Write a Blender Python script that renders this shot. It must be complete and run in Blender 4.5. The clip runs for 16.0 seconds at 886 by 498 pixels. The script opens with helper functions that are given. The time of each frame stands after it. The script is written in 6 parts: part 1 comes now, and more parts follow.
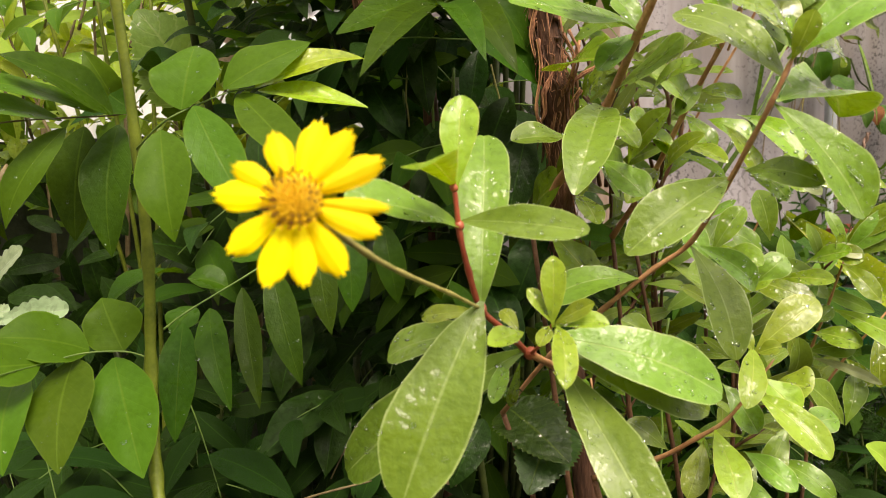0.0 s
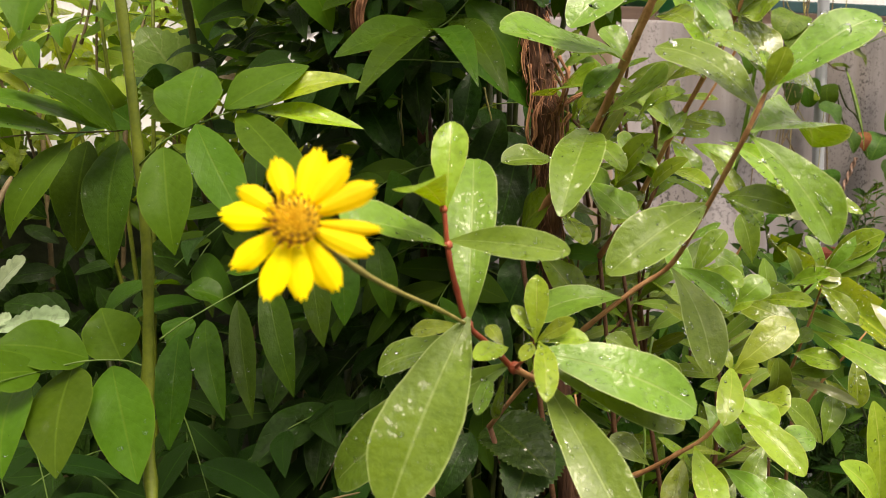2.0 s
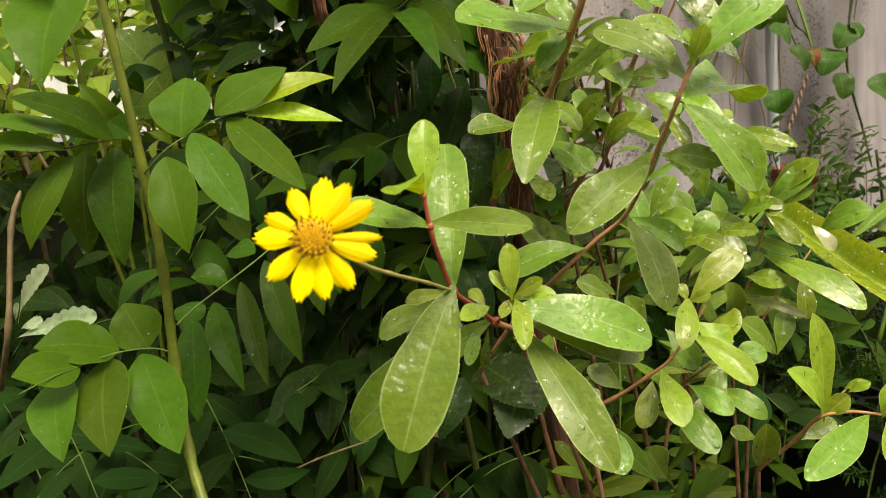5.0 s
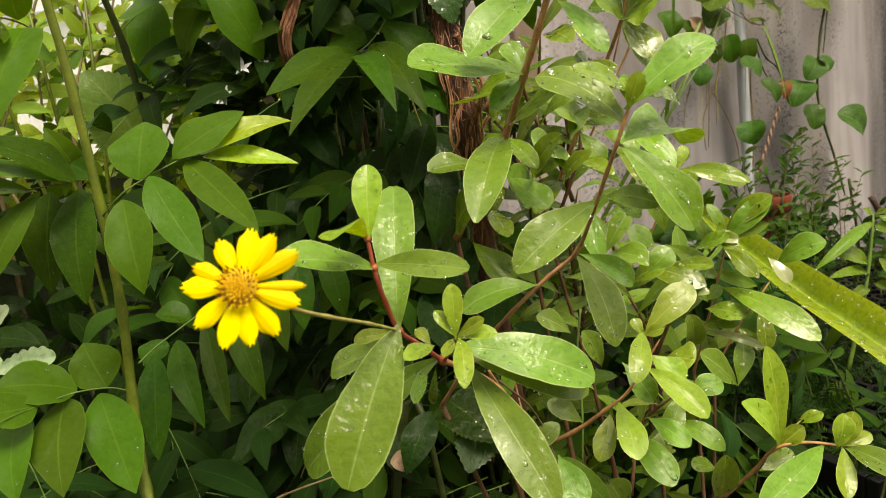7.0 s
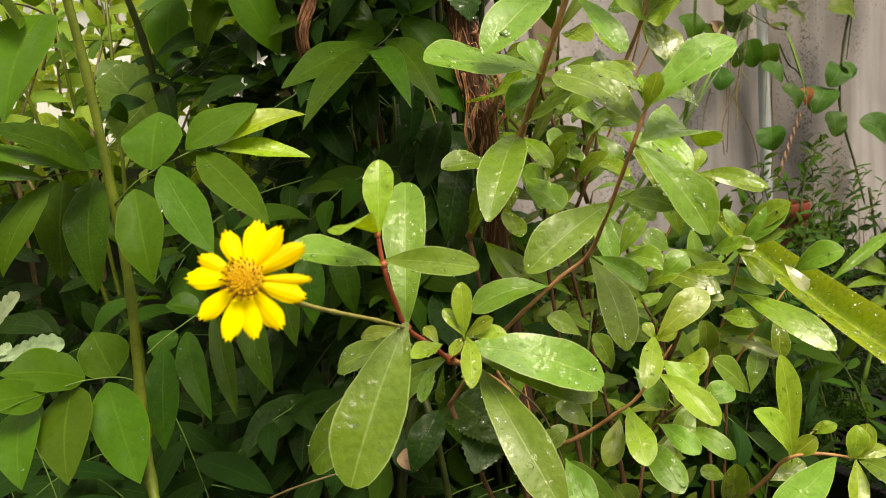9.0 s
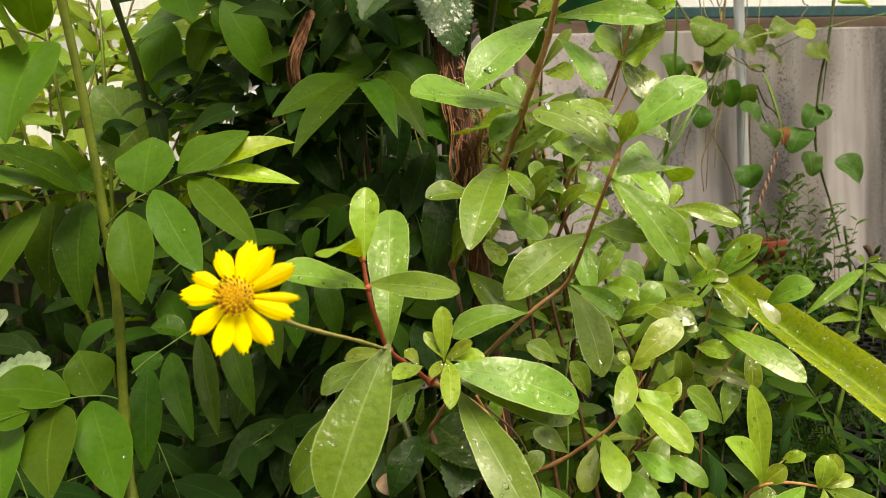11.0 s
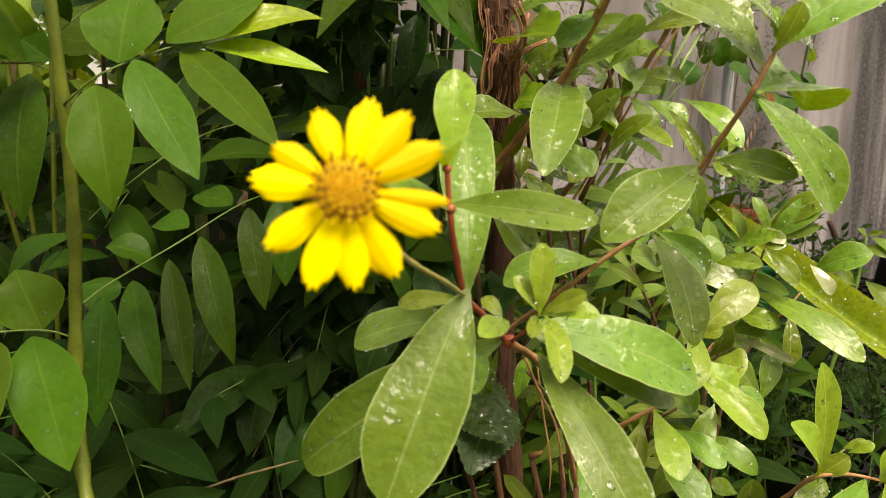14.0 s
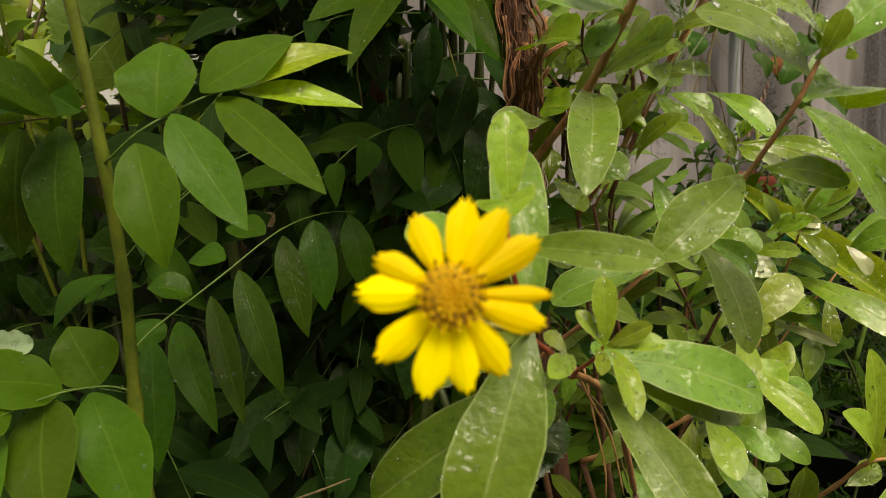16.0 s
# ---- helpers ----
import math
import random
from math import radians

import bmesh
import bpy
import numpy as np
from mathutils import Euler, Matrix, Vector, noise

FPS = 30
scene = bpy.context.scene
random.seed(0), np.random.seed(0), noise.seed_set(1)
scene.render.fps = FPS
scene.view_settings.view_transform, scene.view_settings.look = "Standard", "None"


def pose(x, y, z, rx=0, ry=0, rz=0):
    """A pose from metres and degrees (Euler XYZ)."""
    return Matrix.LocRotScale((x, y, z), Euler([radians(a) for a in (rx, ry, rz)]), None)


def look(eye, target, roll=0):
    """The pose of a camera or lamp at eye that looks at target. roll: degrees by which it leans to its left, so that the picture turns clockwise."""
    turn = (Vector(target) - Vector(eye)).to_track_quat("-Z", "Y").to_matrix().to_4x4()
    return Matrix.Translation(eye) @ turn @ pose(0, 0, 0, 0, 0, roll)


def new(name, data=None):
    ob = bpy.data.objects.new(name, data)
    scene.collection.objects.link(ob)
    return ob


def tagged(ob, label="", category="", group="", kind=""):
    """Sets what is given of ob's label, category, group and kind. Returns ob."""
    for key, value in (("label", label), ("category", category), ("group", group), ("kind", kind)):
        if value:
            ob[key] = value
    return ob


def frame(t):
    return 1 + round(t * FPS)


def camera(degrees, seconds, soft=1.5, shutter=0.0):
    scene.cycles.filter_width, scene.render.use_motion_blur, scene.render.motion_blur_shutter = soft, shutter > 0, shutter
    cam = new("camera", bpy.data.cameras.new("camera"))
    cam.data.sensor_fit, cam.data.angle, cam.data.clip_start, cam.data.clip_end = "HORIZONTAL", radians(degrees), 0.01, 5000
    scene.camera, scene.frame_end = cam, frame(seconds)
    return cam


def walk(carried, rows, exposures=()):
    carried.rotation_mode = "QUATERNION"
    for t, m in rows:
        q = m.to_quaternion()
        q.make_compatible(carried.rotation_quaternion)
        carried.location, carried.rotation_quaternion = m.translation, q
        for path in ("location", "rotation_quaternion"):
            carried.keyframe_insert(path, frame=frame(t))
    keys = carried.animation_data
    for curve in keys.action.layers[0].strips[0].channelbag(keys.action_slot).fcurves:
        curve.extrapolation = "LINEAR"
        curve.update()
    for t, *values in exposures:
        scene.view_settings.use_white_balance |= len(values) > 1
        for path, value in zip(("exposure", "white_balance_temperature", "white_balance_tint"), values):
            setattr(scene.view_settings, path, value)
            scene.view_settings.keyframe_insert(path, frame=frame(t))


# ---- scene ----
cam = camera(61.0, 16.0, soft=0.5)
# a small phone lens: near things soften when the camera comes very close
cam.data.dof.use_dof = True
cam.data.dof.focus_distance = 0.38
cam.data.dof.aperture_fstop = 29.0
PATH = [
    (0, (0.0130, 0.0229, 0.8546), (-0.0236, 2.0003, 0.5572), -2.67),
    (0.5, (0.0121, 0.0141, 0.8580), (-0.0357, 1.9975, 0.6049), -2.05),
    (1, (0.0114, 0.0100, 0.8603), (-0.0349, 1.9974, 0.6407), -1.74),
    (1.5, (0.0120, 0.0077, 0.8604), (-0.0388, 1.9947, 0.6379), -1.91),
    (2, (0.0143, 0.0126, 0.8567), (-0.0030, 1.9960, 0.6001), -1.59),
    (2.5, (0.0167, 0.0080, 0.8596), (-0.0297, 1.9894, 0.5919), -2.65),
    (3, (0.0165, 0.0074, 0.8600), (-0.0328, 1.9902, 0.6033), -2.67),
    (3.5, (0.0179, 0.0051, 0.8603), (-0.0360, 1.9876, 0.6017), -2.60),
    (4, (0.0161, 0.0028, 0.8622), (0.0127, 1.9729, 0.5177), -4.29),
    (4.2, (0.0124, -0.0068, 0.8683), (0.0429, 1.9442, 0.4292), -6.96),
    (6.3, (0.0214, -0.0261, 0.8744), (0.0577, 1.9451, 0.5382), -7.12),
    (6.5, (0.0238, -0.0260, 0.8730), (0.0776, 1.9433, 0.5280), -7.12),
    (7, (0.0290, -0.0283, 0.8766), (0.0970, 1.9421, 0.5405), -7.32),
    (7.5, (0.0290, -0.0283, 0.8794), (0.0940, 1.9441, 0.5548), -7.18),
    (8, (0.0263, -0.0282, 0.8790), (0.0733, 1.9455, 0.5592), -7.29),
    (8.5, (0.0281, -0.0267, 0.8777), (0.0648, 1.9469, 0.5561), -6.31),
    (8.7, (0.0298, -0.0256, 0.8755), (0.0575, 1.9457, 0.5393), -6.05),
    (10.8, (0.0310, -0.0333, 0.8760), (0.1168, 1.9470, 0.6097), -4.95),
    (11, (0.0303, -0.0362, 0.8754), (0.1116, 1.9455, 0.6176), -4.66),
    (11.5, (0.0310, -0.0407, 0.8750), (0.1165, 1.9412, 0.6212), -4.73),
    (12, (0.0329, -0.0399, 0.8743), (0.1497, 1.9395, 0.6128), -5.19),
    (12.5, (0.0335, -0.0458, 0.8763), (0.1713, 1.9373, 0.6567), -4.32),
    (13, (0.0340, -0.0437, 0.8825), (0.2484, 1.9401, 0.7465), 0.27),
    (13.3, (0.0197, -0.0288, 0.8667), (0.2298, 1.9486, 0.6529), 2.37),
    (13.5, (0.0078, -0.0154, 0.8628), (0.2167, 1.9584, 0.6171), 3.21),
    (13.7, (-0.0019, 0.0022, 0.8635), (0.1828, 1.9719, 0.5698), 1.76),
    (14, (-0.0114, 0.0368, 0.8581), (0.2391, 1.9813, 0.4628), 0.42),
    (14.5, (-0.0247, 0.0495, 0.8715), (0.2253, 2.0008, 0.5111), -2.35),
    (15, (-0.0232, 0.0438, 0.8732), (0.2246, 1.9950, 0.5109), -1.71),
    (15.5, (-0.0231, 0.0499, 0.8698), (0.2284, 1.9962, 0.4843), -1.68),
    (16, (-0.0233, 0.0421, 0.8743), (0.2005, 1.9791, 0.4295), -4.10),
]
EXPOSURES = [
    (0.0, 0.17, 7000, 18), (0.4, 0.05, 7000, 18), (4.0, -0.04, 7000, 15), (6.5, -0.08, 7200, 10), (12.5, -0.06, 7300, 8), (13.0, 0.0, 7200, 9),
    (14.0, -0.05, 7300, 14), (14.5, -0.35, 7400, 14), (15.0, -0.44, 7400, 15), (15.5, -0.56, 7400, 15), (16.0, -0.64, 7400, 11),
]
walk(cam, [(t, look(eye, target, roll)) for t, eye, target, roll in PATH], EXPOSURES)

# ---- daylight: bright overcast, open sky above and to the right ----
SUN_ELEVATION, SUN_AZIMUTH = 60.0, 28.0
world = bpy.data.worlds.new("sky")
scene.world = world
world.use_nodes = True
wn, wl = world.node_tree.nodes, world.node_tree.links
sky = wn.new("ShaderNodeTexSky")
sky.sky_type, sky.sun_disc = "NISHITA", False
sky.sun_elevation, sky.sun_rotation = radians(SUN_ELEVATION), radians(90 - SUN_AZIMUTH + 90)
sky.dust_density, sky.air_density, sky.ozone_density = 4.0, 1.0, 0.6
haze = wn.new("ShaderNodeMix")
haze.data_type, haze.blend_type = "RGBA", "MIX"
haze.inputs[0].default_value = 0.7
haze.inputs[7].default_value = (7.0, 6.65, 5.9, 1)
wl.new(sky.outputs[0], haze.inputs[6])
wl.new(haze.outputs[2], wn["Background"].inputs[0])
wn["Background"].inputs[1].default_value = 0.185
sun = new("sun", bpy.data.lights.new("sun", "SUN"))
sun.data.energy, sun.data.angle, sun.data.color = 4.5, radians(28), (1.0, 0.925, 0.78)
_e, _a = radians(SUN_ELEVATION), radians(SUN_AZIMUTH - 90)
sun.matrix_world = look(Vector((math.cos(_e) * math.cos(_a), math.cos(_e) * math.sin(_a), math.sin(_e))) * 5, (0, 0, 0))


# ---- materials ----
def nodes_of(name):
    m = bpy.data.materials.new(name)
    m.use_nodes = True
    t = m.node_tree
    return m, t.nodes, t.links, t.nodes["Principled BSDF"], t.nodes["Material Output"]


def ramp(nd, lk, source, stops):
    r = nd.new("ShaderNodeValToRGB")
    while len(r.color_ramp.elements) < len(stops):
        r.color_ramp.elements.new(0.5)
    for e, (p, c) in zip(r.color_ramp.elements, stops):
        e.position, e.color = p, (*c, 1)
    lk.new(source, r.inputs[0])
    return r


def noise_of(nd, lk, vector, scale, detail=3.0):
    n = nd.new("ShaderNodeTexNoise")
    n.inputs["Scale"].default_value, n.inputs["Detail"].default_value = scale, detail
    lk.new(vector, n.inputs["Vector"])
    return n


def math_of(nd, lk, op, a, b=None):
    n = nd.new("ShaderNodeMath")
    n.operation = op
    for k, v in enumerate((a, b)):
        if v is None:
            continue
        if isinstance(v, (int, float)):
            n.inputs[k].default_value = v
        else:
            lk.new(v, n.inputs[k])
    return n.outputs[0]


def blend(nd, lk, fac, a, b, mode="MIX"):
    n = nd.new("ShaderNodeMix")
    n.data_type, n.blend_type = "RGBA", mode
    for k, v in ((0, fac), (6, a), (7, b)):
        if isinstance(v, (int, float)):
            n.inputs[k].default_value = v
        elif isinstance(v, tuple):
            n.inputs[k].default_value = (*v, 1)
        else:
            lk.new(v, n.inputs[k])
    return n.outputs[2]


def leaf_material(name, dark, light, vein, rough=0.38, glow=0.3, veins=9.0, wet=0.5, spec=0.45, film=0.5, wear=0.4, relief=0.55, edge=0.0, ribs=0.035, midrib=0.6, rugose=0.10, margin=0.35):
    """A living leaf: mottled blade, pale midrib and side veins from the leaf's own coordinates, a damp gloss in patches and light through the blade."""
    m, nd, lk, bsdf, out = nodes_of(name)
    uv = nd.new("ShaderNodeUVMap").outputs[0]
    sep = nd.new("ShaderNodeSeparateXYZ")
    lk.new(uv, sep.inputs[0])
    u = sep.outputs[0]
    side = math_of(nd, lk, "ABSOLUTE", math_of(nd, lk, "SUBTRACT", sep.outputs[1], 0.5))
    obj = nd.new("ShaderNodeTexCoord").outputs["Object"]
    info = nd.new("ShaderNodeObjectInfo").outputs["Random"]
    shift = nd.new("ShaderNodeVectorMath")
    shift.operation = "ADD"
    lk.new(obj, shift.inputs[0])
    lk.new(info, shift.inputs[1])
    big = noise_of(nd, lk, shift.outputs[0], 70.0, 5.0)
    fine = noise_of(nd, lk, shift.outputs[0], 420.0, 3.0)
    mott = ramp(nd, lk, big.outputs[0], [(0.32, dark), (0.68, light)]).outputs[0]
    speck = blend(nd, lk, math_of(nd, lk, "MULTIPLY", fine.outputs[0], 0.5), mott, tuple(min(1, c * 1.5 + 0.02) for c in light))
    tone = nd.new("ShaderNodeHueSaturation")
    lk.new(speck, tone.inputs["Color"])
    lk.new(math_of(nd, lk, "ADD", math_of(nd, lk, "MULTIPLY", info, 0.03), 0.485), tone.inputs["Hue"])
    lk.new(math_of(nd, lk, "ADD", math_of(nd, lk, "MULTIPLY", info, 0.45), 0.78), tone.inputs["Value"])
    rib = ramp(nd, lk, side, [(0.008, (1, 1, 1)), (0.030, (0, 0, 0))]).outputs[0]
    wave = math_of(nd, lk, "SINE", math_of(nd, lk, "MULTIPLY", math_of(nd, lk, "SUBTRACT", u, math_of(nd, lk, "MULTIPLY", side, 0.55)), veins * 6.283))
    sidevein = ramp(nd, lk, wave, [(0.90, (0, 0, 0)), (1.0, (1, 1, 1))]).outputs[0]
    col = blend(nd, lk, math_of(nd, lk, "MULTIPLY", sidevein, ribs), tone.outputs[0], vein)
    col = blend(nd, lk, math_of(nd, lk, "MULTIPLY", rib, midrib), col, vein)
    # pale margin; strong values also put the wet edge's glint into the colour
    rim = ramp(nd, lk, side, [(0.465, (0, 0, 0)), (0.495, (1, 1, 1))]).outputs[0]
    col = blend(nd, lk, math_of(nd, lk, "MULTIPLY", rim, margin), col, vein)
    if edge:
        # the blade yellows towards its margins and is dark along the fold
        paling = ramp(nd, lk, side, [(0.10, (0, 0, 0)), (0.48, (1, 1, 1))]).outputs[0]
        col = blend(nd, lk, math_of(nd, lk, "MULTIPLY", paling, edge), col, vein)
    grime = noise_of(nd, lk, shift.outputs[0], 330.0, 6.0)
    worn = ramp(nd, lk, grime.outputs[0], [(0.38, (1, 1, 1)), (0.47, (0, 0, 0))]).outputs[0]
    col = blend(nd, lk, math_of(nd, lk, "MULTIPLY", worn, wear), col, tuple(0.62 * c for c in dark))
    lk.new(col, bsdf.inputs["Base Color"])
    damp = ramp(nd, lk, big.outputs[0], [(0.40, (rough,) * 3), (0.60, (rough * (1 - wet),) * 3)])
    lk.new(damp.outputs[0], bsdf.inputs["Roughness"])
    bsdf.inputs["Specular IOR Level"].default_value = spec
    pool = noise_of(nd, lk, shift.outputs[0], 70.0, 2.0)
    film_mask = ramp(nd, lk, pool.outputs[0], [(0.47, (0, 0, 0)), (0.52, (film, film, film))])
    lk.new(film_mask.outputs[0], bsdf.inputs["Coat Weight"])
    bsdf.inputs["Coat Roughness"].default_value = 0.06
    ripple = nd.new("ShaderNodeBump")
    ripple.inputs["Strength"].default_value, ripple.inputs["Distance"].default_value = 1.0, 0.0036
    lk.new(noise_of(nd, lk, shift.outputs[0], 170.0, 1.5).outputs[0], ripple.inputs["Height"])
    lk.new(ripple.outputs[0], bsdf.inputs["Coat Normal"])
    height = math_of(nd, lk, "ADD", math_of(nd, lk, "MULTIPLY", fine.outputs[0], 0.35), math_of(nd, lk, "MULTIPLY", sidevein, -rugose))
    height = math_of(nd, lk, "ADD", height, math_of(nd, lk, "MULTIPLY", grime.outputs[0], 0.9))
    height = math_of(nd, lk, "SUBTRACT", height, math_of(nd, lk, "MULTIPLY", rib, 0.2))
    bump = nd.new("ShaderNodeBump")
    bump.inputs["Strength"].default_value, bump.inputs["Distance"].default_value = relief, 0.0008
    lk.new(height, bump.inputs["Height"])
    lk.new(bump.outputs[0], bsdf.inputs["Normal"])
    tr = nd.new("ShaderNodeBsdfTranslucent")
    through_col = nd.new("ShaderNodeHueSaturation")
    through_col.inputs["Hue"].default_value, through_col.inputs["Saturation"].default_value, through_col.inputs["Value"].default_value = 0.475, 1.1, 1.5
    lk.new(col, through_col.inputs["Color"])
    lk.new(through_col.outputs[0], tr.inputs[0])
    mix = nd.new("ShaderNodeMixShader")
    mix.inputs[0].default_value = glow
    lk.new(bsdf.outputs[0], mix.inputs[1])
    lk.new(tr.outputs[0], mix.inputs[2])
    lk.new(mix.outputs[0], out.inputs[0])
    return m


def rough_material(name, dark, light, scale, rough=0.7, bump=0.5, distance=0.001, metal=0.0, stretch=(1, 1, 1), space="Object", grain=6.0, spec=0.5):
    """A grained surface with blotches at one scale and grain at another."""
    m, nd, lk, bsdf, out = nodes_of(name)
    co = nd.new("ShaderNodeTexCoord").outputs[space]
    mp = nd.new("ShaderNodeMapping")
    mp.inputs["Scale"].default_value = stretch
    lk.new(co, mp.inputs[0])
    a, b = noise_of(nd, lk, mp.outputs[0], scale, 4.0), noise_of(nd, lk, mp.outputs[0], scale * grain, 4.0)
    f = math_of(nd, lk, "ADD", math_of(nd, lk, "MULTIPLY", a.outputs[0], 0.65), math_of(nd, lk, "MULTIPLY", b.outputs[0], 0.35))
    c = ramp(nd, lk, f, [(0.35, dark), (0.65, light)])
    lk.new(c.outputs[0], bsdf.inputs["Base Color"])
    bsdf.inputs["Roughness"].default_value, bsdf.inputs["Metallic"].default_value = rough, metal
    bsdf.inputs["Specular IOR Level"].default_value = spec
    bp = nd.new("ShaderNodeBump")
    bp.inputs["Strength"].default_value, bp.inputs["Distance"].default_value = bump, distance
    lk.new(b.outputs[0], bp.inputs["Height"])
    lk.new(bp.outputs[0], bsdf.inputs["Normal"])
    return m


fresh = leaf_material("leaf_fresh", (0.099, 0.198, 0.012), (0.155, 0.276, 0.020), (0.394, 0.504, 0.168), rough=0.45, glow=0.17, wet=0.4, spec=0.4, film=0.42, veins=0.0, wear=0.22, midrib=0.4, margin=0.85)
lime = leaf_material("leaf_young", (0.172, 0.282, 0.014), (0.255, 0.372, 0.026), (0.488, 0.570, 0.120), rough=0.42, glow=0.22, film=0.4, spec=0.4, veins=0.0, wear=0.25, margin=0.85)
mid = leaf_material("leaf_mid", (0.085, 0.166, 0.005), (0.136, 0.234, 0.008), (0.319, 0.382, 0.063), rough=0.32, glow=0.25, film=0.5, veins=0.0, wear=0.22, spec=0.35)
wet = leaf_material("leaf_wet", (0.125, 0.220, 0.010), (0.192, 0.312, 0.016), (0.443, 0.512, 0.142), rough=0.3, glow=0.17, wet=0.75, spec=0.5, film=1.0, veins=0.0, wear=0.22, margin=0.85)
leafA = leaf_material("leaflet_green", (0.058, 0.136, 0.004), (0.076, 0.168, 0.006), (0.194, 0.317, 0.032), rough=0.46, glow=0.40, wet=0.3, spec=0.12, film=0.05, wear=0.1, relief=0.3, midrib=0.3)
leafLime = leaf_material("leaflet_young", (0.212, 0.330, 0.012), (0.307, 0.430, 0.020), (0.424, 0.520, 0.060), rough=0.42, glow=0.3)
# darker copy of the leaflet green for leaves behind; shade is put into it
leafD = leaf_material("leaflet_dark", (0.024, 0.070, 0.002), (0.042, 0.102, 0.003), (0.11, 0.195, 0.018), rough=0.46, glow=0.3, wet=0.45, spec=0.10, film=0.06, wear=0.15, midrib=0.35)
# darkest copy, for inner and rear leaves: deep shade put into the green
leafK = leaf_material("leaflet_shade_tone", (0.008, 0.029, 0.0015), (0.016, 0.050, 0.002), (0.045, 0.126, 0.014), rough=0.5, glow=0.18, wet=0.5, spec=0.1, film=0.12)
pale = leaf_material("leaf_pale", (0.230, 0.330, 0.160), (0.330, 0.440, 0.240), (0.460, 0.530, 0.380), rough=0.6, glow=0.15, film=0.0)
pale_green = leaf_material("leaf_serrate_pale", (0.105, 0.185, 0.030), (0.165, 0.265, 0.055), (0.30, 0.40, 0.13), rough=0.5, glow=0.5, wear=0.1, ribs=0.4, rugose=0.25, relief=0.9, veins=6.0)
serr = leaf_material("leaf_serrate", (0.016, 0.050, 0.004), (0.032, 0.080, 0.008), (0.105, 0.165, 0.018), rough=0.45, glow=0.25, wet=0.3, film=0.9, spec=0.4, ribs=0.12, relief=0.9, rugose=0.12)
# lighter leaf green: sunlight on far and upper leaves put into the colour
sunlit = leaf_material("leaf_sun_tone", (0.200, 0.351, 0.026), (0.360, 0.539, 0.065), (0.525, 0.634, 0.130), rough=0.45, glow=0.4)
vine_leaf = leaf_material("leaf_vine", (0.022, 0.068, 0.004), (0.046, 0.112, 0.008), (0.10, 0.19, 0.024), rough=0.55, glow=0.2, wet=0.2, spec=0.2, film=0.1)
climber_leaf = leaf_material("leaf_climber", (0.062, 0.118, 0.006), (0.115, 0.180, 0.012), (0.20, 0.27, 0.035), rough=0.5, glow=0.26, wet=0.3, spec=0.25, film=0.15, wear=0.4, relief=0.9, ribs=0.3, rugose=0.8)
yellow_leaf = leaf_material("leaf_yellowing", (0.500, 0.360, 0.060), (0.660, 0.500, 0.140), (0.600, 0.500, 0.200), rough=0.5, glow=0.4)
dry_leaf = leaf_material("leaf_dry", (0.320, 0.200, 0.100), (0.550, 0.400, 0.240), (0.500, 0.360, 0.200), rough=0.7, glow=0.2, film=0.0)
withered_leaf = leaf_material("leaf_withered", (0.13, 0.045, 0.010), (0.27, 0.11, 0.02), (0.36, 0.17, 0.04), rough=0.7, glow=0.25, film=0.0)
# very glossy wet leaves; the sky's reflection is also put into the pale colour
shine = leaf_material("leaf_shine", (0.27, 0.33, 0.12), (0.40, 0.46, 0.20), (0.50, 0.56, 0.30), rough=0.16, glow=0.2, veins=0.0, wet=0.4, spec=0.8, film=1.0, wear=0.1)
strap_green = leaf_material("leaf_strap", (0.115, 0.205, 0.004), (0.190, 0.300, 0.008), (0.420, 0.490, 0.022), rough=0.36, glow=0.15, veins=0.0, wet=0.4, film=0.5, wear=0.3, edge=0.55)
grass_green = leaf_material("leaf_grass", (0.036, 0.084, 0.009), (0.073, 0.140, 0.015), (0.135, 0.202, 0.034), rough=0.4, glow=0.3, veins=0.0)
grass_light = leaf_material("leaf_grass_light", (0.13, 0.22, 0.03), (0.21, 0.31, 0.06), (0.30, 0.38, 0.12), rough=0.45, glow=0.3, veins=0.0)
petal_yellow = leaf_material("petal", (1.000, 0.660, 0.001), (1.000, 0.780, 0.002), (1.000, 0.720, 0.001), rough=0.6, glow=0.16, veins=0.0, wet=0.1, film=0.0, spec=0.1, relief=0.08, wear=0.0)
stem_red = rough_material("stem_red", (0.27, 0.040, 0.020), (0.46, 0.12, 0.055), 120, 0.42, 0.3, 0.0004, stretch=(1, 1, 0.3))
stem_brown = rough_material("stem_brown", (0.34, 0.150, 0.055), (0.62, 0.34, 0.150), 140, 0.5, 0.4, 0.0005)
# brown stem darkened for low inner stems; their shade is put into it
stem_shade = rough_material("stem_shade", (0.085, 0.036, 0.016), (0.22, 0.105, 0.048), 140, 0.7, 0.6, 0.0008)
stalk = rough_material("stalk", (0.30, 0.27, 0.07), (0.46, 0.40, 0.13), 200, 0.5, 0.3, 0.0003)
stalk_green = rough_material("stalk_green", (0.075, 0.15, 0.016), (0.14, 0.235, 0.032), 200, 0.45, 0.3, 0.0003)
stalk_brown = rough_material("stalk_brown", (0.13, 0.09, 0.04), (0.24, 0.18, 0.08), 160, 0.6, 0.4, 0.0004)
cane_green = rough_material("cane_green", (0.092, 0.128, 0.008), (0.170, 0.215, 0.017), 110, 0.42, 0.35, 0.0005)
cane_dark = rough_material("cane_dark", (0.03, 0.045, 0.010), (0.075, 0.10, 0.020), 110, 0.45, 0.35, 0.0005)
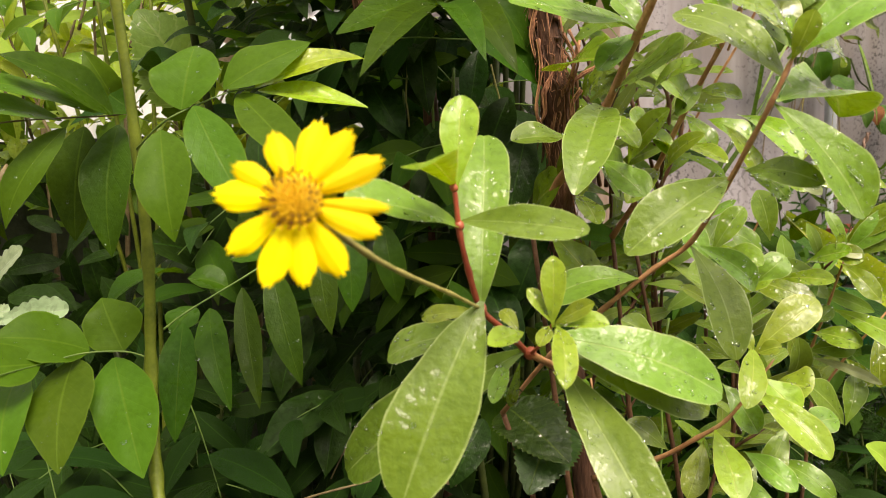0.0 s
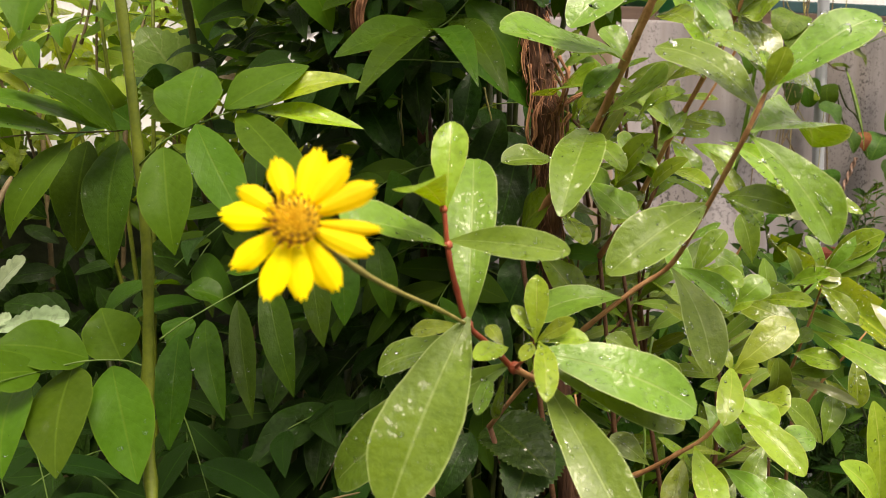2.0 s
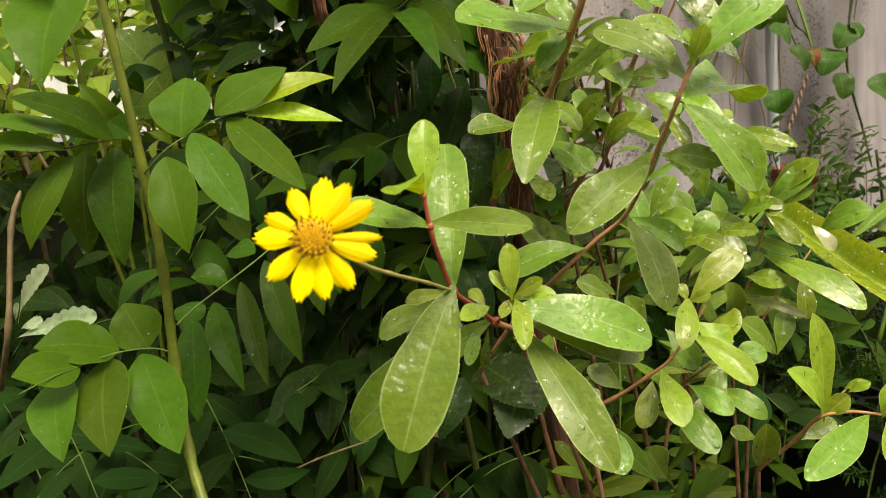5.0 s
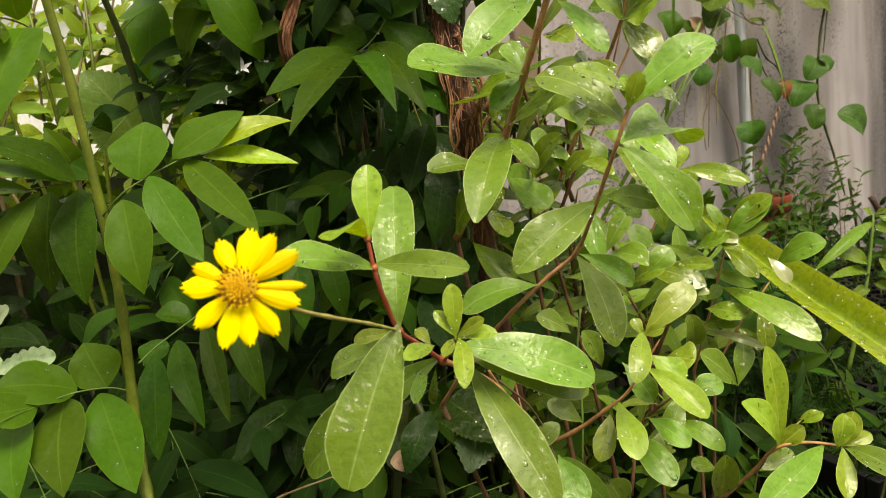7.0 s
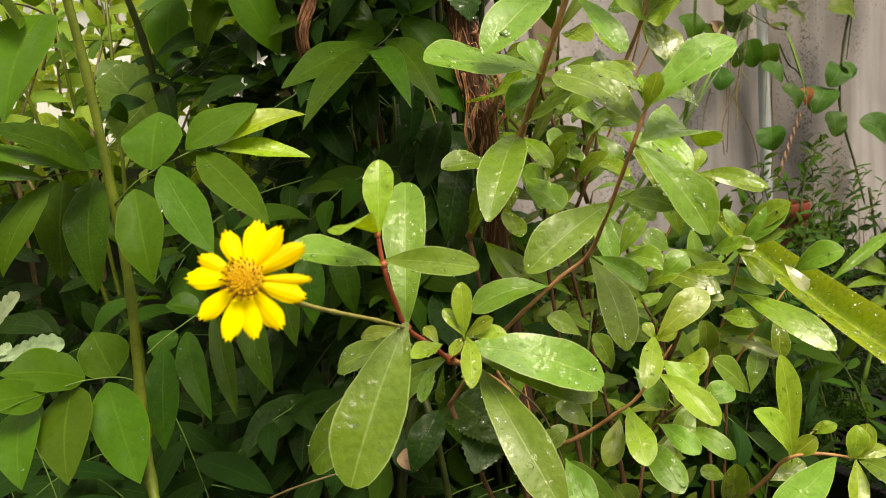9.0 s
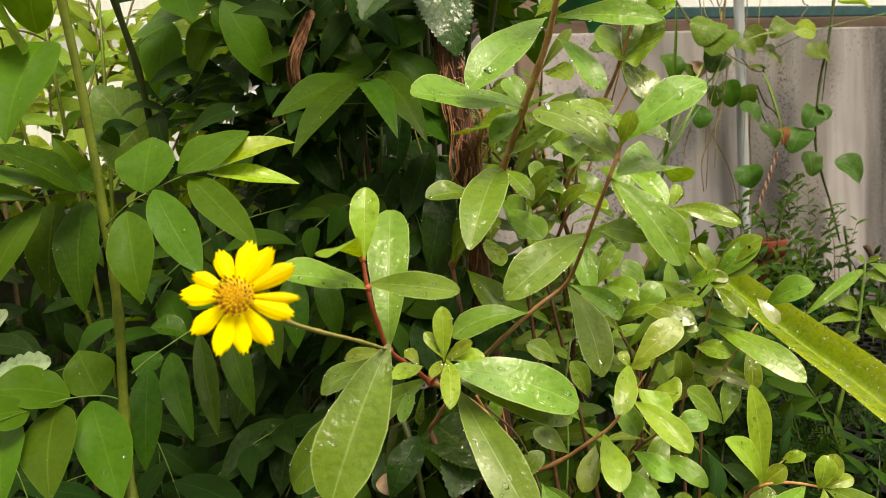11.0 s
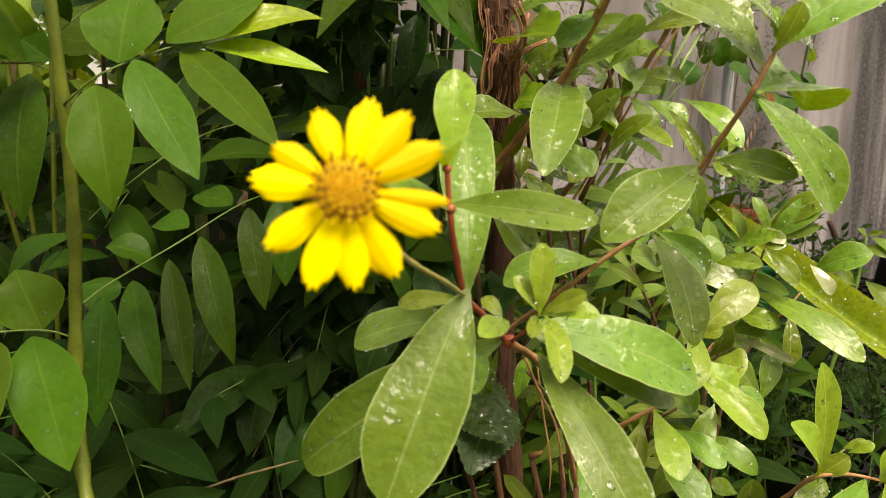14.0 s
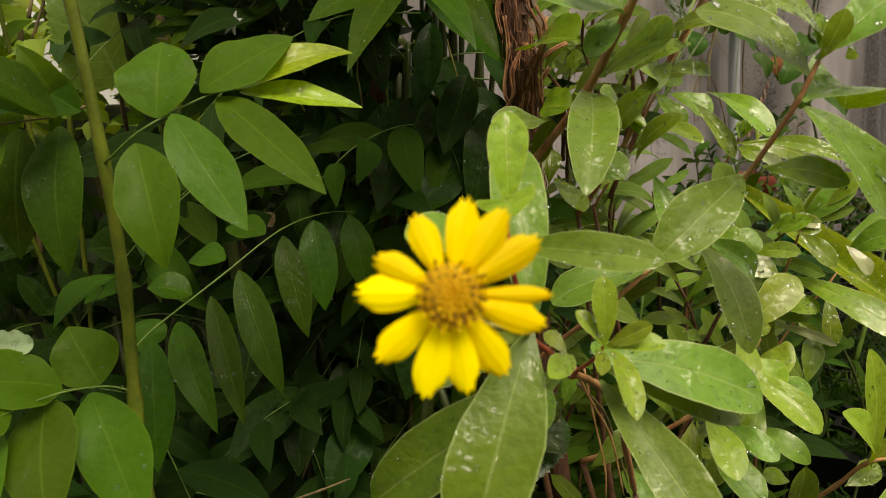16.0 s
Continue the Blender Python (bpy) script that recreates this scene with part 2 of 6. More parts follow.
bark = rough_material("bark", (0.045, 0.020, 0.011), (0.19, 0.088, 0.046), 90, 0.85, 1.0, 0.002, stretch=(1, 1, 0.15))
fibre = rough_material("bark_fibre", (0.12, 0.046, 0.022), (0.56, 0.27, 0.14), 260, 0.85, 0.8, 0.001, stretch=(1, 1, 0.3))
disc_orange = rough_material("flower_disc", (0.72, 0.42, 0.006), (0.92, 0.62, 0.010), 500, 0.7, 0.8, 0.0005)
floret_yellow = rough_material("floret", (0.95, 0.58, 0.004), (1.0, 0.74, 0.008), 600, 0.6, 0.4, 0.0003)
anther_brown = rough_material("anther", (0.10, 0.022, 0.006), (0.24, 0.07, 0.012), 900, 0.7, 0.3, 0.0002)
rope_pink = rough_material("rope_pink", (0.22, 0.13, 0.09), (0.36, 0.24, 0.18), 300, 0.85, 0.6, 0.0006)
plastic_green = rough_material("plastic_green", (0.002, 0.052, 0.013), (0.004, 0.085, 0.022), 20, 0.35, 0.15, 0.0005)
plastic_black = rough_material("plastic_black", (0.004, 0.004, 0.004), (0.012, 0.012, 0.012), 30, 0.4, 0.2, 0.0005, spec=0.35)
sack_black = rough_material("sack_black", (0.004, 0.004, 0.005), (0.012, 0.012, 0.013), 60, 0.8, 0.6, 0.001, spec=0.15)
terracotta = rough_material("terracotta", (0.13, 0.022, 0.008), (0.23, 0.045, 0.016), 25, 0.75, 0.4, 0.001)
soil = rough_material("soil", (0.015, 0.011, 0.008), (0.06, 0.045, 0.03), 30, 0.95, 1.0, 0.006)
pvc = rough_material("pvc", (0.40, 0.44, 0.48), (0.56, 0.60, 0.64), 14, 0.4, 0.1, 0.0005, stretch=(1, 1, 0.2))
batten_wood = rough_material("batten_wood", (0.035, 0.021, 0.015), (0.13, 0.085, 0.062), 22, 0.85, 0.6, 0.001, stretch=(0.1, 1, 1))
post_wood = rough_material("post_wood", (0.30, 0.21, 0.16), (0.48, 0.36, 0.28), 20, 0.85, 0.6, 0.001, stretch=(1, 1, 0.1))
blocker_grey = rough_material("blocker_grey", (0.16, 0.15, 0.14), (0.26, 0.25, 0.23), 4, 0.9, 0.4, 0.002)
# near-black tone of the added low wall, in place of shade between leaves
gap_dark = rough_material("gap_dark_concrete", (0.018, 0.026, 0.012), (0.06, 0.07, 0.04), 14, 0.9, 0.8, 0.003)
hem_teal = rough_material("hem_teal", (0.008, 0.045, 0.055), (0.018, 0.075, 0.085), 60, 0.7, 0.4, 0.0006)


def plaster_material():
    """Old painted parapet: pale grey-white with dark algae streaks that run down from the top and black spots."""
    m, nd, lk, bsdf, out = nodes_of("weathered_plaster")
    co = nd.new("ShaderNodeTexCoord").outputs["Object"]
    streak = nd.new("ShaderNodeMapping")
    streak.inputs["Scale"].default_value = (1, 1, 0.10)
    lk.new(co, streak.inputs[0])
    a = noise_of(nd, lk, streak.outputs[0], 9.0, 5.0)
    b = noise_of(nd, lk, co, 5.0, 6.0)
    c = noise_of(nd, lk, co, 150.0, 4.0)
    d = noise_of(nd, lk, streak.outputs[0], 40.0, 4.0)
    base = ramp(nd, lk, b.outputs[0], [(0.3, (0.34, 0.315, 0.325)), (0.7, (0.50, 0.470, 0.490))]).outputs[0]
    s1 = ramp(nd, lk, a.outputs[0], [(0.50, (0, 0, 0)), (0.62, (1, 1, 1))]).outputs[0]
    s2 = ramp(nd, lk, d.outputs[0], [(0.47, (0, 0, 0)), (0.60, (1, 1, 1))]).outputs[0]
    col = blend(nd, lk, math_of(nd, lk, "MULTIPLY", s1, 0.62), base, (0.13, 0.115, 0.11))
    col = blend(nd, lk, math_of(nd, lk, "MULTIPLY", s2, 0.5), col, (0.27, 0.235, 0.22))
    sepw = nd.new("ShaderNodeSeparateXYZ")
    lk.new(co, sepw.inputs[0])
    edge = math_of(nd, lk, "ADD", sepw.outputs[0], math_of(nd, lk, "MULTIPLY", math_of(nd, lk, "SUBTRACT", a.outputs[0], 0.5), 0.35))
    algae = ramp(nd, lk, edge, [(0.29, (0, 0, 0)), (0.37, (1, 1, 1)), (0.50, (1, 1, 1)), (0.58, (0, 0, 0))]).outputs[0]
    algae = math_of(nd, lk, "MULTIPLY", algae, ramp(nd, lk, d.outputs[0], [(0.30, (0.45,) * 3), (0.55, (1, 1, 1))]).outputs[0])
    col = blend(nd, lk, math_of(nd, lk, "MULTIPLY", math_of(nd, lk, "MULTIPLY", algae, ramp(nd, lk, c.outputs[0], [(0.30, (0.7,) * 3), (0.55, (1, 1, 1))]).outputs[0]), 0.97), col, (0.045, 0.042, 0.042))
    spots = ramp(nd, lk, math_of(nd, lk, "MULTIPLY", c.outputs[0], b.outputs[0]), [(0.33, (0, 0, 0)), (0.37, (1, 1, 1))]).outputs[0]
    col = blend(nd, lk, math_of(nd, lk, "MULTIPLY", spots, 0.45), col, (0.06, 0.055, 0.05))
    mould = noise_of(nd, lk, co, 260.0, 2.0)
    where = noise_of(nd, lk, streak.outputs[0], 16.0, 2.0)
    dots = math_of(nd, lk, "MULTIPLY", ramp(nd, lk, mould.outputs[0], [(0.56, (0, 0, 0)), (0.62, (1, 1, 1))]).outputs[0], ramp(nd, lk, where.outputs[0], [(0.56, (0, 0, 0)), (0.66, (1, 1, 1))]).outputs[0])
    col = blend(nd, lk, math_of(nd, lk, "MULTIPLY", dots, 0.8), col, (0.05, 0.048, 0.045))
    lk.new(col, bsdf.inputs["Base Color"])
    bsdf.inputs["Roughness"].default_value = 0.85
    bp = nd.new("ShaderNodeBump")
    bp.inputs["Strength"].default_value, bp.inputs["Distance"].default_value = 0.3, 0.0008
    lk.new(c.outputs[0], bp.inputs["Height"])
    lk.new(bp.outputs[0], bsdf.inputs["Normal"])
    return m


plaster = plaster_material()


def net_material():
    m, nd, lk, bsdf, out = nodes_of("white_net")
    co = nd.new("ShaderNodeTexCoord").outputs["Object"]
    mp = nd.new("ShaderNodeMapping")
    mp.inputs["Scale"].default_value = (1, 1, 0.25)
    lk.new(co, mp.inputs[0])
    n = noise_of(nd, lk, mp.outputs[0], 220.0, 3.0)
    c = ramp(nd, lk, n.outputs[0], [(0.3, (0.86, 0.87, 0.87)), (0.6, (0.97, 0.97, 0.97))])
    lk.new(c.outputs[0], bsdf.inputs["Base Color"])
    bsdf.inputs["Roughness"].default_value = 0.7
    tr = nd.new("ShaderNodeBsdfTranslucent")
    lk.new(c.outputs[0], tr.inputs[0])
    mix = nd.new("ShaderNodeMixShader")
    mix.inputs[0].default_value = 0.3
    lk.new(bsdf.outputs[0], mix.inputs[1])
    lk.new(tr.outputs[0], mix.inputs[2])
    clear = nd.new("ShaderNodeBsdfTransparent")
    weave = nd.new("ShaderNodeMixShader")
    weave.inputs[0].default_value = 0.1
    lk.new(mix.outputs[0], weave.inputs[1])
    lk.new(clear.outputs[0], weave.inputs[2])
    lk.new(weave.outputs[0], out.inputs[0])
    return m


net_white = net_material()


def water_material():
    m, nd, lk, bsdf, out = nodes_of("water")
    nd.remove(bsdf)
    clear, gloss, fres, mix = nd.new("ShaderNodeBsdfTransparent"), nd.new("ShaderNodeBsdfGlossy"), nd.new("ShaderNodeFresnel"), nd.new("ShaderNodeMixShader")
    clear.inputs[0].default_value = (0.97, 0.99, 0.97, 1)
    gloss.inputs["Roughness"].default_value = 0.03
    fres.inputs["IOR"].default_value = 1.42
    lk.new(fres.outputs[0], mix.inputs[0])
    lk.new(clear.outputs[0], mix.inputs[1])
    lk.new(gloss.outputs[0], mix.inputs[2])
    lk.new(mix.outputs[0], out.inputs[0])
    return m


water = water_material()


# ---- mesh helpers ----
def world_of(ob):
    m = ob.matrix_basis.copy()
    return world_of(ob.parent) @ ob.matrix_parent_inverse @ m if ob.parent else m


def place(ob, parent, m):
    ob.matrix_basis = m
    if parent:
        ob.parent = parent
        ob.matrix_parent_inverse = world_of(parent).inverted()
    return ob


def mesh_from(name, verts, faces, material, smooth=True, uvs=None):
    me = bpy.data.meshes.new(name)
    me.from_pydata(verts, [], faces)
    if smooth:
        me.polygons.foreach_set("use_smooth", [True] * len(me.polygons))
    if uvs:
        layer = me.uv_layers.new(name="UVMap")
        layer.data.foreach_set("uv", [c for loop in me.loops for c in uvs[loop.vertex_index]])
    me.materials.append(material)
    return me


def part(name, me, parent=None, m=None, label=""):
    if isinstance(me, tuple):
        bm, material = me
        data = bpy.data.meshes.new(name)
        bm.to_mesh(data)
        bm.free()
        data.materials.append(material)
        me = data
    ob = place(new(name, me), parent, m or Matrix())
    return tagged(ob, label=label)


def thing(name, at, label, category, group="", kind=""):
    return tagged(place(new(name), None, Matrix.Translation(at)), label, category, group, kind)


def spline(points, steps=5):
    """Points along a smooth curve through the given ones."""
    p = [Vector(q) for q in points]
    p = [2 * p[0] - p[1]] + p + [2 * p[-1] - p[-2]]
    res = []
    for k in range(1, len(p) - 2):
        a, b, c, d = p[k - 1:k + 3]
        for j in range(steps):
            t = j / steps
            res.append(0.5 * (2 * b + (c - a) * t + (2 * a - 5 * b + 4 * c - d) * t * t + (3 * b - a - 3 * c + d) * t ** 3))
    return res + [p[-2]]


def tube_data(points, r0, r1, sides=8, steps=5, knots=0.0, rng=random):
    path = spline(points, steps)
    n = len(path)
    verts, faces = [], []
    normal = Vector((0.3, 0.2, 0.9)).orthogonal()
    for k, c in enumerate(path):
        d = (path[min(k + 1, n - 1)] - path[max(k - 1, 0)]).normalized()
        normal = (normal - d * normal.dot(d)).normalized()
        bi = d.cross(normal)
        r = r0 + (r1 - r0) * k / (n - 1)
        if knots and k % (steps * 1) == 0:
            r *= 1 + knots
        r *= 1 + 0.05 * math.sin(k * 2.7)
        if k == n - 1 and r0 < 0.003:
            r *= 0.4
        verts += [c + r * (math.cos(a) * normal + math.sin(a) * bi) for a in (2 * math.pi * j / sides for j in range(sides))]
    for k in range(n - 1):
        for j in range(sides):
            a, b = k * sides + j, k * sides + (j + 1) % sides
            faces.append((a, b, b + sides, a + sides))
    faces.append(tuple(range(sides))[::-1])
    faces.append(tuple(range((n - 1) * sides, n * sides)))
    return verts, faces


def stem(plant, name, material, r0, r1, points, sides=8, knots=0.22):
    slim = {"stem_red": 0.62, "stem_brown": 0.62, "stalk": 0.66, "cane_green": 0.78}.get(material.name, 1.0) * (0.58 if name == "leaf_stalk" else 1.0)
    v, f = tube_data(points, r0 * slim, r1 * slim, sides, 5, knots)
    if name == "cane":
        for _ in range(14):
            q = Vector(rng.choice(v))
            DROPS.append((q, Vector((0, -0.6, 0.8)), rng.choice((0.0003, 0.0005, 0.0008))))
    return part(name, mesh_from(name, v, f, material), plant)


PROFILES = {"oblong": (1.22, 0.60), "ovate": (0.74, 0.95), "round": (0.5, 0.5), "serrate": (0.42, 0.75), "strap": (0.5, 0.35), "grass": (0.15, 0.6), "petal": (0.55, 0.30), "lance": (0.7, 0.9), "heart": (0.40, 0.50), "obovate": (0.86, 0.48), "lobed": (1.5, 0.42)}
rng = random.Random(7)
DROPS, POOLS = [], []


def leaf_data(length, width, bend, shape, fold, rows=24, cols=7):
    """A curved blade along x, convex towards z, with a raised or folded midrib and uneven, wavy margins."""
    a, b = PROFILES[shape]
    peak = (a / (a + b)) ** a * (b / (a + b)) ** b
    if shape in ("serrate", "lobed"):
        rows = 36 if shape == "serrate" else 60
    verts, uvs, faces = [], [], []
    ph, skew = rng.uniform(0, 6), rng.uniform(-0.05, 0.05)
    wav = rng.uniform(0.02, 0.06) * width
    curl = rng.uniform(-0.05, 0.22)
    for i in range(rows + 1):
        u = i / rows
        uu = min(max(u, 0.004), 0.996)
        half = 0.5 * width * uu ** a * (1 - uu) ** b / peak
        if shape in ("oblong", "obovate"):
            half = max(half, 0.028 * width * (1 - uu))
        half *= 1 + 0.012 * math.sin(23 * u + ph) + 0.008 * math.sin(41 * u)
        if shape == "lobed" and u > 0.45:
            half *= 0.86 + 0.30 * abs(math.sin(9.5 * math.pi * u)) ** 0.7
        if shape == "serrate":
            half *= 1.0 + (0.07 if i % 2 else -0.04)
        for j in range(cols):
            v = 2 * j / (cols - 1) - 1
            y = half * v * (1 + 0.05 * math.sin(7 * u + ph + 2.4 * (v > 0))) + skew * width * math.sin(math.pi * u)
            z = 4 * bend * length * u * (1 - u) + curl * length * (u - u ** 3) + fold * abs(v) * half + wav * abs(v) * math.sin(9 * u + ph + 2 * v) * math.sin(math.pi * u)
            x = length * (u if shape not in ("oblong", "obovate") else 1.06 * u - 0.06) + (0.012 * length * abs(v) if shape == "serrate" and i % 2 else 0)
            verts.append((x, y, z))
            uvs.append((u, 0.5 + 0.5 * v))
    for i in range(rows):
        for j in range(cols - 1):
            k = i * cols + j
            faces.append((k, k + cols, k + cols + 1, k + 1))
    return verts, faces, uvs


FACING = Vector((0, -0.75, 0.66)).normalized()


def leaf_pose(base, tip, roll, facing=FACING):
    base, tip = Vector(base), Vector(tip)
    ax = (tip - base).normalized()
    n = (facing - ax * facing.dot(ax)).normalized()
    side = n.cross(ax)
    side = side * math.cos(radians(roll)) + n * math.sin(radians(roll))
    up = ax.cross(side)
    return Matrix(((ax.x, side.x, up.x, base.x), (ax.y, side.y, up.y, base.y), (ax.z, side.z, up.z, base.z), (0, 0, 0, 1)))


def leaf(plant, material, shape, base, tip, width, roll=0, bend=0.05, name="leaf", drops=0, fold=None):
    length = (Vector(tip) - Vector(base)).length
    fold = rng.uniform(0.05, 0.34) if fold is None else fold
    v, f, uv = leaf_data(length, width, bend, shape, fold)
    m = leaf_pose(base, tip, roll)
    for _ in range(drops):
        i = rng.randrange(len(v) // 5, len(v) - 8)
        DROPS.append((m @ Vector(v[i]), m.to_3x3() @ Vector((0, 0, 1)), rng.choice((0.0002, 0.00025, 0.0003, 0.0003, 0.0004, 0.0005, 0.0008))))
    if material in (fresh, wet, mid, lime) and shape in ("oblong", "obovate") and rng.random() < 0.5:
        i = rng.choice((17, 19, 21)) * 7 + rng.choice((2, 3, 3, 4))
        POOLS.append((m @ Vector(v[i]), m.to_3x3(), width * rng.uniform(0.07, 0.14)))
        for _ in range(3):
            i = rng.randrange(8, 22) * 7 + rng.choice((1, 5))
            POOLS.append((m @ Vector(v[i]), m.to_3x3(), width * rng.uniform(0.02, 0.05)))
    return part(name, mesh_from(name, v, f, material, uvs=uv), plant, m)


WETNESS = {"leaf_fresh": 46, "leaf_young": 16, "leaf_wet": 75, "leaf_mid": 26, "leaflet_green": 12, "leaflet_dark": 20, "leaflet_young": 3, "leaflet_shade_tone": 8, "leaf_serrate": 40, "leaf_strap": 90}


def leaves(plant, material, shape, rows):
    for base, tip, width, roll, bend in rows:
        leaf(plant, material, shape, base, tip, width, roll, bend, drops=WETNESS.get(material.name, 2))


POOL = {}


def pooled(shape, material, k):
    """Shared blade meshes for the foliage that stands further back."""
    key = (shape, material.name, k)
    if key not in POOL and shape == "fern":
        # a feathery leaf: narrow lobes in pairs along a thin rib
        v, f, uv = [(0, -0.006, 0), (1, 0, 0.02), (0, 0.006, 0)], [(0, 1, 2)], [(0, 0.5), (1, 0.5), (0, 0.5)]
        for j in range(13):
            u = 0.1 + 0.88 * j / 12
            span = 0.30 * math.sin(math.pi * (0.15 + 0.8 * u)) * rng.uniform(0.8, 1.1)
            for side in (-1, 1):
                o = len(v)
                dx, dy, dz = 0.55 * span, side * 0.85 * span, rng.uniform(-0.05, 0.10) * (1 + k)
                w = 0.022
                v += [(u, 0, 0), (u + 0.5 * dx + w, 0.5 * dy - side * w, 0.5 * dz), (u + dx, dy, dz), (u + 0.5 * dx - w, 0.5 * dy + side * w, 0.5 * dz)]
                uv += [(0, 0.5), (0.5, 0.2), (1, 0.5), (0.5, 0.8)]
                f.append((o, o + 1, o + 2, o + 3))
        POOL[key] = mesh_from("leaf", v, f, material, uvs=uv)
    if key not in POOL:
        v, f, uv = leaf_data(1.0, {"ovate": 0.35, "oblong": 0.24, "heart": 0.95, "round": 0.8, "grass": 0.06, "serrate": 0.6, "lance": 0.2}[shape], 0.04 + 0.035 * k, shape, 0.08 + 0.09 * k, 8 if shape != "serrate" else 20, 5)
        POOL[key] = mesh_from("leaf", v, f, material, uvs=uv)
    return POOL[key]


def back_leaf(plant, material, shape, base, tip, roll=0, facing=FACING):
    m = leaf_pose(base, tip, roll, facing)
    size, k = (Vector(tip) - Vector(base)).length, rng.randrange(4)
    if shape == "oblong":
        # wet blades: drops lie on the upper side, a flat pool near the end
        for _ in range(7):
            u, side = rng.uniform(0.25, 0.95), rng.uniform(-0.07, 0.07)
            p = m @ Vector((size * u, size * side, size * (4 * (0.04 + 0.035 * k) * u * (1 - u) + 0.05 * u * (1 - u) + (0.08 + 0.09 * k) * abs(side))))
            DROPS.append((p, m.to_3x3() @ Vector((0, 0, 1)), rng.choice((0.0003, 0.0003, 0.0004, 0.0006, 0.0008))))
    ob = part("leaf", pooled(shape, material, k), plant, m @ Matrix.Diagonal((size, size * rng.uniform(0.85, 1.15), size, 1)))
    return ob


def frond(plant, base, way, length, material, count=9, size=0.045, droop=0.5, shape="ovate"):
    """A compound leaf: an arching stalk with paired leaflets."""
    base, way = Vector(base), Vector(way).normalized()
    pts = [base + way * length * t + Vector((0, 0, -droop * length * t * t)) for t in (0, 0.35, 0.7, 1.0)]
    stem(plant, "leaf_stalk", stalk_green, 0.0009, 0.0005, pts, sides=5, knots=0)
    path = spline(pts, 6)
    side = way.cross(Vector((0, 0, 1))).normalized()
    for k in range(count):
        t = 0.15 + 0.85 * k / (count - 1)
        p = path[min(int(t * (len(path) - 1)), len(path) - 1)]
        s = side * (1 if k % 2 else -1)
        d = s * rng.uniform(0.4, 1.0) + way * rng.uniform(0.1, 0.6) + Vector((0, 0, rng.uniform(-1.1, -0.1)))
        if k == count - 1:
            d = way + Vector((0, 0, -0.4))
        back_leaf(plant, material, shape, p, p + d.normalized() * size * rng.uniform(0.75, 1.2), rng.uniform(-30, 30))


def twig(plant, base, tip, material, count=8, size=0.04, wood=None, shape="oblong"):
    """A leafy shoot with opposite leaves."""
    base, tip = Vector(base), Vector(tip)
    bow = Vector((rng.uniform(-0.01, 0.01), rng.uniform(-0.01, 0.01), 0.01))
    pts = [base, base.lerp(tip, 0.5) + bow, tip]
    stem(plant, "stem", wood or stem_shade, 0.0013, 0.0008, pts, sides=6)
    path, ax = spline(pts, 8), (tip - base).normalized()
    for k in range(count):
        t = 0.25 + 0.75 * k / max(1, count - 1)
        p = path[int(t * (len(path) - 1))]
        o = ax.orthogonal().normalized()
        o.rotate(Matrix.Rotation(k * math.pi * 0.5 + (k % 2) * math.pi + rng.uniform(-0.5, 0.5), 3, ax))
        d = o + ax * rng.uniform(0.2, 0.9) + Vector((0, 0, rng.uniform(-0.6, 0.2)))
        d.y *= 0.45
        back_leaf(plant, material, shape, p, p + d.normalized() * size * rng.uniform(0.6, 1.15), rng.uniform(-35, 35))


# ---- the roof terrace ----
def box_bm(sx, sy, sz, bevel=0.0):
    bm = bmesh.new()
    bmesh.ops.create_cube(bm, size=1.0)
    bmesh.ops.scale(bm, vec=(sx, sy, sz), verts=bm.verts)
    if bevel:
        bmesh.ops.bevel(bm, geom=bm.edges[:], offset=bevel, segments=2, affect="EDGES", profile=0.6)
    return bm


bm = bmesh.new()
bmesh.ops.create_grid(bm, x_segments=90, y_segments=90, size=60)
for v in bm.verts:
    v.co.z = 0.012 * noise.noise(v.co * 3.0)
tagged(part("ground", (bm, soil)), "dark damp soil and litter under the plants", "ground", kind="structure")

# parapet: its front face runs from the near left to the far right
WALL_TOP, WALL_TURN = 1.034, math.atan(0.34)
WALL_AT = Vector((0.60, 1.21, 0))
WALL = Matrix.Translation(WALL_AT) @ Matrix.Rotation(WALL_TURN, 4, "Z")
bm = box_bm(4.2, 0.12, WALL_TOP, 0.004)
bmesh.ops.translate(bm, vec=(1.4, 0, 0), verts=bm.verts)
wall = part("wall_north", (bm, plaster), None, WALL @ Matrix.Translation((0, 0.06, WALL_TOP / 2)))
tagged(wall, "weathered pale parapet wall with dark rain streaks", "wall", kind="structure")
# south and west walls are unseen additions that block low sky light
south = part("unseen_wall_south", (box_bm(6.28, 0.15, 1.6, 0.01), blocker_grey), None, Matrix.Translation((0.865, -1.7, 0.8)))
tagged(south, "plain grey wall, unseen, added to block low sky light from the south", "wall", kind="structure")
west = part("unseen_wall_west", (box_bm(0.15, 2.02, 2.6, 0.01), blocker_grey), None, Matrix.Translation((-2.2, -0.612, 1.3)))
tagged(west, "plain grey side wall, unseen, added to block low sky light from the west", "wall", kind="structure")
# added low wall: its dark colour stands for shade in the gaps
low_wall = part("added_low_wall", (box_bm(2.2, 0.12, 0.87, 0.004), gap_dark), None, WALL @ Matrix.Translation((-1.805, 0.06, 0.435)))
tagged(low_wall, "low dark wall added behind the shrubs, shade put into its colour", "wall", kind="structure")
batten = part("trim", (box_bm(1.10, 0.05, 0.021, 0.003), batten_wood), None, WALL @ Matrix.Translation((-0.15, 0.045, WALL_TOP + 0.0110)))
tagged(batten, "brown weathered wooden batten on the wall top", "trim", kind="structure")

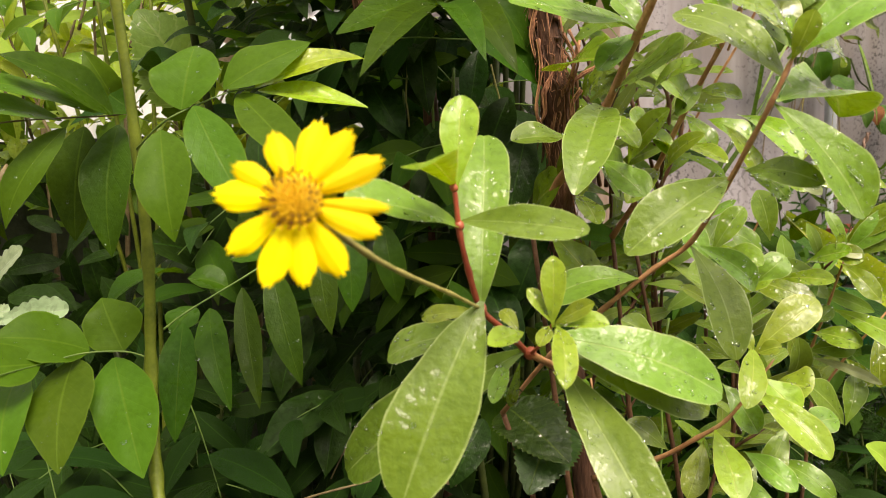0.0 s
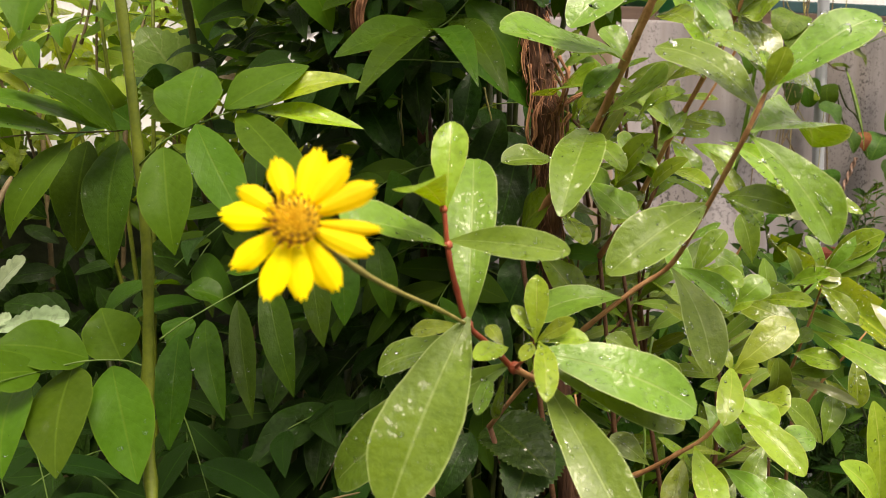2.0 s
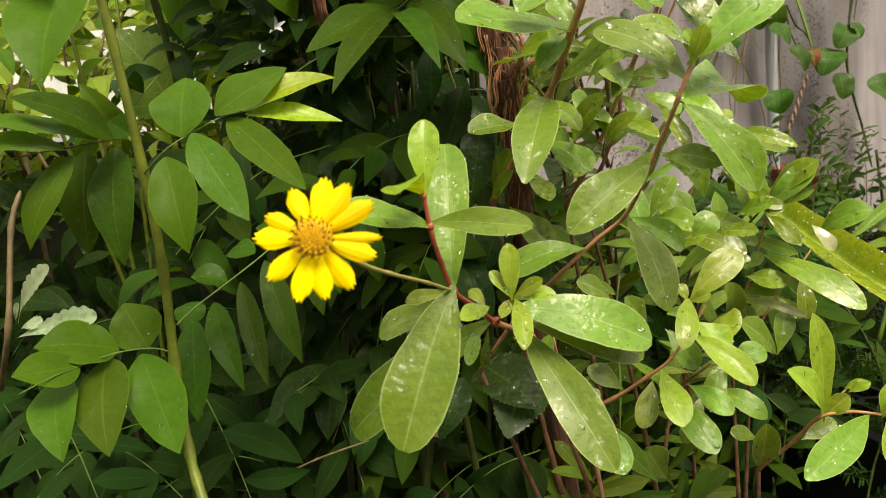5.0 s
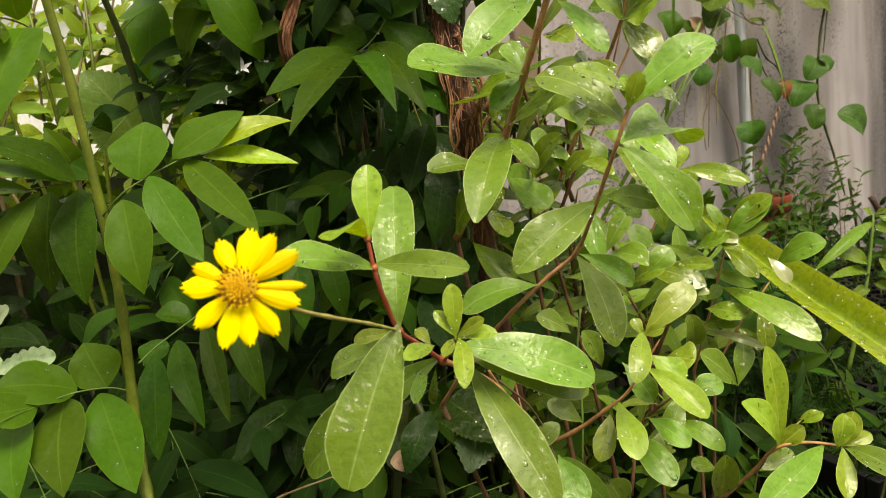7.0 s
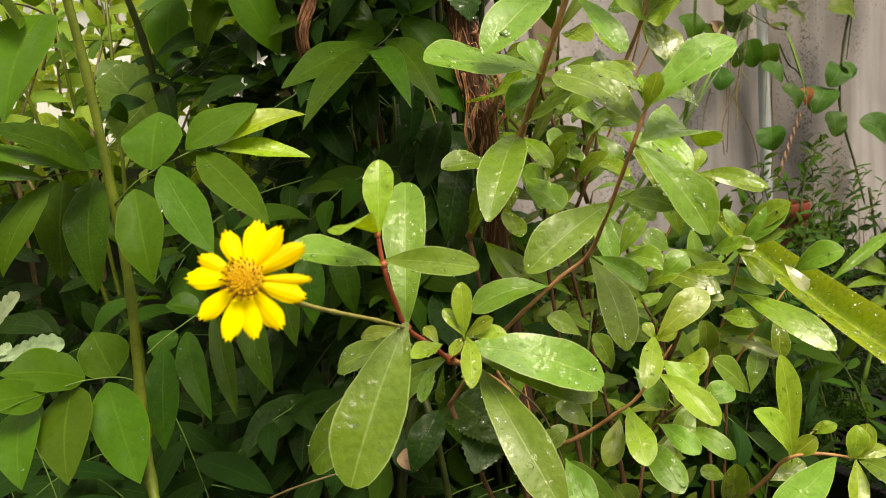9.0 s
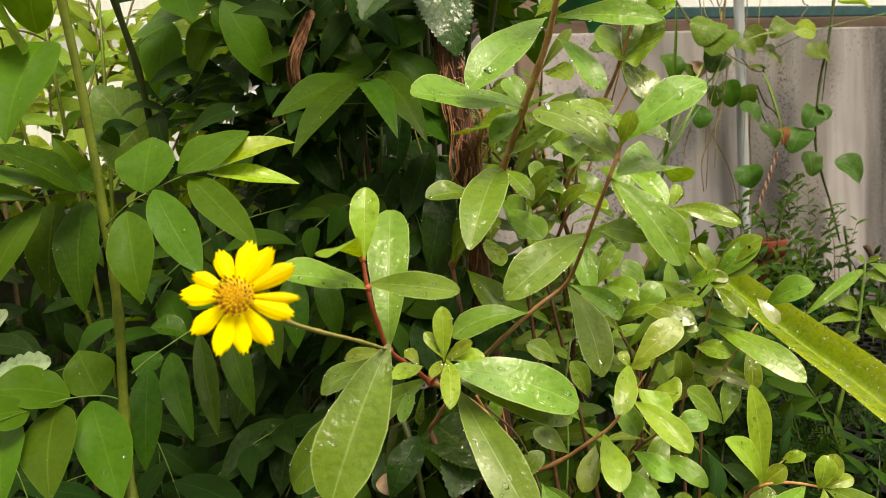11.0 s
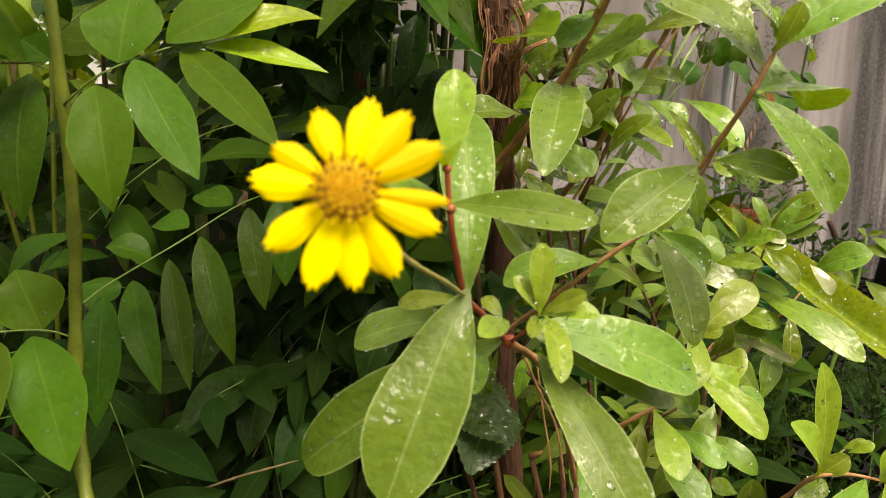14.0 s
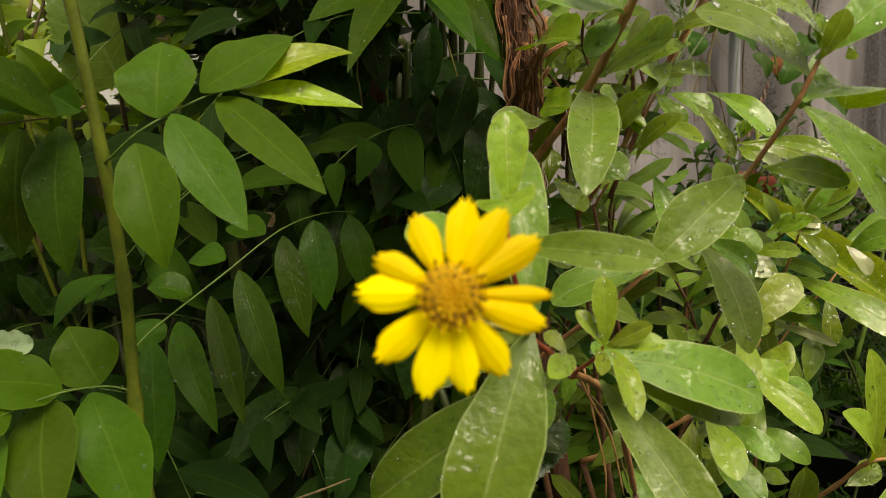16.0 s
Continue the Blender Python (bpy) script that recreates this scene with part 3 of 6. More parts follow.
net = thing("shade_net", WALL @ Vector((0, 0.1, WALL_TOP)), "white translucent net sheet with a teal hem above the wall", "net")
v, f = [], []
for i in range(121):
    for j in range(9):
        x = -2.9 + 6.4 * i / 120
        v.append((x, 0.09 + 0.006 * math.sin(x * 9) + 0.004 * math.sin(x * 23 + j), WALL_TOP + 0.044 + 1.2 * j / 8))
for i in range(120):
    for j in range(8):
        k = i * 9 + j
        f.append((k, k + 9, k + 10, k + 1))
part("sheet", mesh_from("sheet", v, f, net_white), net, WALL.copy())
v, f = [], []
for i in range(61):
    for j in range(13):
        x = -2.9 + 2.2 * i / 60
        v.append((x, 0.10 + 0.008 * math.sin(x * 11) + 0.005 * math.sin(x * 27 + j), 0.86 + (WALL_TOP - 0.82) * j / 12))
for i in range(60):
    for j in range(12):
        k = i * 13 + j
        f.append((k, k + 13, k + 14, k + 1))
part("side_sheet", mesh_from("side_sheet", v, f, net_white), net, WALL.copy(), "white net hanging to the low wall")
part("hem", (box_bm(4.2, 0.012, 0.020, 0.003), hem_teal), net, WALL @ Matrix.Translation((1.4, 0.085, WALL_TOP + 0.042)), "teal hem band")

# ---- plants: roots stand in the soil ----
herb = thing("flowering_herb", (0.09, 0.36, 0), "yellow daisy-like flower on a red-stemmed herb with oblong leaves", "flowering plant")
shrub = thing("leafy_shrub", (0.17, 0.42, 0), "bright green shrub with reddish stems and wet oblong leaves", "shrub")
cane = thing("cane_shrub", (-0.06, 0.33, 0), "tall green canes with hanging compound leaves", "shrub")
climber = thing("climbing_vine", (0.60, 1.22, 0), "climbing vine with round green and yellowing leaves before the wall", "vine")
grass = thing("grass_clump", (0.33, 0.95, 0), "tall grass with long narrow leaves before the wall", "grass")
shoot = thing("young_shoot", (0.44, 0.66, 0), "young upright shoot with drooping wet leaves", "plant")
nettle = thing("serrated_weed", (-0.12, 0.5, 0), "weed with pale serrated leaves among the canes", "weed")

stem(herb, "stem", stem_red, 0.0016, 0.0011, [(.033, .236, .79), (.026, .23, .799), (.019, .225, .807), (.016, .222, .818), (.014, .22, .829), (.013, .22, .842)])
stem(herb, "stem", stem_brown, 0.0017, 0.002, [(.033, .234, .791), (.043, .245, .782), (.055, .262, .766), (.065, .28, .74), (.076, .3, .708)])
stem(herb, "flower_stalk", stalk, 0.0008, 0.001, [(.019, .225, .807), (.011, .205, .816), (.0012, .181, .826), (-.0042, .162, .8337), (-.0104, .143, .8436)])
stem(herb, "stem", stem_red, 0.0009, 0.0007, [(.033, .234, .791), (.037, .228, .797), (.038, .222, .803)])
stem(shrub, "stem", stem_brown, 0.0017, 0.0012, [(.031, .36, .725), (.05, .325, .763), (.068, .303, .787), (.086, .3, .802), (.099, .297, .812), (.1026, .2722, .8338), (.1054, .2599, .8479), (.1081, .2513, .8596), (.1129, .2474, .8731)])
stem(shrub, "stem", stem_brown, 0.0034, 0.0021, [(.054, .43, .804), (.067, .41, .829), (.082, .37, .862), (.092, .345, .893), (.099, .335, .912), (.104, .33, .926), (.108, .32, .945), (.113, .31, .967)])
stem(shrub, "stem", stem_brown, 0.0026, 0.0014, [(.102, .45, .793), (.119, .43, .827), (.133, .415, .862), (.145, .4, .891), (.156, .39, .918), (.16, .38, .937)])
stem(shrub, "stem", stem_brown, 0.0013, 0.001, [(.118, .47, .792), (.138, .46, .83), (.157, .45, .872), (.175, .44, .907), (.183, .43, .936)])
stem(shrub, "stem", stem_brown, 0.0014, 0.001, [(.2, .44, .693), (.208, .43, .731), (.212, .42, .759), (.216, .415, .781)])
stem(shrub, "stem", stem_brown, 0.0013, 0.0009, [(.218, .45, .688), (.232, .44, .72), (.241, .43, .739), (.249, .43, .749)])
stem(shrub, "stem", stem_brown, 0.0012, 0.0009, [(.189, .5, .76), (.204, .49, .798), (.212, .48, .82), (.213, .475, .832)])
stem(shrub, "stem", stem_brown, 0.0021, 0.0008, [(.073, .36, .691), (.098, .345, .706), (.114, .335, .72), (.125, .33, .73), (.134, .325, .746), (.142, .325, .757)])
stem(shrub, "stem", stem_brown, 0.0019, 0.0011, [(.18, .36, .646), (.194, .345, .669), (.201, .335, .685), (.215, .33, .689), (.236, .33, .684)])
stem(shrub, "stem", stalk, 0.0006, 0.0006, [(.201, .335, .685), (.215, .335, .698), (.22, .335, .701)])
stem(cane, "cane", cane_green, 0.003, 0.0023, [(-.094, .27, .711), (-.102, .285, .735), (-.104, .295, .773), (-.102, .298, .814), (-.102, .298, .857), (-.104, .298, .911), (-.106, .295, .95), (-.105, .29, .983)])
stem(cane, "cane", cane_dark, 0.0026, 0.002, [(-.125, .5, .808), (-.131, .485, .866), (-.133, .475, .897), (-.133, .46, .943), (-.135, .44, .981), (-.134, .42, 1.014)])
stem(cane, "cane", cane_dark, 0.0018, 0.0015, [(-.055, .55, .87), (-.058, .52, .916), (-.066, .5, .969), (-.064, .48, 1.005)])
stem(cane, "cane", cane_dark, 0.003, 0.0025, [(-.099, .52, .622), (-.107, .54, .697), (-.109, .56, .757), (-.112, .58, .814)])
stem(cane, "leaf_stalk", stalk_green, 0.0006, 0.0004, [(-.101, .296, .855), (-.088, .29, .864), (-.076, .295, .87), (-.066, .3, .874), (-.057, .302, .875)])
stem(cane, "leaf_stalk", stalk_green, 0.0006, 0.0004, [(-.105, .296, .777), (-.113, .295, .78), (-.125, .288, .782), (-.136, .28, .781), (-.142, .265, .782), (-.147, .25, .782)])
stem(cane, "leaf_stalk", stalk_brown, 0.0007, 0.0005, [(-.121, .35, .873), (-.131, .35, .87), (-.146, .335, .869), (-.158, .32, .868), (-.168, .31, .866)])
stem(cane, "leaf_stalk", stalk_brown, 0.0007, 0.0005, [(-.108, .29, .93), (-.104, .26, .931), (-.109, .245, .931), (-.113, .235, .93)])
stem(cane, "leaf_stalk", stalk_green, 0.0007, 0.0005, [(-.137, .46, .952), (-.11, .46, .971), (-.079, .45, .975), (-.062, .44, .982)])
stem(cane, "leaf_stalk", stalk_green, 0.0008, 0.0006, [(.031, .44, .949), (.029, .43, .939), (.019, .425, .927), (.009, .42, .92)])
stem(cane, "leaf_stalk", stalk_green, 0.0008, 0.0005, [(-.116, .34, .777), (-.109, .352, .782), (-.086, .378, .794), (-.059, .4, .809), (-.039, .425, .811), (-.023, .44, .808)])
stem(cane, "leaf_stalk", stalk_green, 0.0009, 0.0006, [(.026, .55, .899), (.026, .52, .877), (.026, .49, .862), (.032, .47, .842), (.037, .46, .825), (.037, .45, .809)])
stem(cane, "leaf_stalk", stalk_green, 0.0008, 0.0006, [(-.039, .5, .713), (-.053, .48, .7), (-.063, .46, .682), (-.071, .44, .658)])
stem(nettle, "stem", stalk_brown, 0.0015, 0.0012, [(-.208, .34, .756), (-.185, .32, .792), (-.184, .34, .835), (-.181, .35, .851)])
stem(nettle, "stem", stalk_brown, 0.0014, 0.0012, [(-.163, .56, .825), (-.154, .52, .866), (-.148, .5, .884)])
stem(nettle, "stem", stalk_brown, 0.0016, 0.0012, [(.072, .5, .944), (.063, .48, .984), (.056, .46, 1.005), (.052, .45, 1.031)])
stem(shoot, "stem", stalk_green, 0.0022, 0.0014, [(.433, .66, .582), (.457, .67, .648), (.471, .68, .687), (.483, .69, .731)])
stem(cane, "leaf_stalk", stalk_brown, 0.0012, 0.001, [(-.092, .4, .66), (-.071, .4, .667), (-.055, .4, .671), (-.039, .41, .67)])
stem(shrub, "stem", stem_brown, 0.0008, 0.0006, [(.054, .3, .762), (.061, .305, .747), (.07, .31, .729), (.075, .31, .702)])
stem(shrub, "stem", stem_brown, 0.0007, 0.0006, [(.069, .34, .747), (.071, .335, .727), (.074, .33, .704), (.074, .33, .689)])
stem(shrub, "stem", stalk_brown, 0.0006, 0.0005, [(.06, .32, .749), (.073, .33, .732), (.081, .34, .715), (.088, .34, .689)])
stem(shrub, "stem", stalk_green, 0.0007, 0.0006, [(.12, .4, .757), (.113, .39, .73), (.111, .38, .702), (.106, .37, .673)])
stem(cane, "leaf_stalk", stalk_brown, 0.0007, 0.0006, [(-.067, .44, .658), (-.057, .45, .676), (-.049, .47, .69), (-.036, .49, .706)])
stem(cane, "leaf_stalk", stalk_green, 0.0012, 0.001, [(.039, .5, .867), (.04, .5, .839), (.035, .51, .806), (.028, .52, .753)])
stem(cane, "leaf_stalk", stalk_green, 0.0014, 0.0012, [(-.017, .52, .884), (-.018, .52, .851), (-.025, .53, .817), (-.035, .54, .754)])
stem(cane, "leaf_stalk", stalk_brown, 0.0008, 0.0006, [(-.047, .5, .912), (-.058, .49, .906), (-.078, .49, .9), (-.098, .49, .896), (-.117, .49, .895)])
stem(shrub, "stem", stem_brown, 0.0009, 0.0006, [(.156, .42, .891), (.163, .415, .917), (.17, .42, .944), (.178, .43, .971)])
leaves(herb, lime, "oblong", [
    ((.014, .22, .842), (.016, .227, .865), 0.0101, 0, 0.05),
    ((.013, .22, .841), (.006, .178, .848), 0.0125, 25, 0.05),
    ((.038, .222, .803), (.039, .225, .821), 0.007, 0, 0.05),
    ((.039, .222, .803), (.048, .214, .81), 0.0051, 10, 0.06),
    ((.039, .222, .802), (.052, .215, .804), 0.0059, -10, 0.06),
    ((.039, .221, .802), (.038, .2, .792), 0.0069, -10, 0.12),
    ((.038, .222, .803), (.032, .226, .812), 0.0045, 0, 0.05),
    ((.037, .222, .802), (.033, .21, .8), 0.0041, 0, 0.05),
    ((.018, .225, .806), (.002, .235, .803), 0.006, 0, 0.05),
    ((.03, .224, .8), (.02, .21, .801), 0.0066, 0, 0.08),
])
leaves(herb, lime, "oblong", [
    ((.029, .226, .8), (.025, .232, .805), 0.0045, 0, 0.08),
])
leaves(herb, fresh, "obovate", [
    ((.013, .22, .831), (-.013, .2, .841), 0.0135, 12, 0.06),
    ((.016, .22, .832), (.044, .197, .831), 0.0096, 8, 0.06),
    ((.019, .225, .81), (.023, .26, .854), 0.0154, 0, 0.06),
    ((.018, .222, .807), (-.0035, .2, .7635), 0.0222, 0, 0.07),
    ((.029, .236, .79), (-.026, .255, .747), 0.0198, 0, 0.05),
    ((.041, .23, .796), (.0862, .228, .7788), 0.0182, 0, 0.06),
    ((.042, .236, .792), (.085, .235, .771), 0.0129, 10, 0.05),
    ((.044, .238, .783), (0.064, 0.202, 0.746), 0.0158, 4, 0.05),
    ((.018, .24, .796), (-.01, .25, .787), 0.013, 10, 0.06),
    ((.026, .236, .788), (.021, .222, .781), 0.005, 0, 0.05),
])
leaves(herb, fresh, "oblong", [
    ((.03, .236, .788), (.027, .24, .773), 0.0033, 0, 0.05),
    ((.051, .25, .781), (.049, .262, .789), 0.0073, 0, 0.05),
])
leaves(shrub, fresh, "oblong", [
    ((.1129, .2474, .8731), (.1447, .2455, .8933), 0.0171, -6, 0.05),
    ((.1120, .2513, .8654), (.0830, .2638, .8885), 0.0197, 10, 0.1),
    ((.1120, .2474, .8750), (.1120, .2493, .8847), 0.0044, 0, 0.05),
    ((.1100, .2513, .8577), (.1310, .2401, .8255), 0.0182, 0, 0.1),
    ((.1062, .2628, .8389), (.1211, .2441, .8358), 0.0093, 20, 0.16),
    ((.1025, .2715, .8358), (.065, .252, .816), 0.0177, 0, 0.05),
    ((.079, .3, .798), (.045, .3, .791), 0.0163, 14, 0.1),
    ((.099, .297, .809), (.106, .27, .775), 0.0154, -5, 0.07),
    ((.101, .297, .81), (.124, .3, .793), 0.0111, 10, 0.08),
])
leaves(shrub, fresh, "oblong", [
    ((.1110, .2513, .8596), (.1418, .2783, .8548), 0.028, -15, 0.1),
])
leaves(shrub, wet, "oblong", [
    ((.1129, .2474, .8769), (.0907, .2397, .8885), 0.009, 0, 0.08),
    ((.1139, .2513, .8760), (.1418, .2783, .8712), 0.0064, 25, 0.1),
    ((.1051, .2644, .8399), (.1167, .2577, .8297), 0.008, 0, 0.08),
])
leaves(shrub, lime, "oblong", [
    ((.1120, .2464, .8721), (.1158, .2416, .8847), 0.0068, 0, 0.05),
    ((.1129, .2464, .8731), (.1110, .2484, .8837), 0.0068, 20, 0.04),
])
leaves(shrub, fresh, "oblong", [
    ((.08, .36, .862), (.055, .287, .832), 0.0188, 0, 0.06),
    ((.092, .345, .893), (.036, .305, .901), 0.0303, 12, 0.05),
    ((.102, .332, .933), (.061, .3, .901), 0.0203, 0, 0.05),
    ((.067, .385, .851), (.04, .37, .851), 0.0164, 8, 0.06),
    ((.109, .33, .923), (.124, .31, .897), 0.0112, 0, 0.1),
    ((.107, .325, .933), (.149, .3, .925), 0.0134, 15, 0.08),
    ((.086, .36, .87), (.105, .33, .883), 0.037, -10, 0.06),
    ((.092, .35, .893), (.074, .34, .878), 0.0116, 0, 0.06),
    ((.109, .31, .946), (.092, .3, .971), 0.025, 0, 0.06),
    ((.111, .315, .954), (.13, .3, .966), 0.0243, 0, 0.06),
])
leaves(shrub, fresh, "oblong", [
    ((.094, .35, .894), (.086, .36, .91), 0.0122, 0, 0.06),
])
leaves(shrub, wet, "oblong", [
    ((.118, .40, .826), (.128, .37, .850), 0.0120, 0, 0.08),
    ((.100, .395, .838), (.112, .37, .862), 0.0130, 12, 0.08),
    ((.122, .41, .842), (.140, .375, .836), 0.0115, -10, 0.1),
    ((.086, .395, .862), (.098, .37, .845), 0.0110, 0, 0.08),
    ((.104, .37, .868), (.120, .35, .880), 0.0100, 0, 0.08),
])
leaves(shrub, mid, "round", [
    ((.072, .42, .885), (.085, .39, .887), 0.0368, 0, 0.06),
    ((.071, .4, .857), (.082, .39, .857), 0.021, 0, 0.05),
    ((.055, .43, .814), (.068, .41, .829), 0.0319, 0, 0.05),
    ((.069, .41, .829), (.076, .4, .85), 0.0106, 0, 0.05),
])
leaves(shrub, wet, "oblong", [
    ((.078, .38, .871), (.082, .37, .879), 0.0141, 0, 0.05),
    ((.073, .39, .823), (.077, .36, .812), 0.012, -10, 0.05),
    ((.103, .335, .909), (.109, .31, .903), 0.0118, 12, 0.06),
])
leaves(shrub, mid, "oblong", [
    ((.064, .42, .8), (.082, .4, .776), 0.0181, 0, 0.05),
    ((.078, .42, .817), (.082, .43, .833), 0.0104, 0, 0.05),
])
leaves(shrub, wet, "oblong", [
    ((.158, .39, .919), (.165, .37, .894), 0.0185, 0, 0.08),
    ((.16, .39, .92), (.174, .37, .927), 0.0411, 0, 0.06),
    ((.161, .385, .931), (.155, .39, .945), 0.0115, 0, 0.05),
    ((.162, .385, .937), (.181, .37, .943), 0.021, 0, 0.06),
    ((.133, .41, .861), (.112, .4, .88), 0.0189, 0, 0.1),
    ((.132, .41, .858), (.141, .4, .84), 0.0128, 0, 0.08),
    ((.126, .42, .844), (.103, .4, .854), 0.0323, 10, 0.06),
    ((.121, .425, .831), (.099, .4, .817), 0.0132, 0, 0.08),
    ((.145, .4, .89), (.128, .39, .9), 0.016, 0, 0.08),
    ((.138, .41, .87), (.156, .4, .866), 0.0109, 0, 0.08),
])
leaves(shrub, wet, "oblong", [
    ((.154, .44, .856), (.172, .43, .844), 0.0157, 0, 0.1),
    ((.114, .44, .815), (.097, .42, .829), 0.0297, 0, 0.08),
])
leaves(shrub, fresh, "oblong", [
    ((.158, .39, .917), (.139, .38, .931), 0.0249, 0, 0.06),
    ((.158, .39, .92), (.17, .4, .943), 0.0135, 0, 0.06),
    ((.14, .41, .874), (.124, .4, .859), 0.0088, 0, 0.06),
    ((.126, .4, .819), (.13, .38, .788), 0.0132, 0, 0.06),
    ((.1, .42, .819), (.085, .4, .842), 0.0277, 0, 0.06),
    ((.088, .4, .838), (.104, .38, .822), 0.018, 0, 0.06),
    ((.129, .36, .798), (.142, .36, .817), 0.0109, 0, 0.06),
    ((.134, .37, .794), (.147, .35, .792), 0.0145, 0, 0.08),
    ((.138, .38, .774), (.117, .36, .787), 0.0163, 0, 0.08),
    ((.167, .4, .788), (.152, .4, .8), 0.0142, 0, 0.06),
])
leaves(shrub, fresh, "oblong", [
    ((.157, .38, .779), (.17, .38, .79), 0.0142, 0, 0.06),
])
leaves(shrub, wet, "oblong", [
    ((.216, .415, .782), (.209, .41, .793), 0.0128, 0, 0.05),
    ((.207, .41, .787), (.218, .4, .783), 0.0107, 20, 0.05),
    ((.215, .415, .778), (.227, .4, .762), 0.0107, 20, 0.06),
    ((.216, .42, .751), (.248, .37, .728), 0.018, 8, 0.07),
    ((.213, .475, .822), (.256, .47, .809), 0.0146, 12, 0.12),
    ((.212, .475, .82), (.217, .46, .813), 0.0107, 20, 0.05),
    ((.212, .475, .826), (.207, .47, .834), 0.0118, 0, 0.05),
    ((.214, .475, .826), (.214, .47, .839), 0.0087, 0, 0.05),
    ((.171, .44, .766), (.2, .41, .758), 0.0164, 10, 0.14),
    ((.158, .42, .764), (.177, .41, .775), 0.0133, 0, 0.06),
])
leaves(shrub, wet, "oblong", [
    ((.243, .43, .735), (.24, .42, .708), 0.0119, 0, 0.06),
    ((.232, .44, .718), (.242, .43, .705), 0.0088, 20, 0.08),
])
leaves(shrub, fresh, "oblong", [
    ((.216, .415, .782), (.24, .405, .808), 0.0138, 0, 0.06),
    ((.216, .415, .782), (.208, .42, .806), 0.0078, 0, 0.05),
    ((.216, .415, .783), (.236, .4, .793), 0.0067, 25, 0.05),
    ((.256, .43, .76), (.276, .41, .775), 0.0179, 0, 0.06),
    ((.188, .42, .715), (.186, .4, .744), 0.014, 0, 0.06),
    ((.202, .42, .73), (.221, .41, .734), 0.0153, 0, 0.08),
    ((.154, .42, .807), (.137, .4, .791), 0.0116, 0, 0.06),
    ((.187, .44, .79), (.18, .44, .817), 0.0162, 0, 0.06),
    ((.192, .45, .777), (.21, .42, .759), 0.0125, 10, 0.1),
    ((.204, .42, .745), (.196, .42, .756), 0.0084, 0, 0.05),
])
leaves(shrub, fresh, "oblong", [
    ((.205, .42, .746), (.213, .42, .754), 0.0082, 0, 0.05),
    ((.21, .43, .696), (.205, .43, .719), 0.0124, 0, 0.06),
    ((.212, .4, .697), (.221, .41, .719), 0.0122, 0, 0.06),
    ((.21, .4, .697), (.186, .39, .723), 0.0164, 0, 0.06),
])
leaves(shrub, lime, "oblong", [
    ((.137, .33, .76), (.164, .335, .779), 0.0157, 0, 0.06),
    ((.133, .326, .761), (.121, .3, .746), 0.011, 0, 0.06),
    ((.135, .325, .742), (.154, .3, .724), 0.0145, 0, 0.06),
    ((.12, .33, .724), (.119, .3, .708), 0.0142, 0, 0.05),
    ((.133, .325, .761), (.131, .33, .768), 0.0062, 0, 0.05),
    ((.135, .325, .76), (.143, .32, .764), 0.0069, 0, 0.05),
    ((.116, .335, .717), (.105, .32, .7), 0.0116, 0, 0.05),
    ((.139, .33, .747), (.15, .32, .734), 0.0154, 0, 0.06),
    ((.151, .34, .742), (.161, .33, .742), 0.0178, 0, 0.06),
])
leaves(shrub, fresh, "oblong", [
    ((.109, .34, .731), (.091, .34, .748), 0.0127, 0, 0.06),
    ((.127, .34, .741), (.138, .33, .723), 0.0137, 0, 0.06),
    ((.163, .35, .715), (.182, .35, .72), 0.0129, 0, 0.06),
    ((.116, .345, .741), (.107, .34, .762), 0.0113, 0, 0.06),
    ((.103, .345, .711), (.087, .35, .723), 0.0116, 0, 0.06),
    ((.163, .36, .712), (.15, .35, .694), 0.0122, 0, 0.06),
    ((.158, .36, .696), (.177, .34, .686), 0.0122, 0, 0.08),
    ((.141, .35, .705), (.155, .33, .696), 0.0129, 0, 0.06),
    ((.106, .37, .753), (.089, .37, .765), 0.0119, 0, 0.06),
    ((.087, .33, .7), (.093, .31, .682), 0.0154, 0, 0.06),
])
leaves(shrub, fresh, "oblong", [
    ((.131, .35, .696), (.142, .32, .681), 0.017, 0, 0.06),
    ((.072, .34, .7), (.09, .34, .714), 0.0105, 0, 0.06),
    ((.065, .36, .721), (.07, .36, .74), 0.0079, 0, 0.06),
])
leaves(shrub, lime, "oblong", [
    ((.204, .335, .686), (.2, .335, .742), 0.0127, 0, 0.05),
    ((.201, .335, .685), (.181, .325, .718), 0.0156, 15, 0.1),
    ((.204, .335, .686), (.215, .33, .698), 0.0098, 0, 0.05),
    ((.235, .33, .684), (.242, .33, .702), 0.0118, 0, 0.05),
    ((.236, .33, .684), (.251, .33, .688), 0.0074, 0, 0.05),
    ((.235, .33, .683), (.225, .31, .666), 0.0103, 0, 0.05),
    ((.216, .335, .7), (.224, .33, .704), 0.0057, 0, 0.03),
])
leaves(shrub, wet, "oblong", [
    ((.18, .36, .648), (.181, .35, .678), 0.0159, 0, 0.06),
    ((.196, .34, .672), (.216, .345, .677), 0.0113, 0, 0.05),
    ((.179, .36, .665), (.165, .36, .671), 0.0091, 0, 0.05),
])
leaves(cane, leafA, "ovate", [
    ((-.064, .3, .873), (-.031, .265, .843), 0.0154, 0, 0.04),
    ((-.077, .29, .869), (-.0557, .271, .8332), 0.0173, 0, 0.04),
    ((-.088, .286, .861), (-.0808, .270, .8237), 0.0188, 0, 0.04),
    ((-.069, .3, .875), (-.038, .31, .891), 0.0226, -8, 0.05),
    ((-.082, .292, .868), (-.081, .31, .892), 0.0248, 0, 0.04),
])
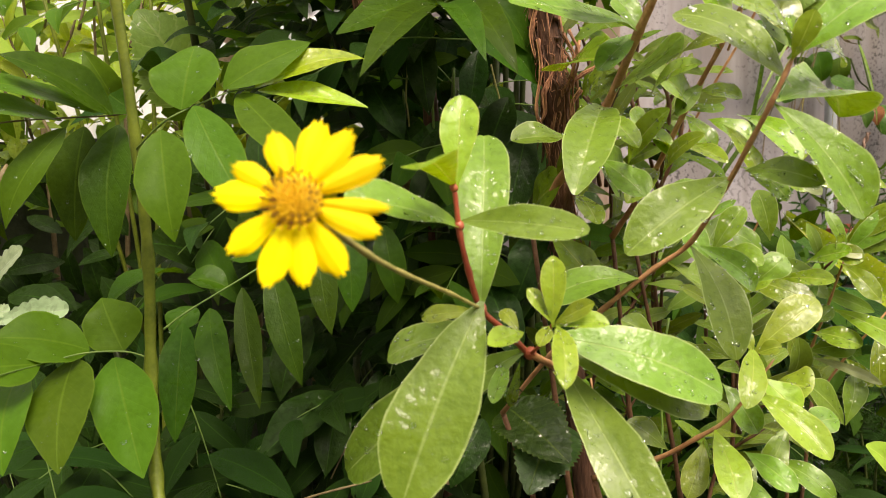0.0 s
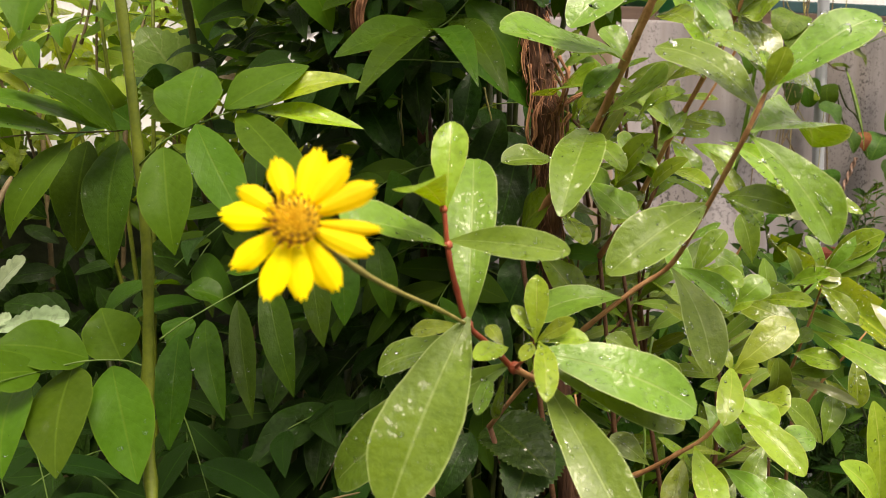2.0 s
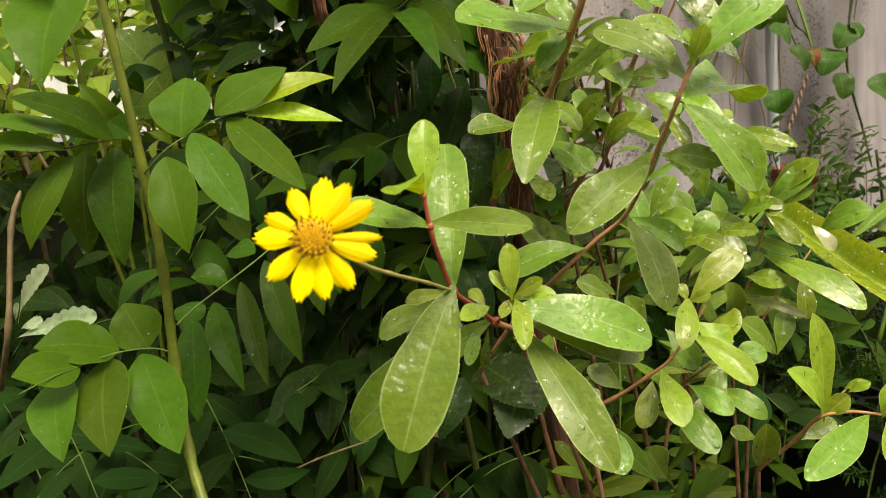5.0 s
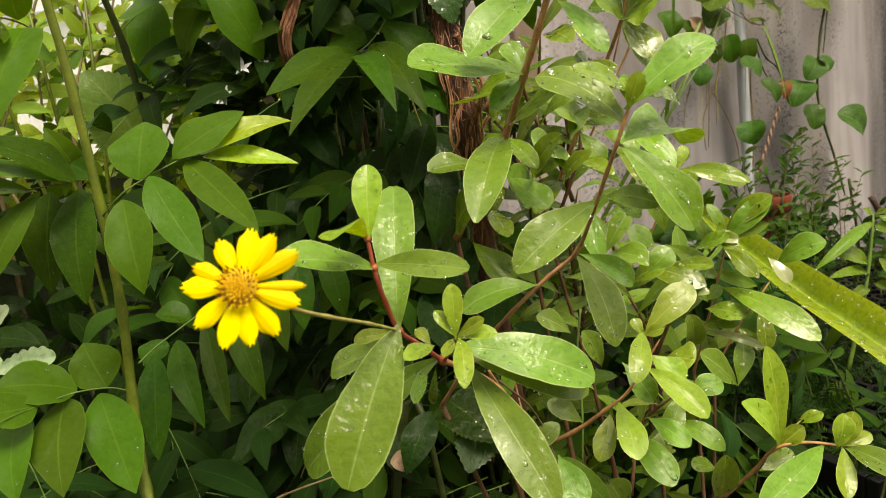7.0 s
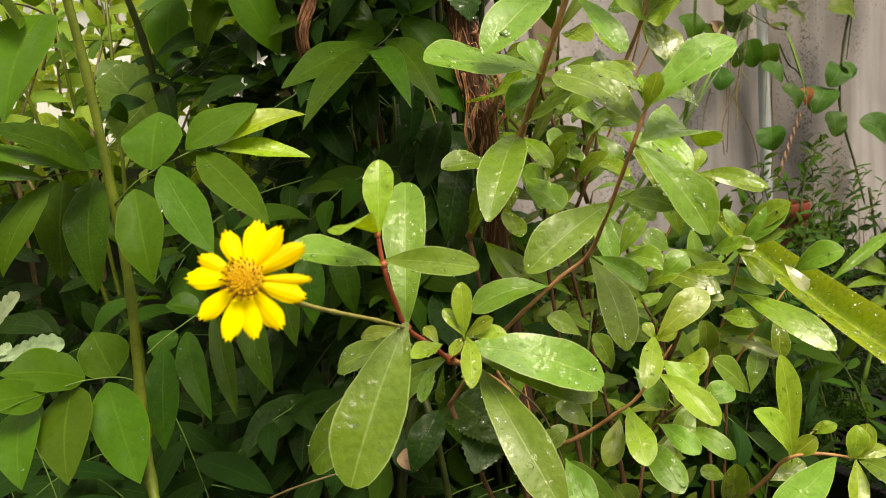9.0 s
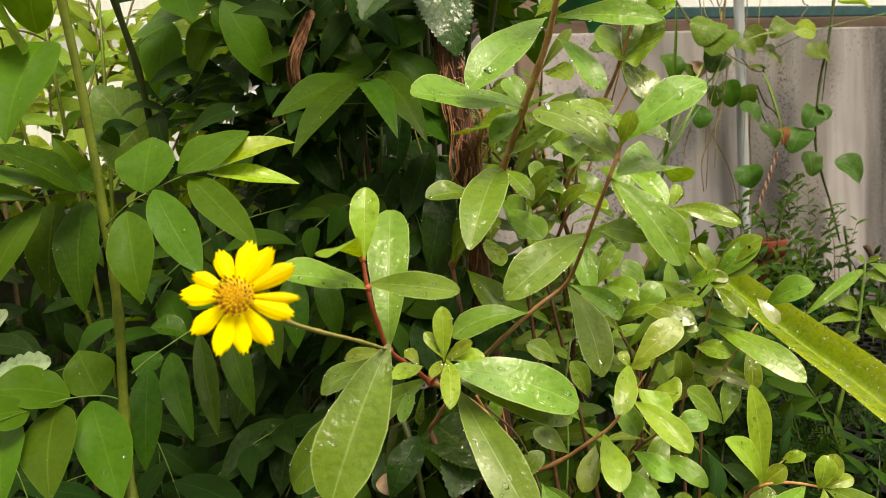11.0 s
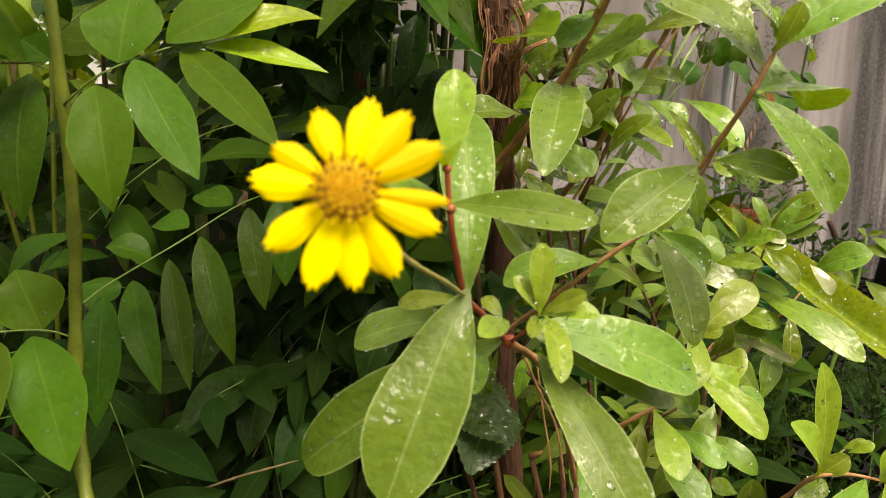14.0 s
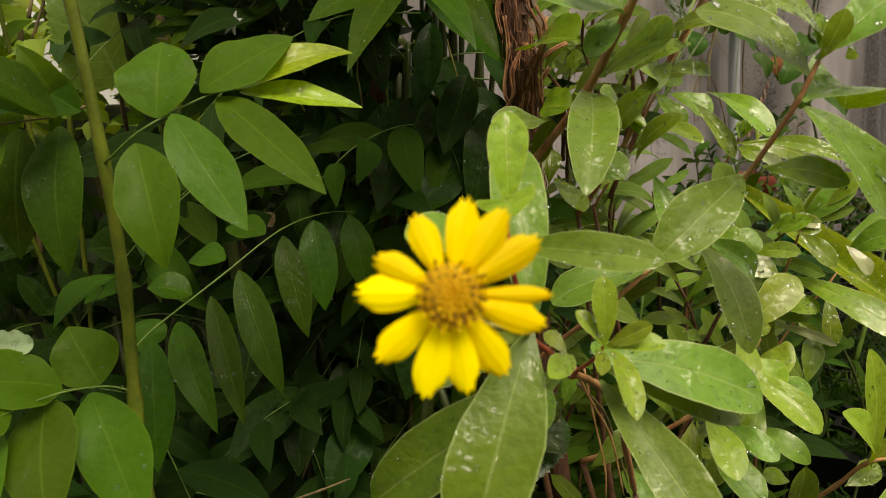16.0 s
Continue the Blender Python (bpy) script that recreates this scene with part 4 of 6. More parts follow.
leaves(cane, leafLime, "ovate", [
    ((-.058, .302, .875), (-.0185, .313, .8845), 0.0140, -8, 0.03),
    ((-.057, .302, .874), (-.017, .302, .866), 0.0118, -14, 0.03),
])
leaves(cane, leafA, "ovate", [
    ((-.116, .3, .779), (-.127, .31, .798), 0.0226, 0, 0.04),
    ((-.127, .296, .781), (-.154, .28, .791), 0.0246, 14, 0.05),
    ((-.119, .298, .777), (-0.101, 0.272, 0.740), 0.024, 0, 0.04),
    ((-.131, .292, .779), (-0.123, 0.258, 0.749), 0.0232, 0, 0.04),
    ((-.149, .285, .775), (-0.139, 0.254, 0.751), 0.0202, 0, 0.04),
    ((-.137, .28, .781), (-.154, .26, .786), 0.0189, 0, 0.05),
])
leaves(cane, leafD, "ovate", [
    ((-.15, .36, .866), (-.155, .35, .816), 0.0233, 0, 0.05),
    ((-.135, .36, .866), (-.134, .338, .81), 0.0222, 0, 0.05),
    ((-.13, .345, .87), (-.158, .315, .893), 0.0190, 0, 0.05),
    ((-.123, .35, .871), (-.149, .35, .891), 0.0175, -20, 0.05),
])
leaves(cane, leafA, "ovate", [
    ((-.146, .335, .865), (-.166, .318, .826), 0.0170, 0, 0.05),
    ((-.136, .345, .871), (-.170, .305, .884), 0.0165, 8, 0.05),
    ((-.147, .335, .868), (-.178, .300, .872), 0.0160, 5, 0.05),
    ((-.130, .352, .872), (-.140, .345, .897), 0.0130, 0, 0.05),
])
leaves(cane, leafA, "ovate", [
    ((-.096, .25, .926), (-.097, .215, .889), 0.0259, 0, 0.04),
    ((-.104, .25, .93), (-.11, .23, .943), 0.049, 0, 0.04),
    ((-.1, .255, .93), (-.095, .25, .958), 0.022, 0, 0.04),
])
leaves(cane, leafA, "ovate", [
    ((-.116, .48, .974), (-.121, .465, .921), 0.028, 0, 0.05),
    ((-.071, .46, .975), (-.096, .45, .928), 0.0227, 0, 0.06),
    ((-.071, .44, .976), (-.049, .45, .925), 0.0257, 0, 0.06),
    ((-.098, .45, .987), (-.087, .43, .963), 0.0313, 0, 0.05),
    ((-.079, .45, .975), (-.074, .45, .951), 0.0091, 0, 0.04),
    ((-.123, .46, .97), (-.094, .44, .968), 0.0501, 0, 0.05),
    ((-.152, .5, .948), (-.119, .5, .969), 0.0261, 0, 0.05),
])
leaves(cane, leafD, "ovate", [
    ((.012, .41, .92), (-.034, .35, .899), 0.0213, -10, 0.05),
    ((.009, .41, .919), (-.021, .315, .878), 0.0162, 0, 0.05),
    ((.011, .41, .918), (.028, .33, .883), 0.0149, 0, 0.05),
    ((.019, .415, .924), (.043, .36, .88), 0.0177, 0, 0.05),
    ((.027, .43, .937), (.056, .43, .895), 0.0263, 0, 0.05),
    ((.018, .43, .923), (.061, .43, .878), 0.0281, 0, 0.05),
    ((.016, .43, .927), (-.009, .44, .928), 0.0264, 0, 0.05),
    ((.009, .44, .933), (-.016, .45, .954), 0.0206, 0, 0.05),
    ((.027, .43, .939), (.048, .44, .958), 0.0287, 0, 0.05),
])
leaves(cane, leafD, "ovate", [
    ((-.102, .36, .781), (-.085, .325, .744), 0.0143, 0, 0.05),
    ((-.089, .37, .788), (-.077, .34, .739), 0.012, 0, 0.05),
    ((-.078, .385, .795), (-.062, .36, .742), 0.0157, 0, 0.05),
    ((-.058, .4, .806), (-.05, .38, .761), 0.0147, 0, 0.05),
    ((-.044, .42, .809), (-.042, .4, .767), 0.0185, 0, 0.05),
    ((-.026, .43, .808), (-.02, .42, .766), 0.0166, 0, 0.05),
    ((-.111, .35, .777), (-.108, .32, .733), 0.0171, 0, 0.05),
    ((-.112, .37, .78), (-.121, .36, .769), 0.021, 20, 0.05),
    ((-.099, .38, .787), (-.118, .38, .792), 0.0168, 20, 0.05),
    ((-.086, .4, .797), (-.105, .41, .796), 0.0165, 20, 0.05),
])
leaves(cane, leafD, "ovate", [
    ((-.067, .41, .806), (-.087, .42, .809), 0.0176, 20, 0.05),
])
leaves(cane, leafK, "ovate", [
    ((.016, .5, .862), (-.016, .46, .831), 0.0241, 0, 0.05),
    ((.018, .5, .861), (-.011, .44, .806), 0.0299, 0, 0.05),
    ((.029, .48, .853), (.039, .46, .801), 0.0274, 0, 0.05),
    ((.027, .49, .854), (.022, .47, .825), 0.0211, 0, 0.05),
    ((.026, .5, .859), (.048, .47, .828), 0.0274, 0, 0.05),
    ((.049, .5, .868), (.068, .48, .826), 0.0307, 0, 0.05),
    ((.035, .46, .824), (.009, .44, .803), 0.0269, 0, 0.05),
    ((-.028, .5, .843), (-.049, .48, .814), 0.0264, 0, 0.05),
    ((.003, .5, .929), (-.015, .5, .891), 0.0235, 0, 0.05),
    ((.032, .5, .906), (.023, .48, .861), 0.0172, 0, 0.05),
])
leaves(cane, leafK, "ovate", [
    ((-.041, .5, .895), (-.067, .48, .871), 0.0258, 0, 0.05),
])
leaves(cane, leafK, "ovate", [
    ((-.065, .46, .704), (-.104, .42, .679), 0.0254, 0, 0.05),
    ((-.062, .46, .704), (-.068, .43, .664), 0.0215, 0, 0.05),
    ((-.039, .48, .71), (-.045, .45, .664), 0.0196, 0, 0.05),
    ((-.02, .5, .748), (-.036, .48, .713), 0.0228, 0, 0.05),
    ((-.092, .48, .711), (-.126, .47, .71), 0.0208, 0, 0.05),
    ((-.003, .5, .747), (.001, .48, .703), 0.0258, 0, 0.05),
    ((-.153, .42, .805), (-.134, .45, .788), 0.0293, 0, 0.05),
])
stem(cane, "leaf_stalk", stalk_green, 0.0008, 0.0005, [(-0.038, 0.470, 0.928), (-0.055, 0.470, 0.921), (-0.073, 0.470, 0.915), (-0.094, 0.470, 0.911), (-0.111, 0.470, 0.907)])
leaves(cane, leafD, "lance", [
    ((-0.045, 0.470, 0.925), (-0.063, 0.455, 0.915), 0.0075, -12, 0.06),
    ((-0.062, 0.470, 0.918), (-0.084, 0.455, 0.906), 0.0095, 10, 0.06),
    ((-0.066, 0.470, 0.920), (-0.083, 0.455, 0.922), 0.0085, 0, 0.06),
    ((-0.087, 0.470, 0.913), (-0.114, 0.455, 0.909), 0.0075, -12, 0.06),
    ((-0.080, 0.470, 0.915), (-0.098, 0.455, 0.921), 0.0095, 10, 0.06),
    ((-0.104, 0.470, 0.909), (-0.124, 0.455, 0.902), 0.0085, 0, 0.06),
])
leaves(cane, leafA, "lance", [
    ((-0.052, 0.470, 0.921), (-0.071, 0.455, 0.906), 0.0085, 0, 0.06),
    ((-0.070, 0.470, 0.915), (-0.094, 0.455, 0.904), 0.0075, -12, 0.06),
    ((-0.076, 0.470, 0.917), (-0.100, 0.455, 0.914), 0.0095, 10, 0.06),
    ((-0.094, 0.470, 0.912), (-0.108, 0.455, 0.899), 0.0085, 0, 0.06),
    ((-0.097, 0.470, 0.911), (-0.118, 0.455, 0.917), 0.0075, -12, 0.06),
    ((-0.049, 0.470, 0.923), (-0.031, 0.455, 0.923), 0.0095, 10, 0.06),
])
stem(cane, "leaf_stalk", stalk, 0.0013, 0.0011, [(-.012, .49, .897), (-.014, .49, .878), (-.013, .49, .866), (-.012, .50, .80)])
stem(cane, "leaf_stalk", stalk_green, 0.0016, 0.0014, [(.002, .49, .9), (.002, .49, .876), (.002, .49, .853), (0, .5, .79)])
stem(cane, "leaf_stalk", stalk_green, 0.0014, 0.0012, [(.016, .49, .895), (.015, .49, .867), (.013, .5, .81)])
stem(cane, "leaf_stalk", stalk, 0.0014, 0.0012, [(.038, .48, .895), (.040, .48, .885), (.043, .48, .868), (.046, .49, .82)])
leaves(nettle, pale, "lobed", [
    ((-.180, .315, .787), (-.135, .300, .796), 0.0100, 12, 0.05),
    ((-.181, .320, .791), (-.1555, .310, .8185), 0.0110, -10, 0.04),
    ((-.177, .315, .791), (-.164, .310, .794), 0.0060, 0, 0.05),
    ((-.184, .325, .791), (-.178, .320, .802), 0.0040, 0, 0.05),
])
leaves(nettle, pale_green, "serrate", [
    ((-.148, .5, .884), (-.169, .48, .936), 0.0512, 0, 0.05),
])
leaves(nettle, serr, "serrate", [
    ((.051, .42, .989), (.014, .38, .948), 0.0338, 0, 0.06),
    ((.055, .44, .979), (.067, .42, .93), 0.0322, 0, 0.06),
    ((.034, .45, 1.002), (.02, .44, 1.027), 0.0341, 0, 0.06),
])
leaves(nettle, serr, "serrate", [
    ((.035, .38, .72), (.059, .34, .708), 0.0303, 0, 0.05),
    ((.06, .38, .711), (.04, .34, .694), 0.0316, 0, 0.05),
    ((-.025, .5, .737), (-.03, .48, .71), 0.0379, 0, 0.05),
    ((.008, .52, .738), (-.01, .5, .719), 0.036, 0, 0.05),
])
leaves(shoot, mid, "ovate", [
    ((.478, .69, .721), (.403, .66, .689), 0.0124, 0, 0.14),
    ((.488, .69, .729), (.516, .66, .692), 0.0145, 0, 0.14),
    ((.484, .685, .687), (.498, .64, .641), 0.022, 0, 0.1),
    ((.475, .685, .672), (.411, .65, .683), 0.0129, 10, 0.1),
    ((.473, .685, .685), (.425, .67, .701), 0.0204, 0, 0.08),
    ((.475, .68, .663), (.498, .66, .655), 0.0117, 15, 0.12),
    ((.483, .69, .731), (.472, .69, .738), 0.0077, 0, 0.05),
    ((.482, .69, .723), (.446, .68, .7), 0.0086, 10, 0.12),
])
leaves(shoot, mid, "ovate", [
    ((.485, .69, .731), (.494, .68, .736), 0.0067, 0, 0.08),
    ((.484, .69, .72), (.495, .67, .712), 0.012, 20, 0.1),
    ((.469, .68, .66), (.431, .66, .652), 0.0108, 0, 0.1),
])
leaves(grass, grass_green, "grass", [
    ((.261, .95, .668), (.421, .93, .912), 0.0063, 0, 0.03),
    ((.249, .93, .688), (.41, .95, .901), 0.0055, 0, 0.03),
    ((.297, .98, .691), (.356, .96, .835), 0.0075, 20, 0.05),
])
leaves(grass, grass_green, "grass", [
    ((.379, .9, 1.050), (.397, .85, 1.150), 0.0061, 0, 0.03),
    ((.368, .95, .815), (.378, .9, 1.093), 0.0049, 0, 0.03),
])
leaves(cane, leafK, "ovate", [
    ((-.034, .5, .857), (-.05, .47, .807), 0.027, 0, 0.05),
    ((-.017, .5, .868), (-.003, .47, .822), 0.0255, 0, 0.05),
    ((-.036, .5, .889), (-.016, .48, .853), 0.0225, 0, 0.05),
    ((.023, .48, .865), (.005, .46, .826), 0.0257, 0, 0.05),
    ((.03, .48, .853), (.045, .46, .807), 0.0252, 0, 0.05),
    ((-.029, .48, .803), (-.045, .45, .76), 0.0246, 0, 0.05),
    ((-.008, .48, .781), (-.026, .46, .74), 0.0262, 0, 0.05),
    ((-.065, .52, .892), (-.081, .5, .861), 0.0245, 0, 0.05),
    ((.013, .45, .747), (-.005, .43, .702), 0.0247, 0, 0.05),
    ((-.082, .48, .748), (-.096, .45, .703), 0.0236, 0, 0.05),
])
leaves(cane, leafK, "ovate", [
    ((.047, .47, .875), (.028, .45, .833), 0.0213, 0, 0.05),
    ((.056, .46, .856), (.04, .44, .8), 0.0225, 0, 0.05),
    ((.063, .46, .798), (.044, .44, .758), 0.0244, 0, 0.05),
    ((.083, .45, .764), (.064, .43, .74), 0.0229, 0, 0.05),
    ((-.004, .5, .914), (0, .48, .867), 0.0183, 0, 0.05),
    ((-.025, .5, .947), (-.036, .49, .897), 0.0194, 0, 0.05),
    ((.03, .45, .768), (.044, .42, .73), 0.0239, 0, 0.05),
    ((-.03, .45, .681), (-.052, .42, .657), 0.0263, 0, 0.05),
    ((0, .44, .682), (.013, .42, .651), 0.027, 0, 0.05),
    ((.024, .42, .699), (.004, .4, .669), 0.0205, 0, 0.05),
])
leaves(cane, leafK, "lance", [
    ((-.058, .49, .906), (-.081, .48, .912), 0.0108, 60, 0.03),
    ((-.062, .49, .904), (-.086, .48, .904), 0.0098, 60, 0.03),
    ((-.066, .49, .903), (-.089, .48, .897), 0.0099, 55, 0.03),
    ((-.07, .49, .901), (-.092, .48, .91), 0.0099, 60, 0.03),
    ((-.078, .49, .9), (-.101, .48, .903), 0.0099, 60, 0.03),
    ((-.084, .49, .898), (-.106, .48, .896), 0.0109, 55, 0.03),
    ((-.088, .49, .897), (-.112, .48, .902), 0.01, 60, 0.03),
    ((-.096, .49, .897), (-.115, .48, .892), 0.01, 60, 0.03),
    ((-.058, .49, .906), (-.069, .48, .917), 0.0098, 60, 0.03),
    ((-.065, .49, .904), (-.059, .48, .892), 0.0054, 50, 0.03),
])
leaves(cane, leafK, "lance", [
    ((-.074, .49, .901), (-.07, .48, .888), 0.007, 50, 0.03),
    ((-.086, .49, .898), (-.081, .48, .885), 0.0062, 50, 0.03),
])
leaves(shrub, wet, "oblong", [
    ((.135, .4, .993), (.179, .36, .962), 0.0281, 0, 0.06),
    ((.112, .4, .947), (.13, .39, .959), 0.0173, 0, 0.05),
    ((.128, .4, .93), (.141, .38, .901), 0.0142, 0, 0.05),
    ((.159, .4, .916), (.174, .38, .887), 0.02, 0, 0.05),
])
leaves(shrub, fresh, "oblong", [
    ((.137, .41, .957), (.165, .38, .959), 0.0284, -10, 0.05),
    ((.179, .42, .935), (.192, .43, .966), 0.0147, 0, 0.05),
    ((.14, .41, .962), (.138, .42, .986), 0.0125, 0, 0.05),
    ((.163, .41, .924), (.146, .42, .929), 0.0164, 0, 0.05),
    ((.178, .43, .97), (.177, .44, .991), 0.0116, 0, 0.04),
    ((.171, .42, .954), (.154, .43, .972), 0.0148, 0, 0.05),
    ((.126, .42, .984), (.113, .42, 1.003), 0.0178, 0, 0.05),
])
leaves(shrub, fresh, "oblong", [
    ((.224, .33, .685), (.171, .29, .679), 0.0163, 0, 0.05),
    ((.237, .33, .682), (.249, .3, .678), 0.0155, 0, 0.06),
    ((.121, .36, .648), (.089, .35, .689), 0.0152, 0, 0.05),
    ((.157, .38, .684), (.142, .37, .662), 0.0116, 0, 0.06),
    ((.13, .37, .643), (.12, .37, .662), 0.0183, 0, 0.05),
])
leaves(shrub, wet, "oblong", [
    ((.116, .36, .886), (.137, .34, .891), 0.0098, 20, 0.08),
    ((.148, .4, .852), (.158, .38, .827), 0.0099, 0, 0.06),
    ((.111, .42, .858), (.122, .4, .839), 0.0094, 0, 0.06),
    ((.145, .4, .793), (.157, .38, .782), 0.0111, 0, 0.06),
    ((.177, .4, .775), (.194, .38, .777), 0.0097, 10, 0.07),
    ((.199, .42, .779), (.212, .4, .788), 0.0118, 0, 0.06),
])
leaves(shrub, shine, "oblong", [
    ((.19, .42, .824), (.201, .41, .816), 0.0073, 15, 0.08),
    ((.209, .42, .784), (.217, .4, .784), 0.0099, 10, 0.1),
    ((.224, .43, .775), (.233, .41, .758), 0.0074, 15, 0.08),
    ((.204, .42, .726), (.23, .4, .717), 0.0055, 20, 0.1),
    ((.193, .42, .753), (.202, .41, .753), 0.0063, 10, 0.1),
    ((.24, .41, .769), (.247, .4, .755), 0.0098, 0, 0.05),
])
leaves(shrub, lime, "oblong", [
    ((.192, .42, .83), (.198, .425, .843), 0.0074, 0, 0.04),
    ((.232, .33, .684), (.236, .33, .702), 0.0111, 0, 0.05),
    ((.215, .33, .7), (.223, .325, .706), 0.0057, 0, 0.03),
])
leaves(shrub, wet, "oblong", [
    ((.155, .4, .857), (.172, .37, .836), 0.0141, 0, 0.06),
    ((.219, .42, .788), (.239, .4, .809), 0.014, 0, 0.06),
    ((.192, .42, .828), (.222, .39, .82), 0.0091, 12, 0.1),
    ((.204, .42, .74), (.219, .4, .738), 0.0141, 0, 0.07),
    ((.196, .42, .721), (.191, .42, .738), 0.0107, 0, 0.05),
])

leaves(climber, vine_leaf, "heart", [
    ((0.484, 1.118, 0.915), (0.481, 1.104, 0.878), 0.0445, -25, 0.13),
    ((0.554, 1.121, 0.909), (0.583, 1.117, 0.880), 0.0362, -10, 0.13),
    ((0.567, 1.120, 0.815), (0.561, 1.105, 0.780), 0.0431, 30, 0.13),
    ((0.603, 1.158, 0.875), (0.624, 1.153, 0.837), 0.0332, -10, 0.13),
    ((0.688, 1.187, 0.864), (0.656, 1.163, 0.826), 0.0477, 15, 0.13),
    ((0.696, 1.190, 0.826), (0.697, 1.178, 0.785), 0.0412, -10, 0.13),
    ((0.712, 1.195, 0.899), (0.685, 1.173, 0.865), 0.0411, -10, 0.13),
    ((0.718, 1.192, 0.901), (0.727, 1.183, 0.875), 0.0342, -25, 0.13),
    ((0.754, 1.209, 0.804), (0.799, 1.212, 0.764), 0.0560, 0, 0.13),
    ((0.529, 1.123, 0.989), (0.498, 1.099, 0.960), 0.0423, -10, 0.13),
    ((0.428, 1.088, 1.163), (0.404, 1.067, 1.128), 0.0420, 0, 0.13),
])
leaves(climber, leafD, "heart", [
    ((0.580, 1.150, 0.940), (0.576, 1.136, 0.906), 0.0327, 30, 0.13),
    ((0.431, 1.100, 0.991), (0.440, 1.090, 0.952), 0.0393, -10, 0.13),
    ((0.460, 1.109, 0.978), (0.470, 1.100, 0.946), 0.0293, -25, 0.13),
    ((0.516, 1.139, 0.943), (0.516, 1.126, 0.909), 0.0301, -10, 0.13),
    ((0.555, 1.163, 0.950), (0.555, 1.150, 0.907), 0.0351, 30, 0.13),
])
leaves(climber, climber_leaf, "heart", [
    ((0.693, 1.189, 0.988), (0.739, 1.192, 0.968), 0.0450, 0, 0.13),
    ((0.662, 1.168, 1.030), (0.614, 1.139, 1.008), 0.0395, 0, 0.13),
    ((0.515, 1.118, 1.037), (0.483, 1.094, 0.999), 0.0523, 0, 0.13),
    ((0.533, 1.108, 1.022), (0.497, 1.083, 0.982), 0.0520, 15, 0.13),
    ((0.541, 1.100, 0.999), (0.568, 1.097, 0.979), 0.0311, 0, 0.13),
    ((0.581, 1.151, 1.026), (0.607, 1.147, 0.999), 0.0345, 30, 0.13),
    ((0.607, 1.154, 0.997), (0.636, 1.151, 0.964), 0.0500, -25, 0.13),
    ((0.584, 1.152, 0.967), (0.611, 1.148, 0.962), 0.0089, 0, 0.13),
    ((0.589, 1.143, 1.177), (0.577, 1.126, 1.123), 0.0468, 30, 0.13),
    ((0.720, 1.198, 1.097), (0.735, 1.190, 1.068), 0.0331, 15, 0.13),
])
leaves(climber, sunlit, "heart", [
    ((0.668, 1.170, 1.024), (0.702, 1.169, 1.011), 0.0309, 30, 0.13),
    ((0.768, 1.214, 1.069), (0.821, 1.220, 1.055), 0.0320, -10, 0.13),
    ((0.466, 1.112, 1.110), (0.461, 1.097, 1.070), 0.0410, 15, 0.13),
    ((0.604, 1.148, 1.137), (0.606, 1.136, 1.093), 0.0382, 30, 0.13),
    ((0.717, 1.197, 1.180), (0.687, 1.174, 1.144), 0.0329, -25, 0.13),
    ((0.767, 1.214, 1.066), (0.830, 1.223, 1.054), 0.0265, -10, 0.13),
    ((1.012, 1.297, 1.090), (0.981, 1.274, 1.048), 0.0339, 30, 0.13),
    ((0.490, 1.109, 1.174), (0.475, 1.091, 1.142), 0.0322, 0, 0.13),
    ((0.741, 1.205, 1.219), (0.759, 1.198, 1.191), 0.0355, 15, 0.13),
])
leaves(climber, withered_leaf, "serrate", [
    ((0.648, 1.174, 0.869), (0.643, 1.159, 0.840), 0.0200, 20, 0.12),
    ((0.651, 1.173, 0.865), (0.651, 1.160, 0.850), 0.0109, 0, 0.12),
    ((0.482, 1.117, 0.974), (0.482, 1.104, 0.950), 0.0170, 0, 0.12),
])
leaves(climber, dry_leaf, "heart", [
    ((0.483, 1.117, 0.980), (0.487, 1.106, 0.954), 0.0253, -10, 0.13),
])
leaves(climber, yellow_leaf, "heart", [
    ((0.503, 1.114, 1.156), (0.508, 1.103, 1.120), 0.0367, 15, 0.13),
    ((0.770, 1.215, 1.207), (0.834, 1.224, 1.183), 0.0550, 15, 0.13),
    ((0.367, 1.067, 1.175), (0.386, 1.061, 1.165), 0.0246, -10, 0.13),
])
